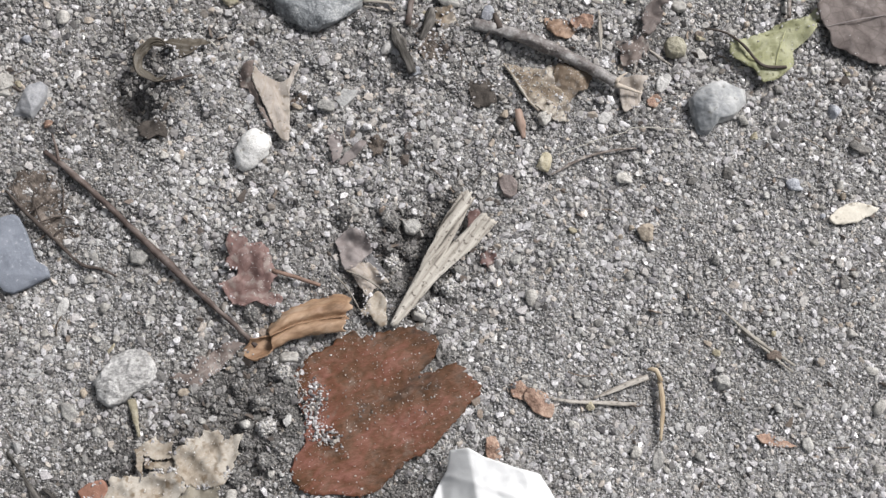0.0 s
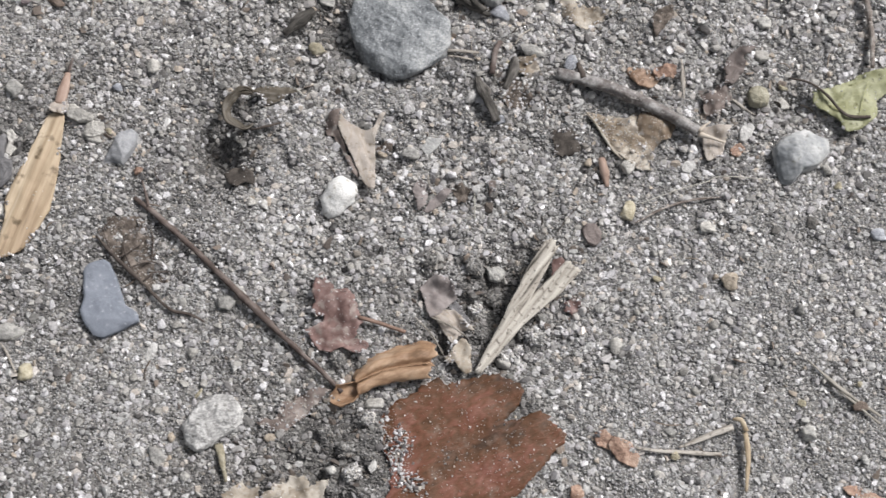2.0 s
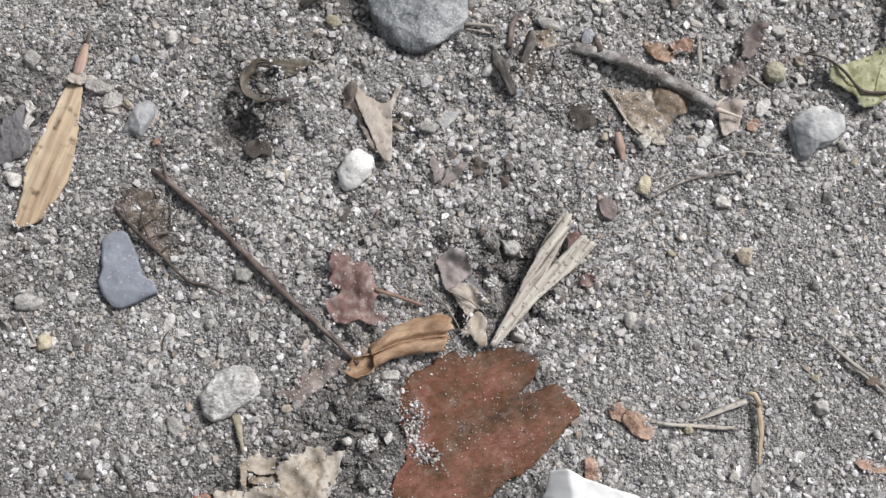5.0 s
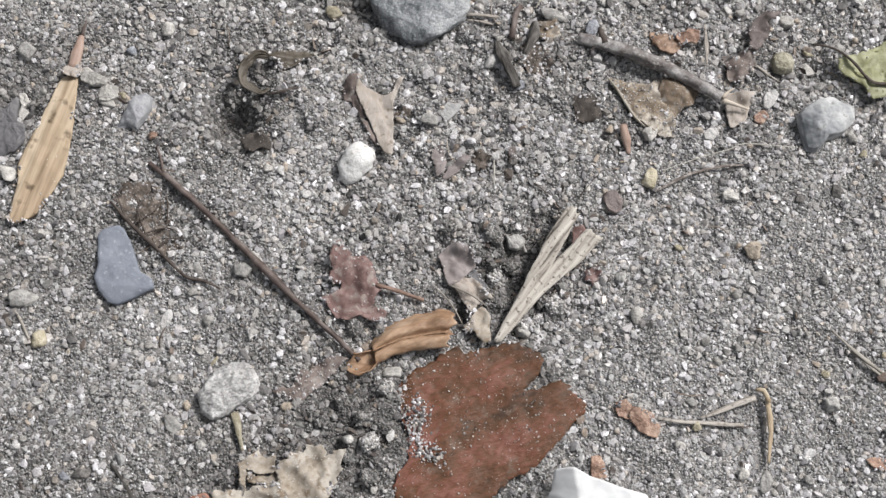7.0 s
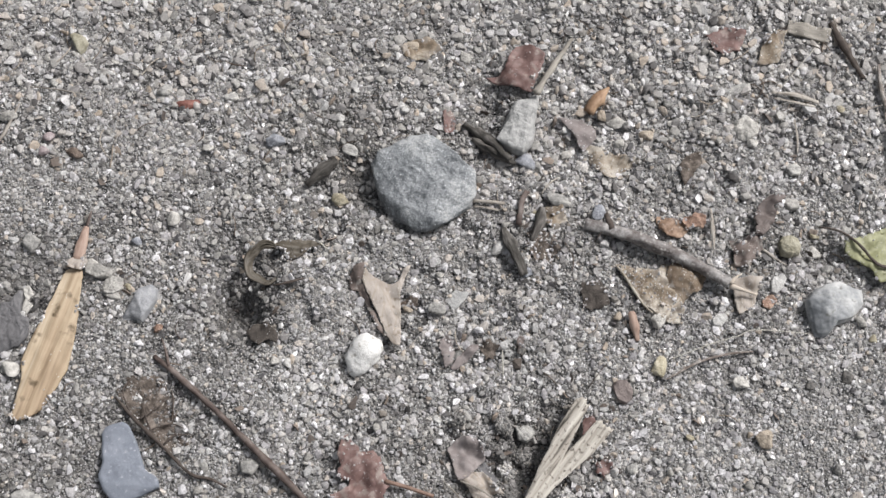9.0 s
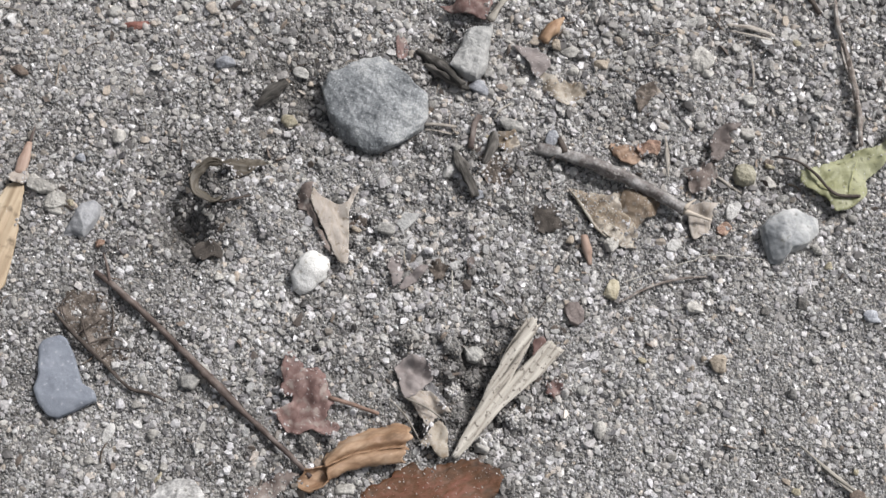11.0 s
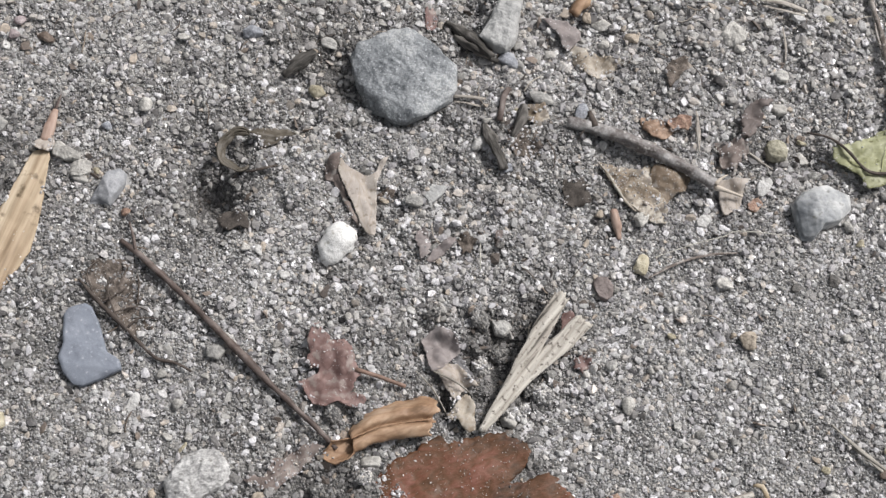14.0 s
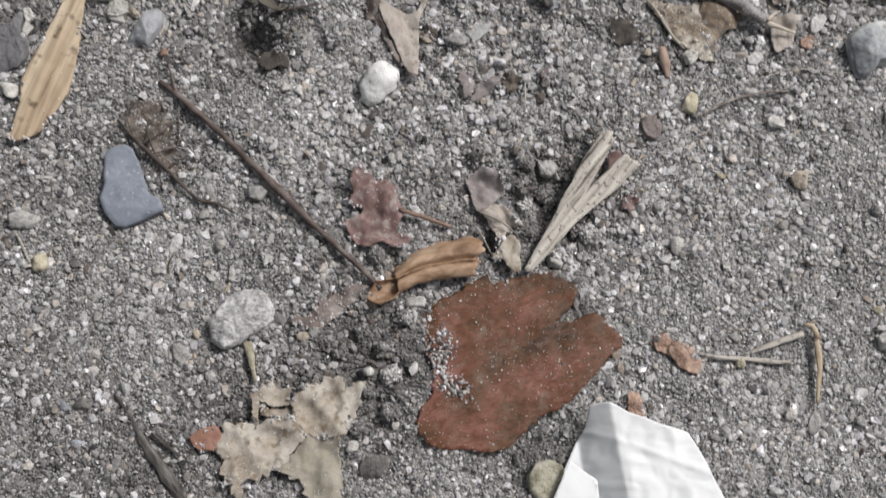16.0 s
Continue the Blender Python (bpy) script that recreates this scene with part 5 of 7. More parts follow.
blade("leaf_fragment", [(5.0, 34.5), (6.6, 37.5), (9.0, 35.7), (9.7, 32.6), (8.9, 28.9), (7.5, 27.6), (6.0, 31.4)], lambda u, v, x, y: 1.5 + 0.6 * u * u, M_dull, 70, ragged=0.4, step=0.5, wrinkle=0.8, wave=3, smoothing=False, parent_label="small dull torn leaf flake on sand")
blade("leaf_fragment", [(15.9, 35.0), (19.0, 37.2), (21.5, 35.8), (20.8, 32.5), (17.8, 31.5)], flatlift(1.1), M_mould, 10, ragged=0.6, step=0.5, wrinkle=1.0, wave=3, smoothing=False, dust=0.4, edge_sand=0.2, parent_label="dark crumbled leaf mould piece in sand")
stone("stone", [(27.4, 14.2), (29.8, 15.4), (32.1, 15.0), (33.2, 12.4), (31.1, 10.3), (28.6, 10.7)], 2.0, M_peb["grey"], 10, "dull grey pebble lying in a dug hollow", rough=0.35, facets=4)
blade("bark_flake", [(26.1, 37.8), (28.0, 38.5), (28.6, 34.3), (26.9, 33.6)], lambda u, v, x, y: 1.6 + 0.5 * v, M_husk2, 60, ragged=0.4, step=0.5, wrinkle=0.8, wave=3, smoothing=False, dust=0.2, parent_label="small brown bark flake upright in sand", category="bark")

# amber leaf rolled along one edge
def rolled_leaf():
    """The front edge is rolled into a tube that opens as a cup at its narrow end; behind it lies a ribbed flap with a torn end."""
    n, k, m = 64, 26, 20
    mid = curve_points([(-11.9, -26.6), (-9.4, -26.4), (-6.6, -25.0), (-4.0, -23.3), (0.0, -20.9), (5.2, -19.0), (13.4, -17.2)], n)
    rad = np.interp(np.linspace(0, 1, n), [0, 0.09, 0.20, 0.30, 0.45, 0.65, 1], [0.8, 2.9, 2.7, 2.0, 1.9, 2.1, 2.3])
    gap = np.interp(np.linspace(0, 1, n), [0, 0.2, 0.27, 0.31, 1], [80, 75, 50, 4, 0])
    c0 = np.array([1.5, -21.0])
    d = np.gradient(mid, axis=0)
    d /= np.linalg.norm(d, axis=1)[:, None]
    V, F, tops = [], [], []
    for i in range(n):
        s = i / (n - 1)
        nrm = np.array([-d[i][1], d[i][0]])
        for j in range(k):
            a = radians(64 + 34 * (gap[i] > 40) + gap[i] + (j / (k - 1)) * (345 - 2 * gap[i]))
            rr = rad[i] * (1 + 0.10 * float(lattice(i * 0.35, j * 0.9, 2.1)) + 0.06 * float(lattice(i * 1.1, j * 2.0, 1.7)))
            tear = (0.9 * float(lattice(j * 1.1, 3, 2.6)) + 0.4) * max(0, (i - n + 8) / 7)
            p = mid[i] + nrm * rr * math.cos(a) + d[i] * tear
            z = rad[i] + 0.5 + rr * math.sin(a) * (0.9 if s > 0.3 else 0.75)
            V.append((p[0], p[1], z))
            if j == 0:
                tops.append((p[0], p[1], z))
            if s > 0.3 and math.sin(a) > 0.2 and rng.random() < 0.16 + 0.3 * (s > 0.75):
                DUST.append((p[0], p[1], z + gz1(1.8, -21) + 0.05))
    F += [(i * k + j, i * k + j + 1, (i + 1) * k + j + 1, (i + 1) * k + j) for i in range(n - 1) for j in range(k - 1)]
    first = int(n * 0.30)
    back = curve_points([(-6.2, -20.6), (-4.9, -17.8), (-2.2, -14.6), (3.1, -11.9), (7.5, -10.0), (11.2, -8.8), (14.6, -9.3)], n - first)
    base = len(V)
    for i in range(first, n):
        s = (i - first) / (n - 1 - first)
        t, b = np.array(tops[i]), back[i - first]
        for j in range(m):
            q = j / (m - 1)
            p = t[:2] * (1 - q) + b * q
            wide = np.linalg.norm(b - t[:2])
            z = t[2] * (1 - q) + 0.9 * q + min(1.9, 0.32 * wide) * math.sin(math.pi * min(1, q * 1.05)) - 2.0 * math.exp(-((q - 0.14) / 0.09) ** 2) * (q > 0)
            z += 0.16 * math.sin(q * 11 + 1.0) * min(1, 3 * q) + 0.5 * float(lattice(s * 9, q * 6 + 3, 1.3)) * q
            tear = (1.6 * float(lattice(q * 4.5, 5, 1.0)) + 0.6) * max(0, (s - 0.86) / 0.14)
            V.append((p[0] + tear, p[1] + 0.3 * float(lattice(s * 20, q * 2, 1.0)) * q, z))
            if rng.random() < 0.18 + 0.35 * (s > 0.72):
                DUST.append((p[0] + tear, p[1], z + gz1(1.8, -21) + 0.05))
    F += [(base + i * m + j, base + (i + 1) * m + j, base + (i + 1) * m + j + 1, base + i * m + j + 1) for i in range(n - first - 1) for j in range(m - 1)]
    a = radians(-28)
    V = [((x - c0[0]) * math.cos(a) - (y - c0[1]) * math.sin(a), (x - c0[0]) * math.sin(a) + (y - c0[1]) * math.cos(a), z) for x, y, z in V]
    root = thing("dry_leaf", c0[0], c0[1], gz1(1.8, -21) + 0.9, 28, "amber dry leaf rolled along one edge", "leaf")
    for name, lo, hi in (("rolled_edge", 0, base), ("flap", base, len(V))):
        ob = link_mesh(name, (np.array(V[lo:hi]) * MM).tolist(), [tuple(q - lo for q in f) for f in F if lo <= f[0] < hi], M_orange, parent=root)
        so = ob.modifiers.new("thickness", "SOLIDIFY")
        so.thickness = 0.25 * MM
    return root
rolled_leaf()

# olive leaf strip curled at the burrow mouth
def curled_strip():
    """A strip of blade rolled into an open ring that leans outwards, with a pointed fold lying beside it."""
    root = thing("dry_leaf", -40, 55, gz1(-38, 56), 0, "olive dry leaf curled into a ring at a burrow", "leaf")
    n, k = 56, 11
    V = []
    for i in range(n):
        s = i / (n - 1)
        a = radians(62 + 262 * s)
        w = 2.9 * min(1, 0.5 + 2.0 * s) * min(1, 0.25 + 2.2 * (1 - s))
        for j in range(k):
            u = j / (k - 1) - 0.5
            q = 4.3 + u * w * 0.78 + 0.14 * float(lattice(i, j, 5)) + 0.5 * float(lattice(i * 0.5, 3, 4))
            rib = 0.16 * math.cos(j * 2.1) + 0.2 * float(lattice(i * 0.7, j * 2, 3))
            V.append((-44.3 + 40 + q * math.cos(a) * 1.0, 52.3 - 55 + q * math.sin(a) * 1.16, 3.2 + u * w * 0.55 - 2.4 * s ** 2 + rib))
    F = [(i * k + j, (i + 1) * k + j, (i + 1) * k + j + 1, i * k + j + 1) for i in range(n - 1) for j in range(k - 1)]
    ob = link_mesh("ring", (np.array(V) * MM).tolist(), F, M_olive, parent=root)
    so = ob.modifiers.new("thickness", "SOLIDIFY")
    so.thickness = 0.3 * MM
    blade("fold", [(-42.6, 58.4), (-39.5, 60.2), (-35.5, 60.8), (-31.8, 60.7), (-29.6, 59.9), (-31.1, 59.0), (-33.3, 57.8), (-35.2, 55.4), (-37.4, 53.9), (-39.6, 54.5), (-38.7, 56.2), (-41.2, 57.4)],
          lambda u, v, x, y: 3.0 - 0.9 * v * v + 0.35 * np.sin(v * 7) - 0.5 * u, M_olive, 5, ragged=0.25, step=0.5, wrinkle=0.6, wave=3, parent=root, cover=False, dust=0.15, edge_sand=-0.2, hug=0.4)
    return root
curled_strip()
tagged(tube("bristle", [(-30.6, 60.8, 3.2), (-29.1, 59.6, 2.8), (-27.7, 58.7, 2.0)], [0.16, 0.2, 0.14], M_fibre, None, 6), "thin pale bristle at the curled leaf's tip", "bristle")
tagged(tube("rootlet", [(-41.5, 46.3, 1.2), (-37.3, 47.1, 1.8), (-33.3, 48.8, 1.2)], [0.25, 0.4, 0.25], M_root, None, 7, 0.3), "short dark rootlet below the curled leaf", "rootlet")

# folded paper scrap
def paper_lift(u, v, x, y):
    """Flat facets that meet in creases: a raised right face, a steep left face and a turned-up lower corner."""
    fold = 48.8 - 0.26 * (y + 48.8)
    left, right = np.maximum(0, fold - x), np.maximum(0, x - fold)
    z = 7.4 - 0.85 * left - 0.03 * right - 0.14 * np.maximum(0, x + 0.35 * y - 45)
    corner = -0.62 * (x - 41.6) - 0.79 * (y + 63.1)
    z = z + 0.2 * np.maximum(0, np.minimum(corner, 47.2 - x))
    near_l, near_r = np.minimum(1, left / 5), np.minimum(1, right / 7)
    z = z + 0.22 * np.maximum(0, 0.77 * (x - 46.8) - 0.64 * (y + 67.2) - 6.5) * near_l + 0.10 * np.maximum(0, y + 56.5) * near_l
    z = z + (0.06 * np.abs(0.8 * (x - 62) + 0.6 * (y + 66)) + 0.05 * np.abs(0.5 * (x - 58) - 0.85 * (y + 62))) * near_r
    z = z + 0.30 * np.abs(lattice(0.8 * x + 0.6 * y, 0.7 * y - 0.3 * x, 6.5)) + 0.22 * np.abs(lattice(x + 40, 1.6 * y, 3.4)) + 0.35 * np.exp(-((y + 0.25 * x + 44.5) / 0.9) ** 2)
    return z.clip(0.5)


paper = thing("paper_scrap", 56, -70, gz1(56, -70), 0, "white creased paper scrap with a folded corner", "paper")
blade("sheet", [(44.3, -48.9), (48.9, -48.4), (53.0, -50.3), (61.7, -52.6), (68.0, -53.6), (71.1, -57.9), (74.0, -62.8), (77.1, -68.0), (84, -84), (72, -99), (44, -98), (33, -84), (37.2, -72.4), (40.7, -62.4), (42.3, -57.7), (44.0, -54.2)],
              paper_lift, M_paper, 0, thick=0.12, ragged=0.06, wrinkle=0.34, wave=6, smoothing=False, step=0.45, parent=paper, dust=0.0,
              edge_sand=-2, hug=0.0)
blade("folded_corner", [(40.6, -62.8), (47.6, -66.6), (48.6, -71.5), (49.0, -84.0), (41.0, -92.0), (33.5, -84.0), (37.4, -72.4)], lambda u, v, x, y: paper_lift(u, v, x, y).clip(2.2) + 0.5 + 0.12 * (48 - x), M_paper, 0, thick=0.12, ragged=0.05,
      wrinkle=0.2, wave=7, smoothing=False, step=0.7, parent=paper, dust=0.0, edge_sand=-2, hug=0.0)

# winged seed
wing = thing("winged_seed", -98, 30, gz1(-98, 30), 0, "tan ribbed winged seed lying on sand", "seed")
blade("wing", [(-93.8, 46.4), (-93.6, 42.8), (-93.3, 37.2), (-93.1, 30.8), (-93.0, 24.5), (-93.8, 18.2), (-96.1, 12.2), (-98.8, 6.7), (-102.4, 4.1), (-105.2, 3.6), (-105.9, 5.0), (-105.7, 10.8), (-105.2, 15.4), (-106.0, 20.0), (-105.5, 22.8), (-104.1, 27.3), (-102.4, 33.0), (-100.4, 38.8), (-98.8, 44.6), (-97.3, 46.8)],
      lambda u, v, x, y: 2.5 - 1.0 * v * v + 0.20 * np.sin(v * 13 + 1.5 * u), M_samara, 78, thick=0.5, ragged=0.10, step=0.55, wrinkle=0.15, wave=9, parent=wing, dust=0.05, hug=0.25)
blade("collar", [(-98.3, 47.8), (-97.7, 49.6), (-95.3, 50.9), (-93.0, 50.5), (-93.0, 48.3), (-93.8, 46.0), (-96.8, 46.1)], lambda u, v, x, y: 2.9 + 0.6 * (1 - v * v), M_pale, 60, thick=0.4, ragged=0.5, step=0.5, wrinkle=0.7, wave=2.5, parent=wing, cover=False, smoothing=False)
tube("husk", [(-95.5, 49.0, 2.4), (-95.0, 54.0, 2.6), (-94.7, 59.0, 2.2)], [1.5, 1.7, 0.7], M_husk, wing, 12, flat=0.65)
tube("stalk", [(-94.7, 59.0, 2.1), (-94.0, 63.6, 1.6)], [0.5, 0.2], M_redbark, wing, 6)

# ---------------------------------------------------------------- twigs, wood and straw
t = thing("twig", -40, 0, gz1(-40, 0), 0, "long thin reddish brown twig lying on sand", "twig")
tube("stem", [(-71.2, 24.4, -0.2), (-65.7, 20.6, 1.0), (-53.9, 11.6, 1.8), (-43.9, 3.4, 1.9), (-37.3, -2.0, 2.0), (-25.9, -11.3, 1.9), (-13.2, -21.1, 1.7), (-8.5, -25.0, 1.4)],
     [0.7, 0.95, 0.8, 0.85, 1.05, 0.75, 0.7, 0.6], M_redbark, t, 10, 0.16)
tube("bud", [(-66.8, 21.6, 1.4), (-68.0, 25.5, 1.6), (-69.8, 29.5, 1.3)], [0.5, 0.4, 0.2], M_redbark, t, 7)
tube("knot", [(-38.2, -1.3, 1.9), (-36.8, -2.4, 2.0)], [1.0, 1.25], M_redbark, t, 9)
t = thing("twig", 65, 66, gz1(65, 66), 0, "grey-brown broken twig with a pale splintered end", "twig")
tube("stem", [(43.4, 73.1, 2.4), (52.9, 71.2, 2.9), (64.7, 67.9, 3.0), (74.1, 64.3, 3.0), (84.7, 59.3, 2.8)], [1.65, 1.85, 1.9, 1.7, 1.7], M_greybark, t, 18, 0.16)
tube("broken_end", [(85.0, 58.7, 3.2), (88.9, 57.6, 3.6), (92.8, 56.7, 3.2)], [0.9, 0.5, 0.3], M_cut, t, 8)
tube("broken_end", [(85.0, 59.1, 3.4), (86.5, 60.9, 3.8), (88.4, 62.5, 3.6)], [0.7, 0.35, 0.12], M_cut, t, 7)
# Dark tube added to stand for the black shade beside the bluish pebble.
tube("stub", [(51.0, 71.5, 3.4), (50.0, 74.0, 4.0), (49.2, 76.2, 4.2)], [1.1, 1.0, 0.6], M_root, t, 9)
t = thing("twig", 133, 105, gz1(133, 105), 0, "dark thin crooked twig on gravelly sand", "twig")
tube("stem", [(129.8, 133, 1.4), (130.4, 124.0, 1.6), (132.9, 114.0, 1.8), (135.6, 97.6, 2.0), (135.5, 84.5, 3.0)], [0.5, 0.7, 0.9, 1.0, 0.6], M_bark, t, 9, 0.2)
tube("side_shoot", [(134.0, 107, 2.0), (131.8, 112, 2.2), (131.0, 117, 1.4)], [0.5, 0.4, 0.2], M_bark, t, 7)
for p, r, w in (([(7.5, 101.9, 1.6), (14.4, 97.2, 2.4), (21.3, 90.7, 1.8)], [1.0, 1.5, 1.1], "short dark rotten twig by a stone"),
                ([(10.1, 97.0, 1.2), (16.5, 93.0, 1.8), (23.0, 90.0, 1.2)], [0.8, 1.1, 0.7], "short dark rotten twig on sand"),
                ([(-69.2, -57.6, -0.3), (-65.3, -62.0, -0.1), (-61.3, -67.2, 0.1), (-57.0, -72.6, 0.2), (-52.4, -77.6, 0.2), (-47.0, -84.0, 0.0)], [0.3, 0.6, 1.2, 1.6, 1.5, 1.2], "dark grey-brown twig sunk in sand"),
                ([(-58.7, -66.4, 1.0), (-55, -68.6, 1.3), (-51.3, -71.0, 0.8)], [0.4, 0.5, 0.3], "thin dark twig piece on sand"),
                ([(-36.0, 78.0, 1.2), (-32.5, 81.5, 1.7), (-28.0, 86.0, 1.2)], [1.1, 1.6, 1.0], "short dark twig crumb in gravel"),
                ([(28.5, 66.5, 1.2), (30.5, 71.0, 1.6), (31.5, 77.0, 1.2)], [0.6, 1.3, 0.9], "dark grey bark crumb on sand")):
    o = tube("twig", p, r, M_rot, None, 11, 0.4)
    tagged(o, w, "twig")
o = tube("rootlet", [(111.2, 79.6, 2.2), (117.3, 78.2, 3.4), (122.4, 74.4, 3.8), (125.7, 70.4, 3.9), (129.0, 68.4, 3.9), (134.8, 69.0, 3.6)], [0.25, 0.36, 0.42, 0.4, 0.5, 0.4], M_root, None, 8, 0.25)
tagged(o, "thin dark rootlet lying across a green leaf", "rootlet")
t = thing("rootlet", -65, 2, gz1(-65, 2), 0, "dark branching rootlet matted on sand", "rootlet")
tube("main_root", [(-79.8, 12.3, 0.8), (-73.7, 6.7, 1.6), (-68.0, 2.0, 1.8), (-63.6, -1.4, 1.6), (-56.9, -6.8, 1.4), (-51.7, -7.7, 1.3), (-47.1, -9.5, 0.9)], [0.3, 0.5, 0.6, 0.5, 0.45, 0.4, 0.25], M_root, t, 8, 0.3)
for p in ([(-73, 6.5, 1.6), (-69, 9.5, 1.5), (-66, 13.0, 0.9)], [(-70, 3.5, 1.7), (-64, 6.0, 1.4), (-60, 5.0, 0.9)], [(-65, 0, 1.6), (-62.5, 3, 1.5), (-58, 3.8, 0.9)], [(-75, 8, 1.4), (-78, 14, 1.2), (-76, 18, 0.9)],
          [(-68, 2, 1.6), (-72, 11, 1.6), (-69, 16, 1.0)]):
    tube("root_hair", p, [0.26, 0.2, 0.1], M_root, t, 6, 0.3)
blade("leaf_fragment", [(-80, 14), (-76, 18.5), (-70, 19), (-66, 15), (-63, 7.5), (-59.5, 0.5), (-62, -2), (-66, -0.5), (-70, 4), (-76, 8.5)], flatlift(0.55), M_mould, -40, ragged=1.2, step=0.6, wrinkle=0.9, wave=3, dust=0.7, edge_sand=0.6,
      parent_label="brown matted leaf mould in sand", cover=False)

# weathered forked piece of wood
fork = thing("wood_splinter", 38, 2, gz1(27, -17), 57, "pale weathered split wood splinter with two prongs", "wood")
def prong(name, pts, widths, thick, bow):
    q = curve_points(pts, 40)
    d = np.gradient(q[:, :2], axis=0)
    d /= np.linalg.norm(d, axis=1)[:, None]
    k = 9
    a = radians(-57)
    rot = np.array([[math.cos(a), -math.sin(a)], [math.sin(a), math.cos(a)]])
    base = gz1(38, 2)
    V = []
    for lower in (0, 1):
        for i in range(40):
            w = float(np.interp(i / 39, np.linspace(0, 1, len(widths)), widths))
            nrm = np.array([-d[i][1], d[i][0]])
            for j in range(k):
                u = 2 * j / (k - 1) - 1
                e = 0.18 * float(lattice(i * 0.8 + q[0][0], j * 3, 2.2))
                split = 1.1 * float(lattice(j * 2.6, q[0][0] * 9, 1.4)) * max(0, (i - 34) / 5)
                p = rot @ (q[i, :2] + nrm * (u * w / 2 + e) + d[i] * split - np.array([38, 2]))
                ridge = 0.07 * math.sin(u * 7.0 + q[0][0]) + 0.16 * float(lattice(i * 0.25, j * 2.3 + w, 1.0))
                V.append((p[0], p[1], q[i, 2] + (-thick * (1 - 0.6 * u * u) if lower else bow * (1 - u * u) + ridge)))
    m = 40 * k
    F = []
    for i in range(39):
        for j in range(k - 1):
            f = (i * k + j, i * k + j + 1, (i + 1) * k + j + 1, (i + 1) * k + j)
            F += [f[::-1], tuple(x + m for x in f)]
        for j in (0, k - 1):
            f = (i * k + j, (i + 1) * k + j, (i + 1) * k + j + m, i * k + j + m)
            F.append(f if j else f[::-1])
    for i in (0, 39):
        for j in range(k - 1):
            f = (i * k + j, i * k + j + 1, i * k + j + 1 + m, i * k + j + m)
            F.append(f if i == 0 else f[::-1])
    ob = link_mesh(name, (np.array(V) * MM).tolist(), F, M_wood)
    ob.parent = fork
    return ob
prong("prong", [(26.9, -16.4, 2.4), (32.8, -5.1, 3.2), (37.9, 6.0, 4.0), (41.8, 14.9, 4.6), (45.1, 21.8, 5.0)], [1.5, 3.1, 4.3, 4.8, 4.0], 1.6, 0.5)
prong("prong", [(27.6, -16.2, 2.1), (34.3, -5.7, 2.6), (40.0, 2.4, 3.2), (46.2, 9.2, 3.8), (51.4, 15.8, 4.2)], [1.3, 2.5, 3.8, 5.0, 4.8], 1.6, 0.6)

# straw
def straw(pts, r, label, mat=None, flat=0.55):
    o = tube("straw", pts, [0.62 * q for q in r], mat or M_straw, None, 8, 0.3, flat=flat)
    return tagged(o, label, "straw")
straw([(70.9, -32.7, 0.9), (77.0, -33.1, 1.5), (86.5, -32.7, 1.4), (94.3, -32.2, 1.1)], [0.5, 0.95, 0.9, 0.7], "dry pale straw piece lying on sand")
straw([(82.4, -31.5, 0.9), (89.8, -28.2, 1.3), (97.2, -24.6, 1.5)], [0.6, 1.3, 1.1], "dry pale straw piece leaning on another", M_straw)
bent = thing("straw", 100, -30, gz1(100, -30), 0, "bent golden straw stalk with a frayed top", "straw")
tube("stem", [(100.5, -25.7, 1.8), (101.4, -33.2, 2.0), (101.2, -41.5, 1.4)], [0.7, 0.62, 0.5], M_gold, bent, 8, 0.3, flat=0.6)
tube("frayed_top", [(96.8, -22.6, 1.9), (99.2, -22.7, 2.5), (100.5, -25.7, 2.0)], [0.3, 0.75, 0.7], M_gold, bent, 8, 0.4, flat=0.6)
tube("frayed_top", [(99.2, -22.7, 2.3), (100.5, -25.7, 2.2)], [0.55, 0.3], M_husk, bent, 7, 0.4, flat=0.5)
straw([(117.5, -4.0, 0.6), (126, -11.0, 1.2), (138.0, -18.0, 0.9)], [0.4, 0.8, 0.5], "thin grey straw lying on sand", M_gstraw)
straw([(121.5, -8.5, 0.7), (130, -14.5, 1.2), (137.5, -20.0, 0.9)], [0.3, 0.6, 0.4], "thin split grey straw lying on sand", M_gstraw)
straw([(67.6, 30.2, 0.8), (70.6, 32.1, 1.1), (76.7, 36.0, 1.2), (84.4, 39.0, 1.3), (92.1, 40.7, 0.8)], [0.3, 0.55, 0.6, 0.5, 0.25], "grey-brown dead grass stem on sand", M_bark)
straw([(97.2, 120.3, 1.0), (104, 120.2, 1.6), (111.5, 118.8, 1.2)], [0.7, 1.1, 1.0], "pale split straw on gravelly sand")
straw([(98.2, 118.8, 0.8), (104, 118.0, 1.2), (110.5, 117.2, 1.0)], [0.4, 0.6, 0.5], "pale thin straw on gravelly sand")
straw([(104.6, 113.6, 0.9), (105.4, 108, 1.2), (105.6, 102.8, 0.9)], [0.3, 0.6, 0.4], "pale short straw on gravelly sand")
straw([(27.0, 111.6, 4.4), (30.5, 118.0, 4.6), (37.2, 131.0, 3.4)], [1.9, 1.5, 1.0], "grey straw stem rising from a stone", M_gstraw)
straw([(79.6, 82.0, 1.2), (80.2, 77, 1.6), (80.9, 69.4, 1.0)], [0.3, 1.1, 0.15], "pale spindle-shaped dry seed husk")
straw([(93.5, 72.0, 1.0), (98, 69.2, 1.4), (102.2, 67.6, 1.0)], [0.2, 0.8, 0.2], "pale dry husk on sand")
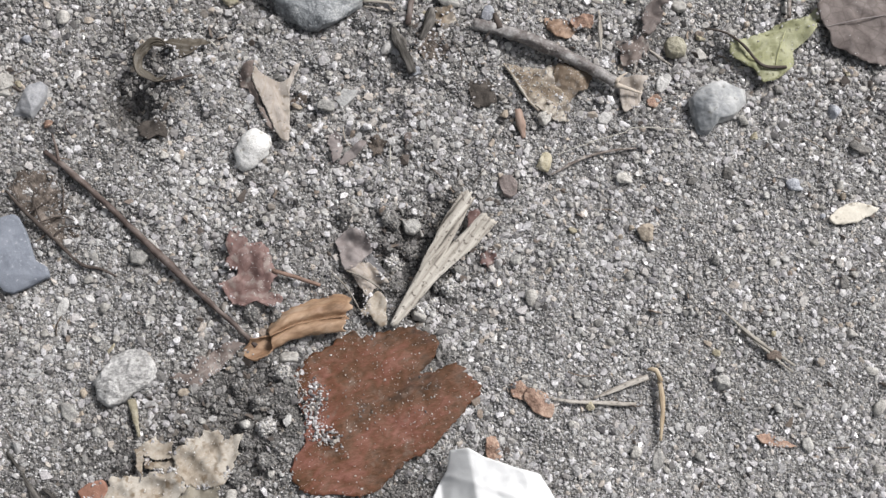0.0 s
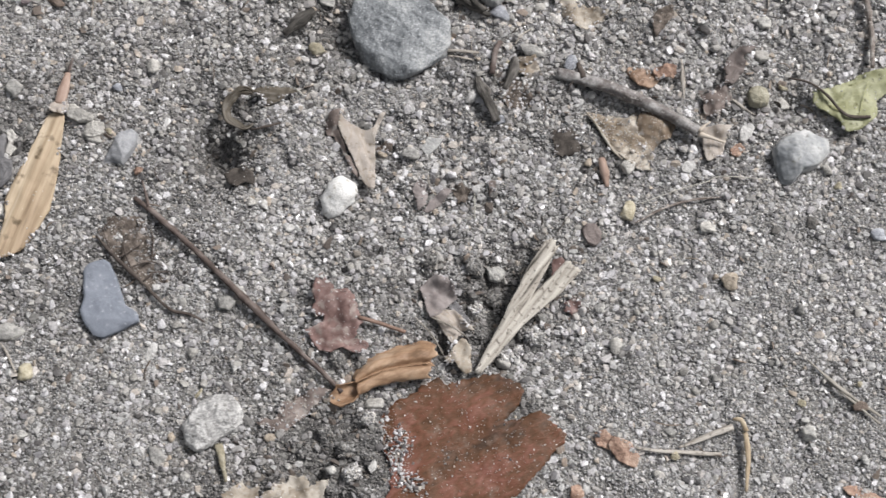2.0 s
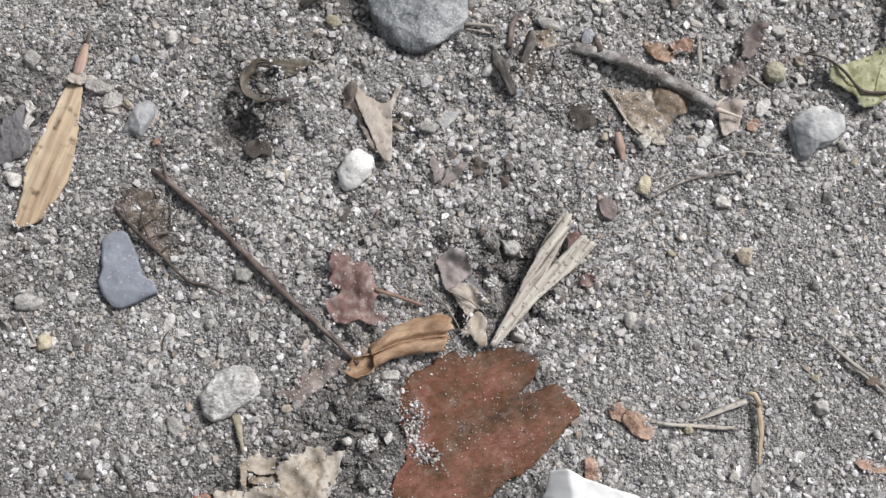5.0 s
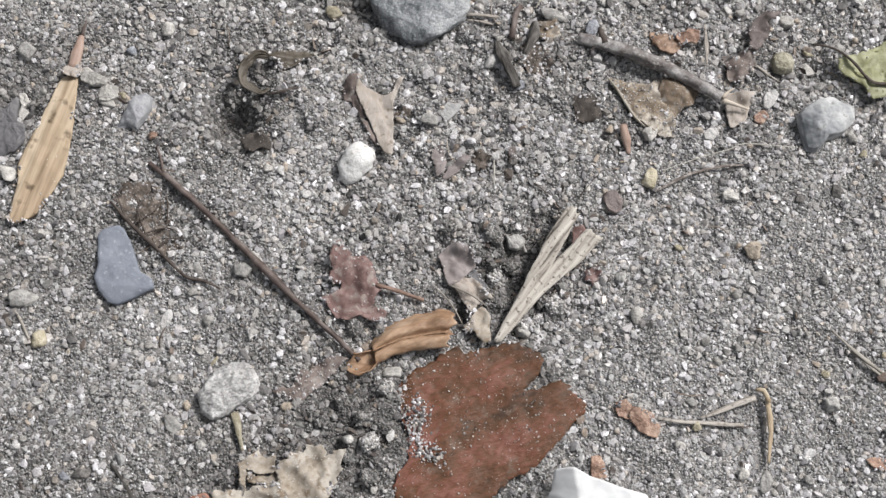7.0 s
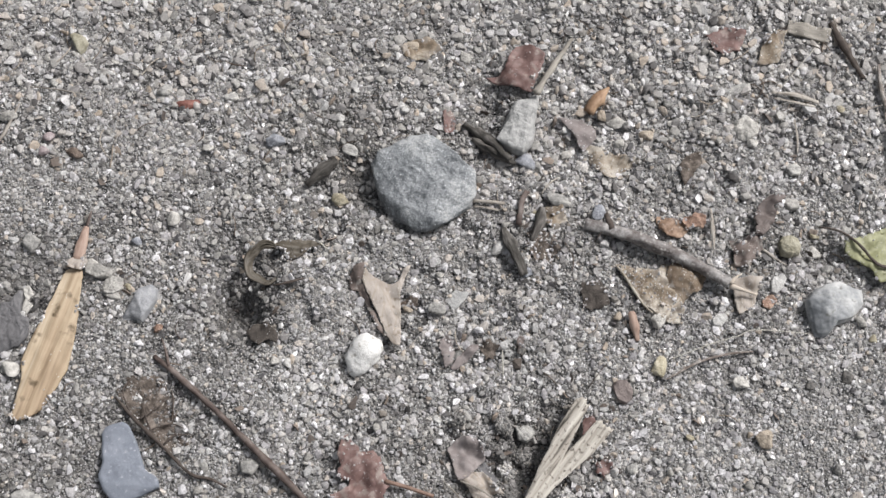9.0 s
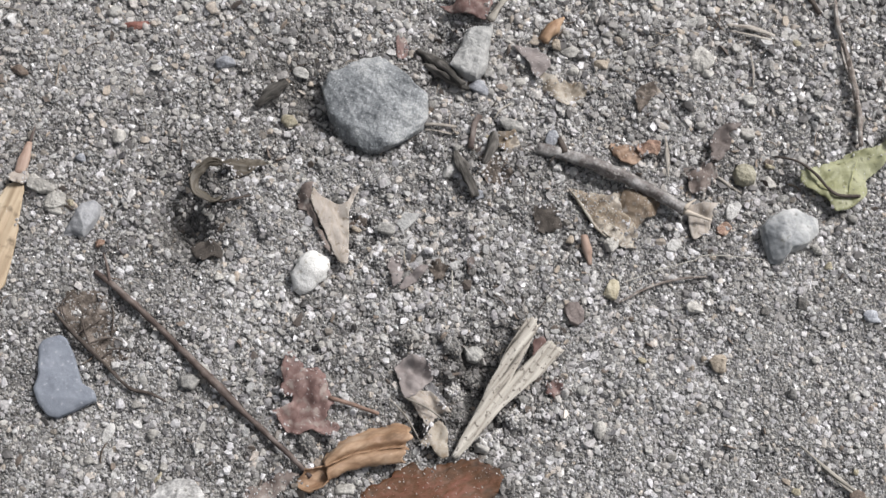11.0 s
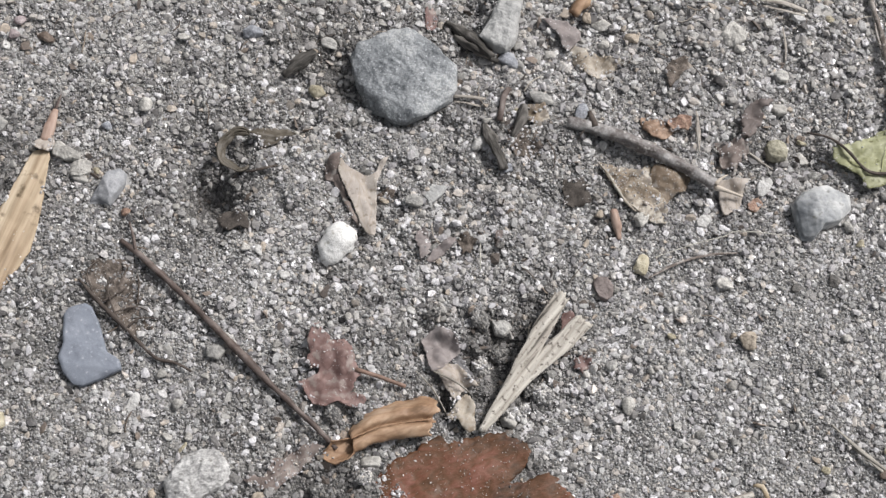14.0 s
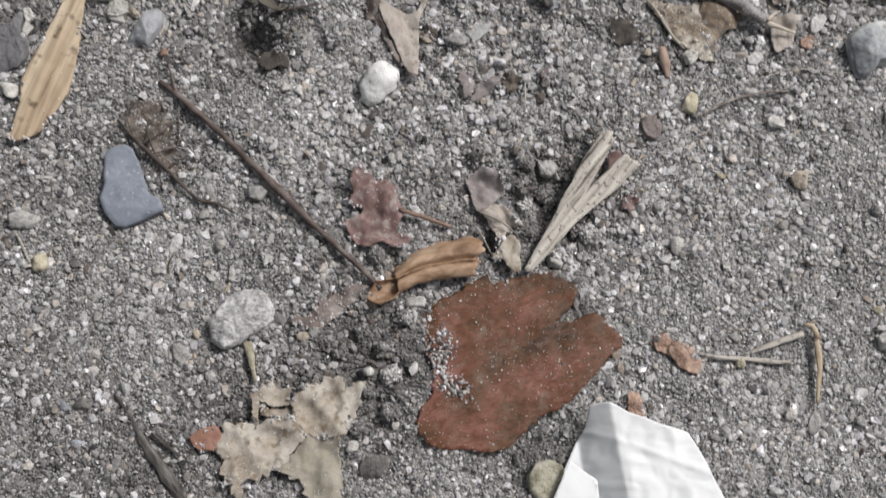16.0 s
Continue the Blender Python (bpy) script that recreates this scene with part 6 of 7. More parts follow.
straw([(-39.6, -41.6, 1.0), (-37.8, -46, 1.6), (-36.0, -51.4, 1.0)], [1.6, 1.5, 0.7], "greenish straw stub beside a stone", M_peb["yellow"])
straw([(-100.3, -19.9, 0.8), (-97.5, -23.4, 1.2), (-95.0, -27.6, 0.8)], [0.4, 0.6, 0.4], "short pale straw on sand")
straw([(22.6, 34.8, 0.9), (22.9, 31, 1.2), (23.3, 27.0, 0.8)], [0.18, 0.3, 0.18], "thin pale bristle on sand", M_fibre, 1)
straw([(11.5, 77.5, 0.9), (15, 77.3, 1.5), (20.5, 77.0, 1.0)], [0.7, 0.9, 0.6], "short pale straw beside a grey stone")
straw([(11.8, 75.8, 0.9), (15, 75.6, 1.3), (19.5, 75.2, 0.9)], [0.4, 0.6, 0.4], "short pale straw piece in gravel")
straw([(69.4, 36.4, 0.9), (79.7, 41.3, 1.6), (87.7, 44.5, 1.6), (92.5, 46.6, 1.8), (107.2, 47.0, 1.6)], [0.15, 0.2, 0.2, 0.2, 0.15], "fine pale grass fibre over sand", M_fibre, 1)
straw([(9.0, -3.0, 1.4), (14, -7.0, 2.0), (19, -13.5, 1.6)], [0.25, 0.3, 0.25], "thin fibre across leaf husks", M_gstraw, 1)
straw([(-50.0, 126, 1.0), (-46, 120, 1.6), (-40.5, 112, 1.0)], [0.2, 0.28, 0.2], "fine pale fibre on gravel", M_fibre, 1)

straw([(-126.1, 78.9, 0.9), (-122.2, 84.1, 1.4), (-119.0, 93.3, 1.0)], [0.6, 0.7, 0.4], "pale dry stem lying on gravelly sand")
straw([(-118.4, 99.6, 0.8), (-110.2, 99.2, 1.2), (-101.2, 98.3, 0.8)], [0.25, 0.35, 0.2], "thin grey stem lying on gravelly sand", M_gstraw, 1)

straw([(112.1, 138.9, 1.6), (104.9, 128.8, 2.0), (99.8, 121.7, 1.2)], [0.18, 0.25, 0.18], "fine pale fibre over gravelly sand", M_fibre, 1)
o = tube("twig", [(116.0, 146.5, 1.0), (120.7, 136.6, 1.6), (125.5, 128.5, 1.0)], [0.9, 1.1, 0.6], M_root, None, 9, 0.3)
tagged(o, "dark rotten twig on gravelly sand", "twig")
blade("wood_chip", [(102.3, 141.9), (106.8, 140.9), (115.4, 139.9), (116.0, 144.3), (103.0, 146.0)], flatlift(1.4), M_gstraw, -8, thick=0.8, step=0.8, smoothing=False, parent_label="pale grey flat wood chip on gravel", category="chip")

# orange curled husk and other single small things
o = tube("seed_husk", [(43.4, 108.5, 1.6), (45.0, 111.5, 2.2), (49.0, 117.2, 1.6)], [1.6, 2.0, 0.4], M_orange, None, 10, 0.2)
tagged(o, "orange curled seed husk on gravelly sand", "husk")
o = tube("bark_crumb", [(57.5, 48.5, 1.0), (58.5, 45.5, 1.4), (60.0, 40.8, 0.9)], [0.9, 1.2, 0.8], M_husk, None, 9, 0.35)
tagged(o, "reddish brown bark crumb on sand", "bark crumb")

# crumbs of caked sand thrown up round the hollow and beside the russet leaf
M_clod = {"pale": bed_material("pale_caked_sand", 1.25), "dull": bed_material("dull_caked_sand", 0.62)}


def sand_clod(x, y, size, kind):
    """A lump of caked sand: bumpy body with single grains stuck on it; millimetres."""
    d = BALL[0]
    seed = abs(x * 3.7 + y * 1.3) + 5
    body = 1 + 0.30 * lattice(d[:, 0] * 2 + seed, d[:, 1] * 2 + d[:, 2] * 1.7, 1.3) + 0.14 * lattice(d[:, 0] * 6, d[:, 1] * 6 + d[:, 2] * 5 + seed, 1.2)
    v = d * body[:, None] * np.array([0.56, 0.46, 0.40]) * size
    base = gz1(x, y) + 0.18 * size
    ob = link_mesh("sand_clod", (v * MM).tolist(), BALL[1], M_clod[kind])
    turn = (seed * 57) % 180
    ob.matrix_world = pose(x * MM, y * MM, base * MM, 0, 0, turn)
    c, q = math.cos(radians(turn)), math.sin(radians(turn))
    for a, b, h in v[(d[:, 2] > -0.1) & (rng.random(len(d)) < 0.30)]:
        (CLOD_DULL if kind == "dull" else EDGE).append((x + a * c - b * q, y + a * q + b * c, base + h))
    return tagged(ob, "pale crumb of caked sand in loose sand" if kind == "pale" else "dull damp crumb of caked sand in loose sand", "sand clod", "clods of sand")


CLOD_DULL = []
for x, y, size, kind in ((25.9, 2.2, 5.4, "pale"), (30.6, 6.5, 4.6, "dull"), (24.2, 13.9, 5.6, "dull"), (34.8, -10.6, 4.2, "pale"), (37.8, -8.8, 3.6, "pale"), (39.2, -3.6, 3.8, "dull"), (42.1, -4.7, 5.0, "pale"), (12.0, 13.9, 4.0, "dull"), (-10.8, -15.3, 4.6, "dull"), (-3.6, -17.3, 4.2, "dull"), (-6.0, -40.0, 4.6, "dull"), (-12.0, -36.0, 4.0, "dull"), (-9.0, -50.0, 4.4, "dull"), (-17.0, -42.0, 3.6, "dull"), (-3.0, -55.0, 4.6, "dull"), (-1.0, -31.0, 4.0, "pale"), (-14.0, -54.0, 3.8, "dull"), (-4.0, -46.0, 5.0, "pale"), (-10.0, -60.0, 4.2, "dull")):
    sand_clod(x, y, size, kind)


# single pebbles, largest dimensions in millimetres
pebble(-72.4, 99.9, 7.0, 3.4, 8, "red", 0.6)
pebble(-101.9, 81.1, 4.8, 3.6, -20, "brown", 0.6)
pebble(-110.3, 80.6, 4.2, 3.6, 70, "mauve", 0.6)
pebble(-109.4, 85.3, 4.0, 3.0, 10, "mauve", 0.6)
pebble(-105.6, 115.0, 8.0, 5.6, -60, "olive", 0.6)
pebble(-28.6, 99.8, 3.1, 2.7, -10, "white", 0.54)
pebble(-10.4, 103.7, 3.1, 2.9, 21, "white", 0.57)
pebble(-24.8, 108.8, 2.8, 2.4, -16, "white", 0.48)
pebble(-44.1, 100.7, 3.3, 2.1, -24, "pale", 0.57)
pebble(-52.6, 87.8, 2.9, 2.4, -7, "pale", 0.69)
pebble(-45.9, 90.8, 5.8, 4.4, 10, "blue", 0.68)
pebble(-24.2, 89.5, 6.1, 3.4, -30, "grey", 0.52)
pebble(-32.9, 82.5, 3.4, 2.4, 9, "grey", 0.56)
pebble(-59.7, 102.9, 4.5, 3.8, 24, "grey", 0.50)
pebble(-51.6, 103.0, 4.1, 3.4, -19, "pale", 0.53)
pebble(-4.8, 112.9, 3.1, 2.4, -24, "pale", 0.70)
pebble(-1.1, 107.7, 2.8, 2.4, -9, "white", 0.69)
pebble(-10.7, 98.6, 3.8, 3.1, -13, "pale", 0.50)
pebble(-47.0, 81.6, 2.7, 2.4, -7, "pale", 0.64)
pebble(-52.1, 73.0, 3.0, 2.4, 21, "pale", 0.74)
pebble(-25.6, 74.4, 5.8, 4.1, -20, "yellow", 0.70)
pebble(-28.5, 79.4, 2.7, 2.4, -2, "pale", 0.48)
pebble(-12.9, 67.2, 2.0, 1.9, 13, "white", 0.55)
pebble(19.6, 64.1, 4.7, 4.0, 60, "white", 0.57)
pebble(-21.7, 95.7, 2.6, 2.1, -10, "pale", 0.50)
pebble(-38.6, 101.9, 3.1, 2.4, 5, "grey", 0.53)
pebble(-35.3, 108.0, 2.8, 2.1, 10, "pale", 0.70)
pebble(-43.4, 107.9, 2.8, 2.2, -25, "grey", 0.72)
pebble(51.7, 106.5, 6.2, 4.1, 11, "pale", 0.66)
pebble(49.8, 111.8, 3.8, 3.1, -6, "pale", 0.70)
pebble(62.1, 113.9, 3.5, 2.6, 7, "pale", 0.51)
pebble(60.9, 103.4, 4.5, 3.8, 2, "tan", 0.63)
pebble(29.9, 86.6, 4.4, 3.1, 10, "pale", 0.58)
pebble(36.0, 80.1, 7.5, 4.1, -5, "grey", 0.50)
pebble(54.8, 81.2, 2.2, 1.9, -6, "white", 0.53)
pebble(103.1, 85.6, 5.8, 4.4, -10, "pale", 0.69)
pebble(91.5, 103.5, 4.1, 4.0, 15, "pale", 0.75)
pebble(25.5, 91.5, 6.2, 4.1, -30, "blue", 0.61)
pebble(37.5, 94.9, 4.5, 3.1, 16, "pale", 0.59)
pebble(52.8, 99.6, 4.1, 3.8, 86, "pale", 0.49)
pebble(47.5, 107.9, 3.8, 3.4, 108, "tan", 0.51)
pebble(29.8, 75.8, 3.4, 2.5, 1, "yellow", 0.72)
pebble(21.4, 71.3, 3.0, 2.4, 15, "pale", 0.64)
pebble(56.1, 118.9, 3.5, 2.8, 82, "pale", 0.51)
pebble(83.0, 113.8, 3.5, 2.8, 2, "grey", 0.67)
pebble(97.3, 124.3, 3.1, 2.4, -5, "pale", 0.64)
pebble(88.0, 121.1, 8.7, 3.1, 25, "grey", 0.51)
pebble(68.2, 108.1, 2.8, 2.4, -5, "pale", 0.48)
pebble(78.2, 106.5, 4.1, 3.1, -22, "grey", 0.66)
pebble(81.6, 103.2, 2.8, 2.4, -8, "pale", 0.68)
pebble(54.2, 68.2, 3.0, 2.7, 14, "white", 0.71)
pebble(110.5, 77.5, 3.4, 2.9, -14, "yellow", 0.54)
pebble(110.4, 73.0, 4.7, 3.7, -24, "pale", 0.46)
pebble(123.0, 51.6, 4.0, 3.8, -7, "pale", 0.67)
pebble(126.0, 47.3, 3.7, 3.0, -5, "yellow", 0.46)
pebble(65.7, 46.7, 5.0, 4.0, -7, "pale", 0.55)
pebble(54.4, 47.1, 3.7, 3.0, 74, "tan", 0.68)
pebble(114.4, 68.2, 4.0, 3.0, 1, "grey", 0.71)
pebble(91.8, 70.0, 4.1, 2.4, 104, "pale", 0.65)
pebble(3.4, 44.3, 5.0, 3.3, 3, "grey", 0.54)
pebble(-4.2, 43.7, 3.3, 2.3, -9, "tan", 0.56)
pebble(-5.2, 45.8, 3.7, 2.0, 40, "brown", 0.74)
pebble(28.0, 57.3, 4.0, 3.7, -4, "blue", 0.62)
pebble(-27.9, 19.6, 3.6, 3.1, -2, "white", 0.46)
pebble(-39.1, 25.6, 3.3, 3.0, -15, "pale", 0.56)
pebble(28.0, 35.5, 5.3, 2.0, 88, "dark", 0.75)
pebble(10.7, 31.9, 4.3, 3.0, 30, "grey", 0.62)
pebble(4.0, 54.5, 2.7, 2.0, 3, "pale", 0.74)
pebble(-28.7, 14.8, 2.3, 2.0, -18, "pale", 0.47)
pebble(6.3, 13.8, 3.6, 2.3, -30, "white", 0.47)
pebble(-9.6, 10.2, 2.9, 2.9, -15, "pale", 0.63)
pebble(-37.6, -21.0, 2.9, 2.6, -16, "white", 0.63)
pebble(-21.4, -19.4, 2.9, 1.9, 99, "pale", 0.60)
pebble(-63.7, -25.8, 3.2, 2.6, -10, "pale", 0.55)
pebble(-51.0, -26.0, 3.2, 2.2, -23, "pale", 0.49)
pebble(-56.6, -34.4, 3.2, 2.9, 8, "pale", 0.54)
pebble(-49.4, -17.8, 3.8, 3.2, 1, "pale", 0.65)
pebble(-39.2, 0.5, 4.9, 3.2, -13, "grey", 0.59)
pebble(-43.5, -9.8, 2.9, 2.3, -10, "pale", 0.58)
pebble(66.3, 33.6, 6.0, 5.2, 85, "yellow", 0.62)
pebble(59.2, 25.9, 3.0, 2.6, 106, "pale", 0.72)
pebble(62.3, 24.6, 3.0, 2.0, -12, "white", 0.60)
pebble(49.1, 29.6, 3.0, 2.3, 20, "pale", 0.46)
pebble(52.2, 27.6, 2.3, 2.0, -9, "pale", 0.53)
pebble(89.1, 31.6, 4.6, 4.0, 8, "pale", 0.51)
pebble(94.5, 27.3, 3.3, 2.3, -11, "grey", 0.58)
pebble(118.7, 35.6, 4.6, 3.0, 80, "dark", 0.53)
pebble(137.5, 33.6, 5.6, 4.0, -5, "blue", 0.47)
pebble(129.5, 30.3, 3.0, 2.6, -5, "white", 0.62)
pebble(108.5, 32.1, 3.3, 3.0, 11, "dark", 0.57)
pebble(95.7, 17.0, 6.5, 5.6, 16, "tan", 0.65)
pebble(91.5, 17.4, 2.6, 2.3, 115, "tan", 0.67)
pebble(74.8, 14.8, 2.9, 2.6, -23, "yellow", 0.60)
pebble(105.2, -5.2, 2.6, 2.4, -20, "white", 0.58)
pebble(109.0, -5.6, 2.4, 2.3, 11, "white", 0.72)
pebble(111.2, -6.1, 2.3, 1.9, -15, "pale", 0.55)
pebble(130.8, -4.1, 2.1, 1.9, 17, "white", 0.59)
pebble(132.0, 10.6, 2.9, 2.6, 16, "pale", 0.54)
pebble(90.9, 3.3, 3.9, 3.6, 1, "pale", 0.61)
pebble(33.7, -12.4, 4.5, 4.2, 16, "pale", 0.69)
pebble(38.0, -11.2, 3.2, 2.9, -8, "white", 0.55)
pebble(64.2, -5.6, 4.8, 3.6, 90, "pale", 0.74)
pebble(77.8, -13.2, 2.9, 2.6, 69, "white", 0.71)
pebble(73.8, 22.7, 3.3, 2.6, -8, "grey", 0.74)
pebble(103.1, 42.2, 3.0, 2.3, 17, "pale", 0.51)
pebble(81.5, 20.3, 2.3, 2.0, 0, "pale", 0.72)
pebble(115.2, 9.7, 3.9, 2.9, -17, "grey", 0.68)
pebble(121.5, 19.8, 2.6, 2.3, -8, "pale", 0.65)
pebble(69.8, 4.9, 2.6, 1.9, -22, "pale", 0.71)
pebble(59.3, 5.4, 4.2, 3.6, 19, "grey", 0.64)
pebble(97.0, -10.5, 2.6, 2.3, 11, "pale", 0.59)
pebble(116.3, -16.1, 3.2, 2.6, 0, "yellow", 0.73)
pebble(86.7, -16.0, 2.9, 2.6, -12, "pale", 0.69)
pebble(81.8, -33.9, 3.2, 2.9, 78, "yellow", 0.73)
pebble(101.1, -46.1, 6.6, 3.5, 80, "grey", 0.45)
pebble(113.0, -44.8, 4.1, 3.5, 81, "grey", 0.48)
pebble(66.0, -29.9, 2.5, 2.2, 24, "pale", 0.68)
pebble(107.1, -25.4, 1.6, 1.6, -11, "white", 0.62)
pebble(83.1, -52.1, 2.5, 2.2, -13, "pale", 0.50)
pebble(86.2, -62.2, 1.6, 1.4, 13, "white", 0.55)
pebble(80.1, -27.6, 3.5, 2.9, 10, "grey", 0.68)
pebble(94.7, -45.3, 4.4, 3.2, 95, "pale", 0.72)
pebble(103.2, -49.3, 3.1, 2.8, 93, "pale", 0.46)
pebble(77.0, -38.7, 2.5, 2.2, 67, "pale", 0.66)
pebble(76.6, -47.2, 2.8, 2.2, -18, "grey", 0.60)
pebble(1.3, -44.0, 4.1, 3.2, 81, "white", 0.63)
pebble(-11.0, -64.1, 4.4, 4.1, -17, "pale", 0.46)
pebble(-10.9, -58.6, 2.2, 1.9, 70, "white", 0.68)
pebble(1.3, -58.0, 1.9, 1.9, 8, "white", 0.72)
pebble(-9.6, -45.9, 3.5, 3.2, 84, "grey", 0.70)
pebble(-5.1, -68.2, 7.5, 6.2, 20, "dark", 0.48)
pebble(-25.7, -38.4, 4.1, 2.5, 20, "tan", 0.61)
pebble(-1.4, -57.6, 3.4, 3.1, 89, "pale", 0.51)
pebble(-20.7, -45.7, 3.2, 2.8, -6, "grey", 0.57)
pebble(-92.8, -53.5, 2.5, 1.9, 23, "pale", 0.60)
pebble(-50.9, -55.5, 2.7, 2.3, 0, "white", 0.48)
pebble(-42.8, -55.1, 2.8, 2.2, -18, "pale", 0.72)
pebble(-80.4, -61.8, 3.7, 3.4, -2, "blue", 0.60)
pebble(-75.9, -60.7, 5.6, 3.7, 2, "dark", 0.57)
pebble(-75.6, -70.2, 3.1, 2.2, 20, "blue", 0.68)
pebble(-69.8, -72.7, 2.0, 1.9, -21, "pale", 0.64)
pebble(-54.5, -72.0, 2.5, 2.3, -13, "pale", 0.64)
pebble(-60.2, -48.5, 2.5, 2.2, 5, "white", 0.58)
pebble(-55.1, -45.9, 5.7, 3.8, -60, "grey", 0.69)
pebble(-47.5, -50.7, 3.5, 3.1, 75, "grey", 0.56)
pebble(-52.4, -40.6, 3.2, 2.8, 75, "tan", 0.50)
pebble(-98.2, -16.7, 8.7, 4.8, 10, "grey", 0.49)
pebble(-66.5, -34.3, 2.1, 1.9, 6, "white", 0.71)
pebble(-45.6, -25.5, 2.6, 2.6, -9, "pale", 0.61)
pebble(-46.5, -28.5, 3.2, 1.9, 65, "yellow", 0.66)
pebble(-37.6, -11.3, 1.9, 1.9, -25, "white", 0.64)
pebble(-60.7, -18.3, 5.8, 2.9, 80, "white", 0.49)
pebble(-54.7, -11.0, 3.5, 2.9, -18, "pale", 0.60)
pebble(-92.8, -26.7, 5.1, 4.5, 20, "yellow", 0.63)
pebble(-42.2, -3.5, 6.5, 4.5, 8, "grey", 0.47)
pebble(-24.8, -23.2, 2.2, 2.1, 80, "white", 0.57)
pebble(-85.2, 40.9, 5.6, 3.3, -10, "pale", 0.54)
pebble(-81.1, 43.1, 3.0, 2.3, -11, "yellow", 0.68)
pebble(-71.3, 32.1, 4.3, 4.0, 15, "orange", 0.45)
pebble(-66.5, 44.0, 2.7, 2.5, -22, "pale", 0.63)
pebble(-35.2, 25.2, 3.3, 3.0, -5, "white", 0.61)
pebble(-108.7, 17.3, 4.9, 4.3, 4, "pale", 0.68)
pebble(-58.6, 36.0, 2.6, 2.0, 11, "pale", 0.54)
pebble(-14.1, 7.4, 2.3, 2.3, 7, "white", 0.69)
pebble(-27.0, 0.5, 3.2, 2.6, 14, "pale", 0.64)
pebble(0.2, -26.9, 4.8, 4.1, 0, "pale", 0.49)
pebble(37.7, -8.7, 3.2, 3.2, 17, "white", 0.55)
pebble(-69.3, -25.9, 2.2, 1.9, -16, "pale", 0.65)
pebble(-76.8, -39.0, 3.8, 2.8, 14, "grey", 0.50)
pebble(-91.2, -43.4, 4.1, 3.2, -2, "grey", 0.51)
pebble(151.0, 35.1, 3.9, 3.6, 25, "pale", 0.56)
pebble(151.8, 31.8, 2.6, 2.3, 14, "tan", 0.71)
pebble(146.0, 25.4, 2.4, 2.3, -21, "blue", 0.57)
pebble(146.1, 27.9, 2.9, 2.4, 76, "pale", 0.55)
pebble(154.9, 9.6, 2.9, 2.6, -2, "pale", 0.55)
pebble(135.4, 12.0, 2.9, 2.3, -6, "white", 0.71)
pebble(152.4, 6.9, 4.5, 2.6, 103, "dark", 0.46)
pebble(160.4, 0.3, 2.8, 2.3, 23, "white", 0.70)
pebble(133.0, -2.1, 2.1, 2.1, -3, "white", 0.69)
pebble(132.2, -9.3, 2.6, 2.4, 71, "yellow", 0.50)
pebble(154.6, -7.5, 3.9, 3.9, 12, "pale", 0.75)
pebble(133.9, -30.4, 3.6, 3.2, -20, "white", 0.65)
pebble(162.3, -27.4, 5.5, 3.9, 69, "pale", 0.68)
pebble(160.1, -18.1, 4.2, 2.6, -18, "pale", 0.50)
pebble(161.2, -44.4, 4.2, 3.6, 5, "pale", 0.65)
pebble(92.0, -11.9, 3.2, 3.2, 22, "grey", 0.52)
pebble(118.1, -23.9, 5.5, 4.5, 115, "grey", 0.70)
pebble(117.3, -20.8, 2.9, 2.3, -6, "white", 0.71)
pebble(153.9, 70.1, 2.9, 2.3, 19, "yellow", 0.57)
pebble(143.8, 69.1, 2.6, 2.3, 13, "pale", 0.52)
pebble(132.3, -15.7, 4.9, 3.2, 6, "brown", 0.66)
pebble(157.0, 46.8, 6.5, 3.9, -30, "dark", 0.54)
pebble(149.6, 57.3, 4.9, 4.2, 79, "blue", 0.67)
pebble(140.3, 34.1, 2.6, 2.3, 9, "pale", 0.64)
pebble(143.5, 17.6, 3.6, 2.9, 3, "pale", 0.72)
pebble(83.4, -11.1, 3.2, 2.9, 0, "pale", 0.60)
pebble(88.9, -13.0, 2.9, 2.6, -5, "pale", 0.54)
pebble(77.0, -9.2, 2.9, 2.6, 1, "grey", 0.63)
pebble(148.0, -40.9, 2.3, 1.9, -9, "pale", 0.51)
pebble(141.7, -39.8, 4.5, 2.9, 99, "grey", 0.59)
pebble(161.7, 31.0, 2.3, 2.3, 10, "pale", 0.63)
pebble(147.0, 41.5, 2.3, 1.9, -2, "pale", 0.57)
pebble(-119.4, 110.4, 3.9, 2.9, -1, "white", 0.64)
pebble(-27.9, 97.9, 2.6, 2.4, 15, "white", 0.73)
pebble(77.1, 132.1, 3.6, 2.9, -20, "pale", 0.68)
pebble(118.8, 117.8, 3.2, 3.2, 5, "yellow", 0.52)
pebble(-71.4, 63.4, 4.5, 4.2, 5, "pale", 0.72)
pebble(-91.2, 48.1, 5.8, 3.9, -20, "pale", 0.68)
pebble(-80.7, 56.6, 3.6, 3.6, -16, "blue", 0.73)
pebble(-95.0, 111.2, 2.9, 2.3, -21, "pale", 0.54)
pebble(-88.8, 108.2, 3.6, 2.9, -22, "pale", 0.50)
pebble(-79.2, 103.7, 4.9, 3.9, 25, "grey", 0.62)
pebble(-109.2, 53.1, 5.5, 4.9, 104, "grey", 0.61)
pebble(-46.1, 122.8, 2.6, 2.3, 9, "pale", 0.53)
pebble(-9.6, 124.8, 4.9, 3.6, 8, "tan", 0.52)
pebble(-33.8, 116.7, 3.2, 2.6, 23, "grey", 0.48)
pebble(66.5, 114.3, 3.6, 2.9, -23, "grey", 0.73)
pebble(6.4, 123.7, 4.9, 3.6, -20, "pale", 0.49)
pebble(-18.5, 112.8, 3.6, 2.9, -22, "grey", 0.71)
pebble(-64.8, 86.5, 3.9, 2.9, 16, "pale", 0.54)
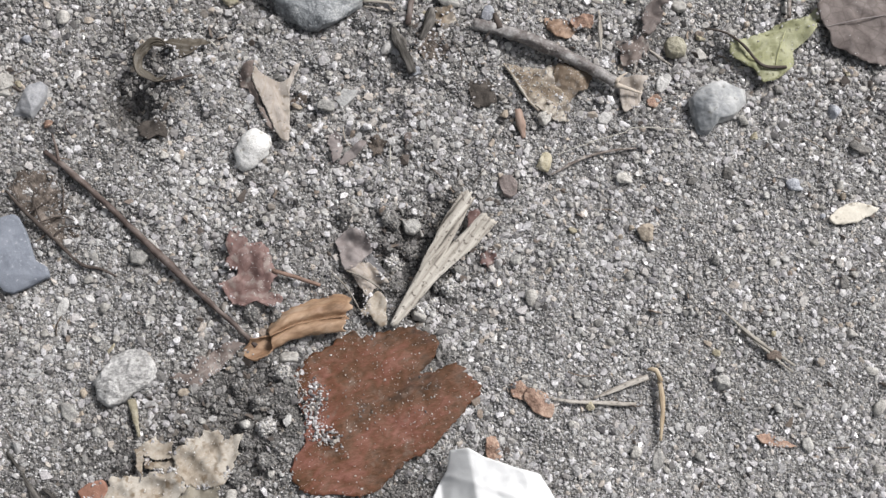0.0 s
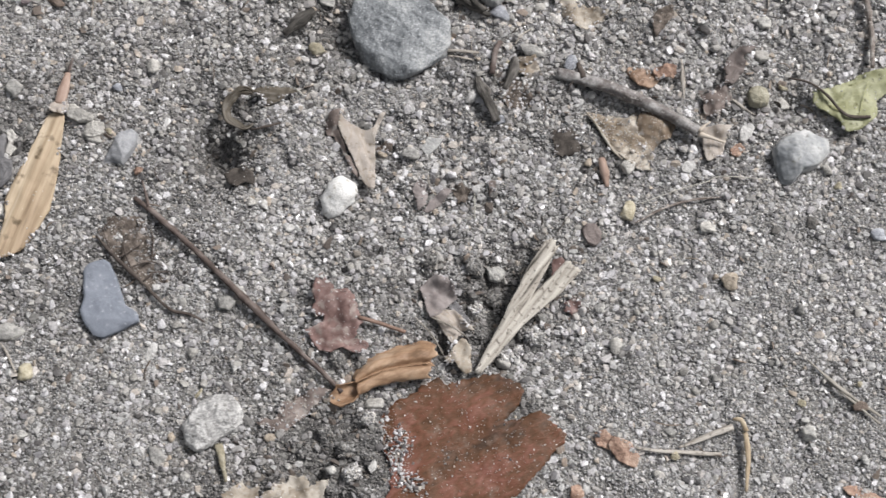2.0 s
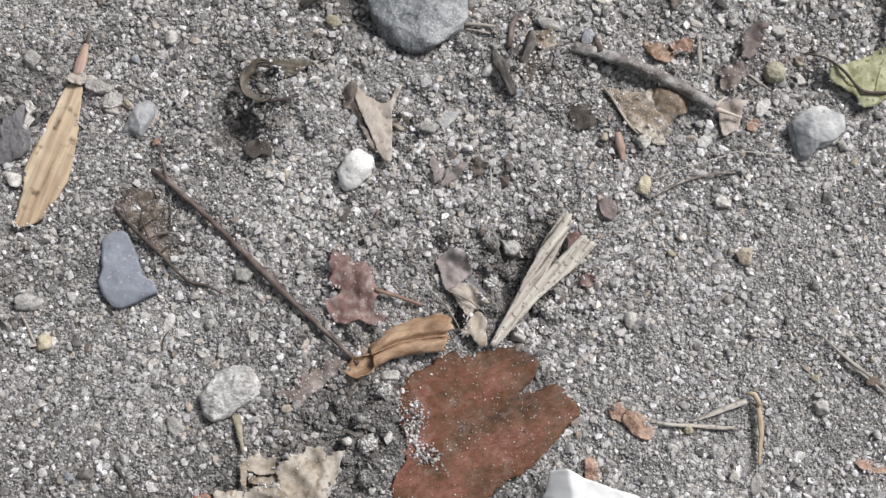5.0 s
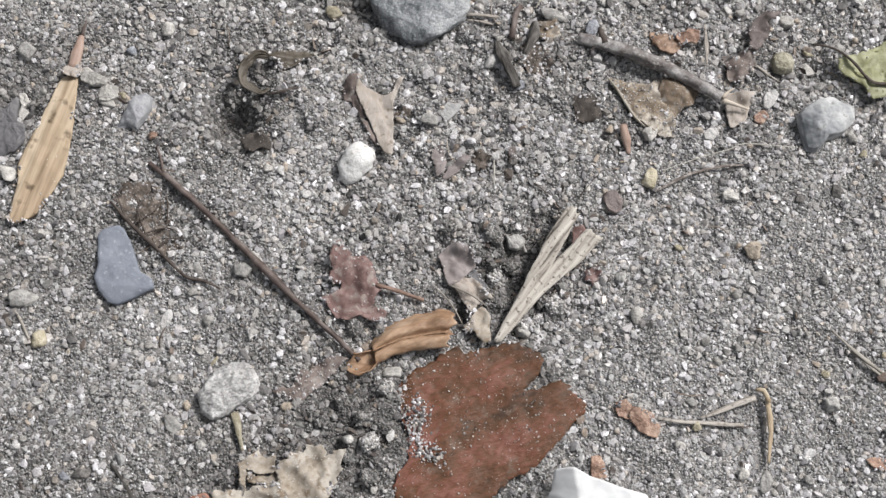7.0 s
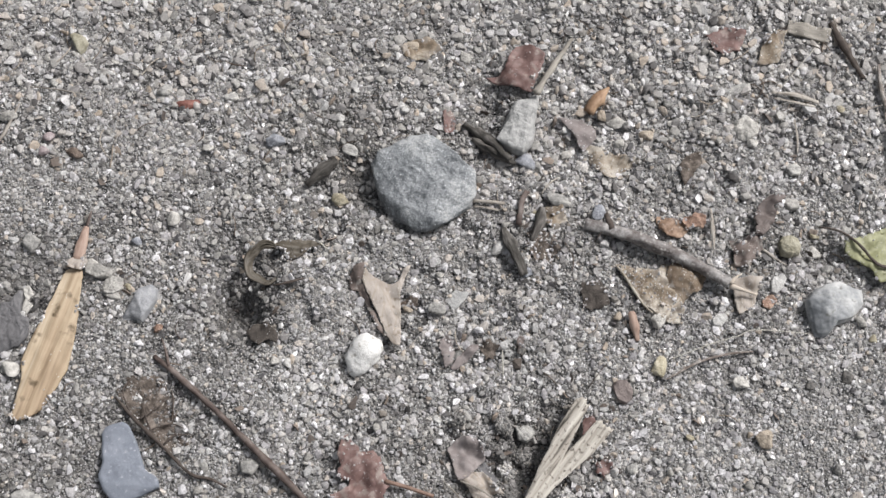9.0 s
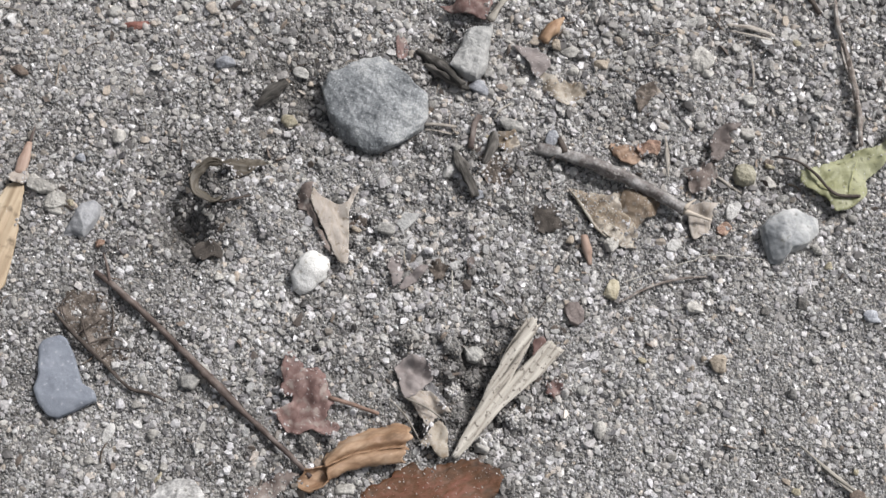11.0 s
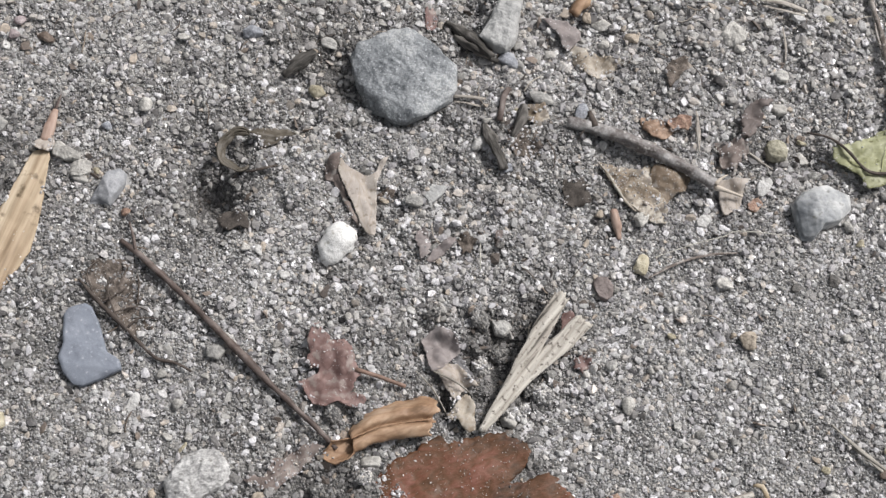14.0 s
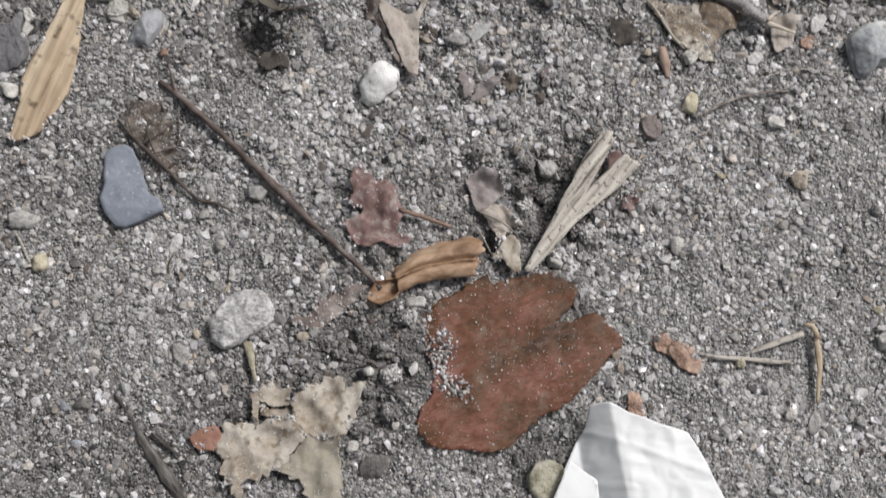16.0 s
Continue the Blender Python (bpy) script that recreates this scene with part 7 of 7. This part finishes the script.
pebble(-121.6, 89.6, 4.9, 3.2, 15, "pale", 0.66)
pebble(-110.6, 101.4, 3.6, 2.9, 21, "grey", 0.49)
pebble(49.0, 132.9, 3.2, 2.6, 1, "white", 0.74)
pebble(42.6, 124.7, 3.6, 2.9, 20, "grey", 0.67)
pebble(56.0, 128.0, 3.9, 3.6, 100, "pale", 0.56)
pebble(98.4, 136.2, 3.9, 2.9, -25, "pale", 0.67)
pebble(81.4, 125.1, 3.9, 3.2, 10, "grey", 0.50)
pebble(111.9, 106.2, 2.9, 2.6, 1, "pale", 0.50)
pebble(103.5, 96.4, 4.9, 3.9, -6, "grey", 0.60)
pebble(-127.8, 106.8, 3.2, 2.9, -15, "pale", 0.71)
pebble(47.3, 77.9, 5.1, 4.4, 81, "blue", 0.60)


# ---------------------------------------------------------------- loose sand and fine gravel
bmi = bmesh.new()
bmesh.ops.create_icosphere(bmi, subdivisions=1, radius=1)
ICO = (np.array([v.co[:] for v in bmi.verts]), np.array([[v.index for v in f.verts] for f in bmi.faces]))
bmi.free()
bmi = bmesh.new()
bmesh.ops.create_icosphere(bmi, subdivisions=2, radius=1)
ICO2 = (np.array([v.co[:] for v in bmi.verts]), np.array([[v.index for v in f.verts] for f in bmi.faces]))
bmi.free()
OCT = (np.array([(1, 0, 0), (-1, 0, 0), (0, 1, 0), (0, -1, 0), (0, 0, 1), (0, 0, -1.0)]),
       np.array([(0, 2, 4), (2, 1, 4), (1, 3, 4), (3, 0, 4), (2, 0, 5), (1, 2, 5), (3, 1, 5), (0, 3, 5)]))


def grains(name, centres, radii, form, mat, label, smooth, jag=0.22, squash=(0.6, 1.0), cuts=0, lie=0.0):
    """Loose grains as one mass. lie: how far (radians) grains that came to rest on their flat side still tilt; 0 tumbles them freely."""
    n = len(centres)
    base, tri = form
    k = len(base)
    q = rng.normal(size=(n, 4))
    if lie:
        yaw, side, lean = rng.uniform(0, math.pi, n), rng.uniform(0, 2 * math.pi, n), rng.normal(0, lie / 2, n)
        a, b, c, d = np.cos(lean), np.sin(lean) * np.cos(side), np.sin(lean) * np.sin(side), 0 * lean
        e, f = np.cos(yaw), np.sin(yaw)
        q = np.stack([a * e - d * f, b * e + c * f, c * e - b * f, d * e + a * f], 1)
    q /= np.linalg.norm(q, axis=1)[:, None]
    w, x, y, z = q.T
    R = np.stack([1 - 2 * (y * y + z * z), 2 * (x * y - z * w), 2 * (x * z + y * w), 2 * (x * y + z * w), 1 - 2 * (x * x + z * z), 2 * (y * z - x * w),
                  2 * (x * z - y * w), 2 * (y * z + x * w), 1 - 2 * (x * x + y * y)], 1).reshape(n, 3, 3)
    v = base[None] * (1 + rng.uniform(-jag, jag, (n, k, 1)))
    for k_cut in range(cuts):
        d = rng.normal(size=(n, 1, 3))
        if lie and k_cut == 0:
            d = np.array([0, 0, 1.0]) + rng.normal(0, 0.12, (n, 1, 3))
        elif lie:
            d[:, :, 2] *= 0.45
        d /= np.linalg.norm(d, axis=2)[:, :, None]
        h = (v * d).sum(-1, keepdims=True)
        v = v - np.maximum(0, h - rng.uniform(0.38, 0.8, (n, 1, 1))) * d
    v = v * np.stack([rng.uniform(0.9, 1.3, n), rng.uniform(0.75, 1.0, n), rng.uniform(*squash, n)], 1)[:, None]
    v = np.einsum("nij,nkj->nki", R, v) * radii[:, None, None] + centres[:, None]
    f = (tri[None] + (np.arange(n) * k)[:, None, None]).reshape(-1, 3)
    me = bpy.data.meshes.new(name)
    me.vertices.add(n * k)
    me.vertices.foreach_set("co", (v.reshape(-1) * MM).astype(np.float32))
    me.loops.add(f.size)
    me.loops.foreach_set("vertex_index", f.reshape(-1).astype(np.int32))
    me.polygons.add(len(f))
    me.polygons.foreach_set("loop_start", np.arange(0, f.size, 3, dtype=np.int32))
    me.polygons.foreach_set("use_smooth", np.full(len(f), smooth))
    me.materials.append(mat)
    me.update(calc_edges=True)
    return tagged(new(name, me), label, "sand", kind="stuff")


def scatter(step, lo=(-142, -96), hi=(174, 154), jitter=0.5):
    gx, gy = np.meshgrid(np.arange(lo[0], hi[0], step), np.arange(lo[1], hi[1], step))
    p = np.stack([gx.ravel(), gy.ravel()], 1)
    return p + rng.uniform(-jitter, jitter, p.shape) * step


def clear_of_cover(p):
    ok = np.ones(len(p), bool)
    for ring in LOW_COVER:
        near = (p >= ring.min(0)).all(1) & (p <= ring.max(0)).all(1) & ok
        c = ring.mean(0)
        idx = np.where(near)[0]
        ok[idx[inside(p[idx], c + (ring - c) * 0.97)]] = False
    return ok


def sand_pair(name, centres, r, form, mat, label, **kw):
    """Dry grains, and grains darkened for damp and for painted shade, as two loose masses."""
    darkened = rng.random(len(r)) < damp_shade(centres[:, 0], centres[:, 1])
    grains(name, centres[~darkened], r[~darkened], form, mat, label, False, **kw)
    grains("damp_" + name, centres[darkened], r[darkened], form, M_damp_shade, "damp and shade-darkened " + label, False, **kw)


p = scatter(1.45)
p = p[clear_of_cover(p)]
coarse = 0.5 + 0.5 * lattice(p[:, 0], p[:, 1], 22)
r = (np.exp(rng.normal(-0.27, 0.36, len(p))) * (0.82 + 0.32 * coarse)).clip(0.3, 1.6)
pz = np.c_[p, gz(p[:, 0], p[:, 1]) + rng.uniform(-0.4, 0.25, len(p)) * r]
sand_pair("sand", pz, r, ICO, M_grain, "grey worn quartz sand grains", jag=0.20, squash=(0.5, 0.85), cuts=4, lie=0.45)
p = scatter(0.8)
p = p[clear_of_cover(p)]
r = rng.uniform(0.2, 0.48, len(p))
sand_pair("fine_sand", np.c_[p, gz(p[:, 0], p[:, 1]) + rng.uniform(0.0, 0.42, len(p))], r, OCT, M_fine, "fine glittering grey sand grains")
p = scatter(2.25)
p = p[clear_of_cover(p)]
gravelly = 0.66 + 0.10 * np.clip((p[:, 0] - 30) / 40, 0, 1) + 0.38 * lattice(p[:, 0], p[:, 1], 24) + 0.0045 * (p[:, 1] - 20)
p = p[rng.random(len(p)) < gravelly]
r = (np.exp(rng.normal(-0.18, 0.28, len(p))) * (1 + 0.0006 * p[:, 1] + 0.0065 * (p[:, 1] - 58).clip(0))).clip(0.55, 2.5)
pz = np.c_[p, gz(p[:, 0], p[:, 1]) + 0.12 * r]
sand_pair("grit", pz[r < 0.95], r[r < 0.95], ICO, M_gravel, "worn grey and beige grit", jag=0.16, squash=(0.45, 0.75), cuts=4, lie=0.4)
grains("fine_gravel", pz[r >= 0.95], r[r >= 0.95], ICO2, M_gravel, "small mixed grey and beige gravel grains", False, jag=0.05, squash=(0.45, 0.75), cuts=9, lie=0.4)
# sand lying on leaves, thick along the buried edge of the russet leaf
p = scatter(0.75, (-4, -66), (54, -15))
p = p[inside(p, np.array(RUSSET))]
heap = lambda spots: sum(np.exp(-((p[:, 0] - a + 1.5 * lattice(p[:, 0], p[:, 1], 3)) ** 2 + (p[:, 1] - b) ** 2) / c ** 2) for a, b, c in spots)
bury = np.exp(-((p[:, 0] - 2 + 4 * lattice(p[:, 0], p[:, 1], 5) + 5 * lattice(p[:, 0] + 5, p[:, 1], 13)) / 5.0).clip(0) ** 1.3)
pale_heap, damp_heap = heap([(6.1, -37.9, 3.6), (7.5, -42.0, 3.0), (8.3, -34.2, 2.2), (13.7, -47.8, 3.4), (9.8, -46.2, 2.6), (22.8, -19.7, 1.6)]), heap([(20.6, -39.9, 3.0), (34.7, -28.2, 1.8), (37.5, -32.3, 2.0), (24.2, -27.4, 1.2), (37.2, -39.1, 2.4)])
keep = rng.random(len(p)) < 0.02 + 0.35 * bury + 0.06 * (lattice(p[:, 0], p[:, 1], 5) > 0.5) + 0.95 * pale_heap + 0.6 * damp_heap
p, pale_heap, damp_heap = p[keep], pale_heap[keep], damp_heap[keep]
r = np.exp(rng.normal(-1.75, 0.45, len(p)) + 1.25 * pale_heap.clip(0, 1) + 0.3 * damp_heap).clip(0.09, 0.9)
half = rng.random(len(p)) < 0.12 + 0.6 * damp_heap
pz = np.c_[p, russet_height(p[:, 0], p[:, 1]) + 0.2 * r]
clod_pts = np.array(CLOD_DULL)
wet_pts, wet_r = np.r_[pz[half], clod_pts], np.r_[r[half], np.exp(rng.normal(-1.0, 0.4, len(clod_pts))).clip(0.1, 0.7)]
grains("damp_leaf_sand", wet_pts, wet_r, ICO, M_damp_shade, "damp sand washed over a leaf edge and clods", False, jag=0.3, squash=(0.4, 0.8))
dust = np.array(DUST)
dr = np.exp(rng.normal(-2.2, 0.5, len(dust))).clip(0.06, 0.42)
grains("leaf_dust", dust + np.c_[0 * dr, 0 * dr, 0.2 * dr], dr, OCT, M_glint, "pale sand dust sprinkled over fallen leaves", False, jag=0.3)
onleaf = np.r_[pz[~half], np.array(EDGE)]
r = np.r_[r[~half] * 0.8, np.exp(rng.normal(-1.1, 0.45, len(EDGE)))].clip(0.08, 0.75)
grains("leaf_sand", onleaf + np.c_[0 * r, 0 * r, 0.2 * r], r, ICO, M_grain, "sand grains scattered over fallen leaves", False, jag=0.25, squash=(0.4, 0.8), cuts=2)
# dark organic crumbs mixed into the sand
p = scatter(4.0)
humus = 0.05 + 0.10 * (lattice(p[:, 0] + 7, p[:, 1], 20) > 0.25) + 0.5 * np.exp(-(((p[:, 0] + 8) / 16) ** 2 + ((p[:, 1] + 42) / 16) ** 2)) \
    + 0.5 * np.exp(-(((p[:, 0] - 25) / 15) ** 2 + ((p[:, 1] - 3) / 12) ** 2)) + 0.3 * np.exp(-(((p[:, 0] - 12) / 14) ** 2 + ((p[:, 1] - 98) / 12) ** 2))
p = p[(rng.random(len(p)) < humus) & clear_of_cover(p)]
r = np.exp(rng.normal(0.0, 0.4, len(p))).clip(0.4, 2.3)
grains("humus_crumbs", np.c_[p, gz(p[:, 0], p[:, 1]) + 0.35], r, ICO, M_crumb, "dark brown crumbs of humus and bark", False, jag=0.4, squash=(0.1, 0.35))
# short plant fibres and root threads lying in the litter
p = scatter(9.0)
many = 0.06 + 0.35 * (p[:, 1] > 84) + 0.4 * np.exp(-(((p[:, 0] - 30) / 14) ** 2 + ((p[:, 1] - 66) / 14) ** 2)) + 0.4 * np.exp(-(((p[:, 0] + 70) / 14) ** 2 + ((p[:, 1] - 8) / 12) ** 2))
p = p[(rng.random(len(p)) < many) & clear_of_cover(p)]
V, F = [], []
for x, y in p:
    a, length, r = rng.uniform(0, 2 * math.pi), rng.uniform(3, 9), rng.uniform(0.10, 0.22)
    bend = rng.uniform(-0.9, 0.9)
    for i in range(6):
        t = i / 5
        h = a + bend * t
        q = np.array([x + length * t * math.cos(h), y + length * t * math.sin(h)])
        z = gz1(*q) + 0.8 + 0.5 * math.sin(math.pi * t)
        for j in range(3):
            e = 2 * math.pi * j / 3
            V.append((q[0] - math.sin(h) * r * math.cos(e), q[1] + math.cos(h) * r * math.cos(e), z + r * math.sin(e)))
        if i:
            o = len(V) - 6
            F += [(o + j, o + (j + 1) % 3, o + 3 + (j + 1) % 3, o + 3 + j) for j in range(3)]
fibres = link_mesh("plant_fibres", (np.array(V) * MM).tolist(), F, M_thread)
tagged(fibres, "short brown and straw coloured plant fibres in sand", "plant fibre", kind="stuff")
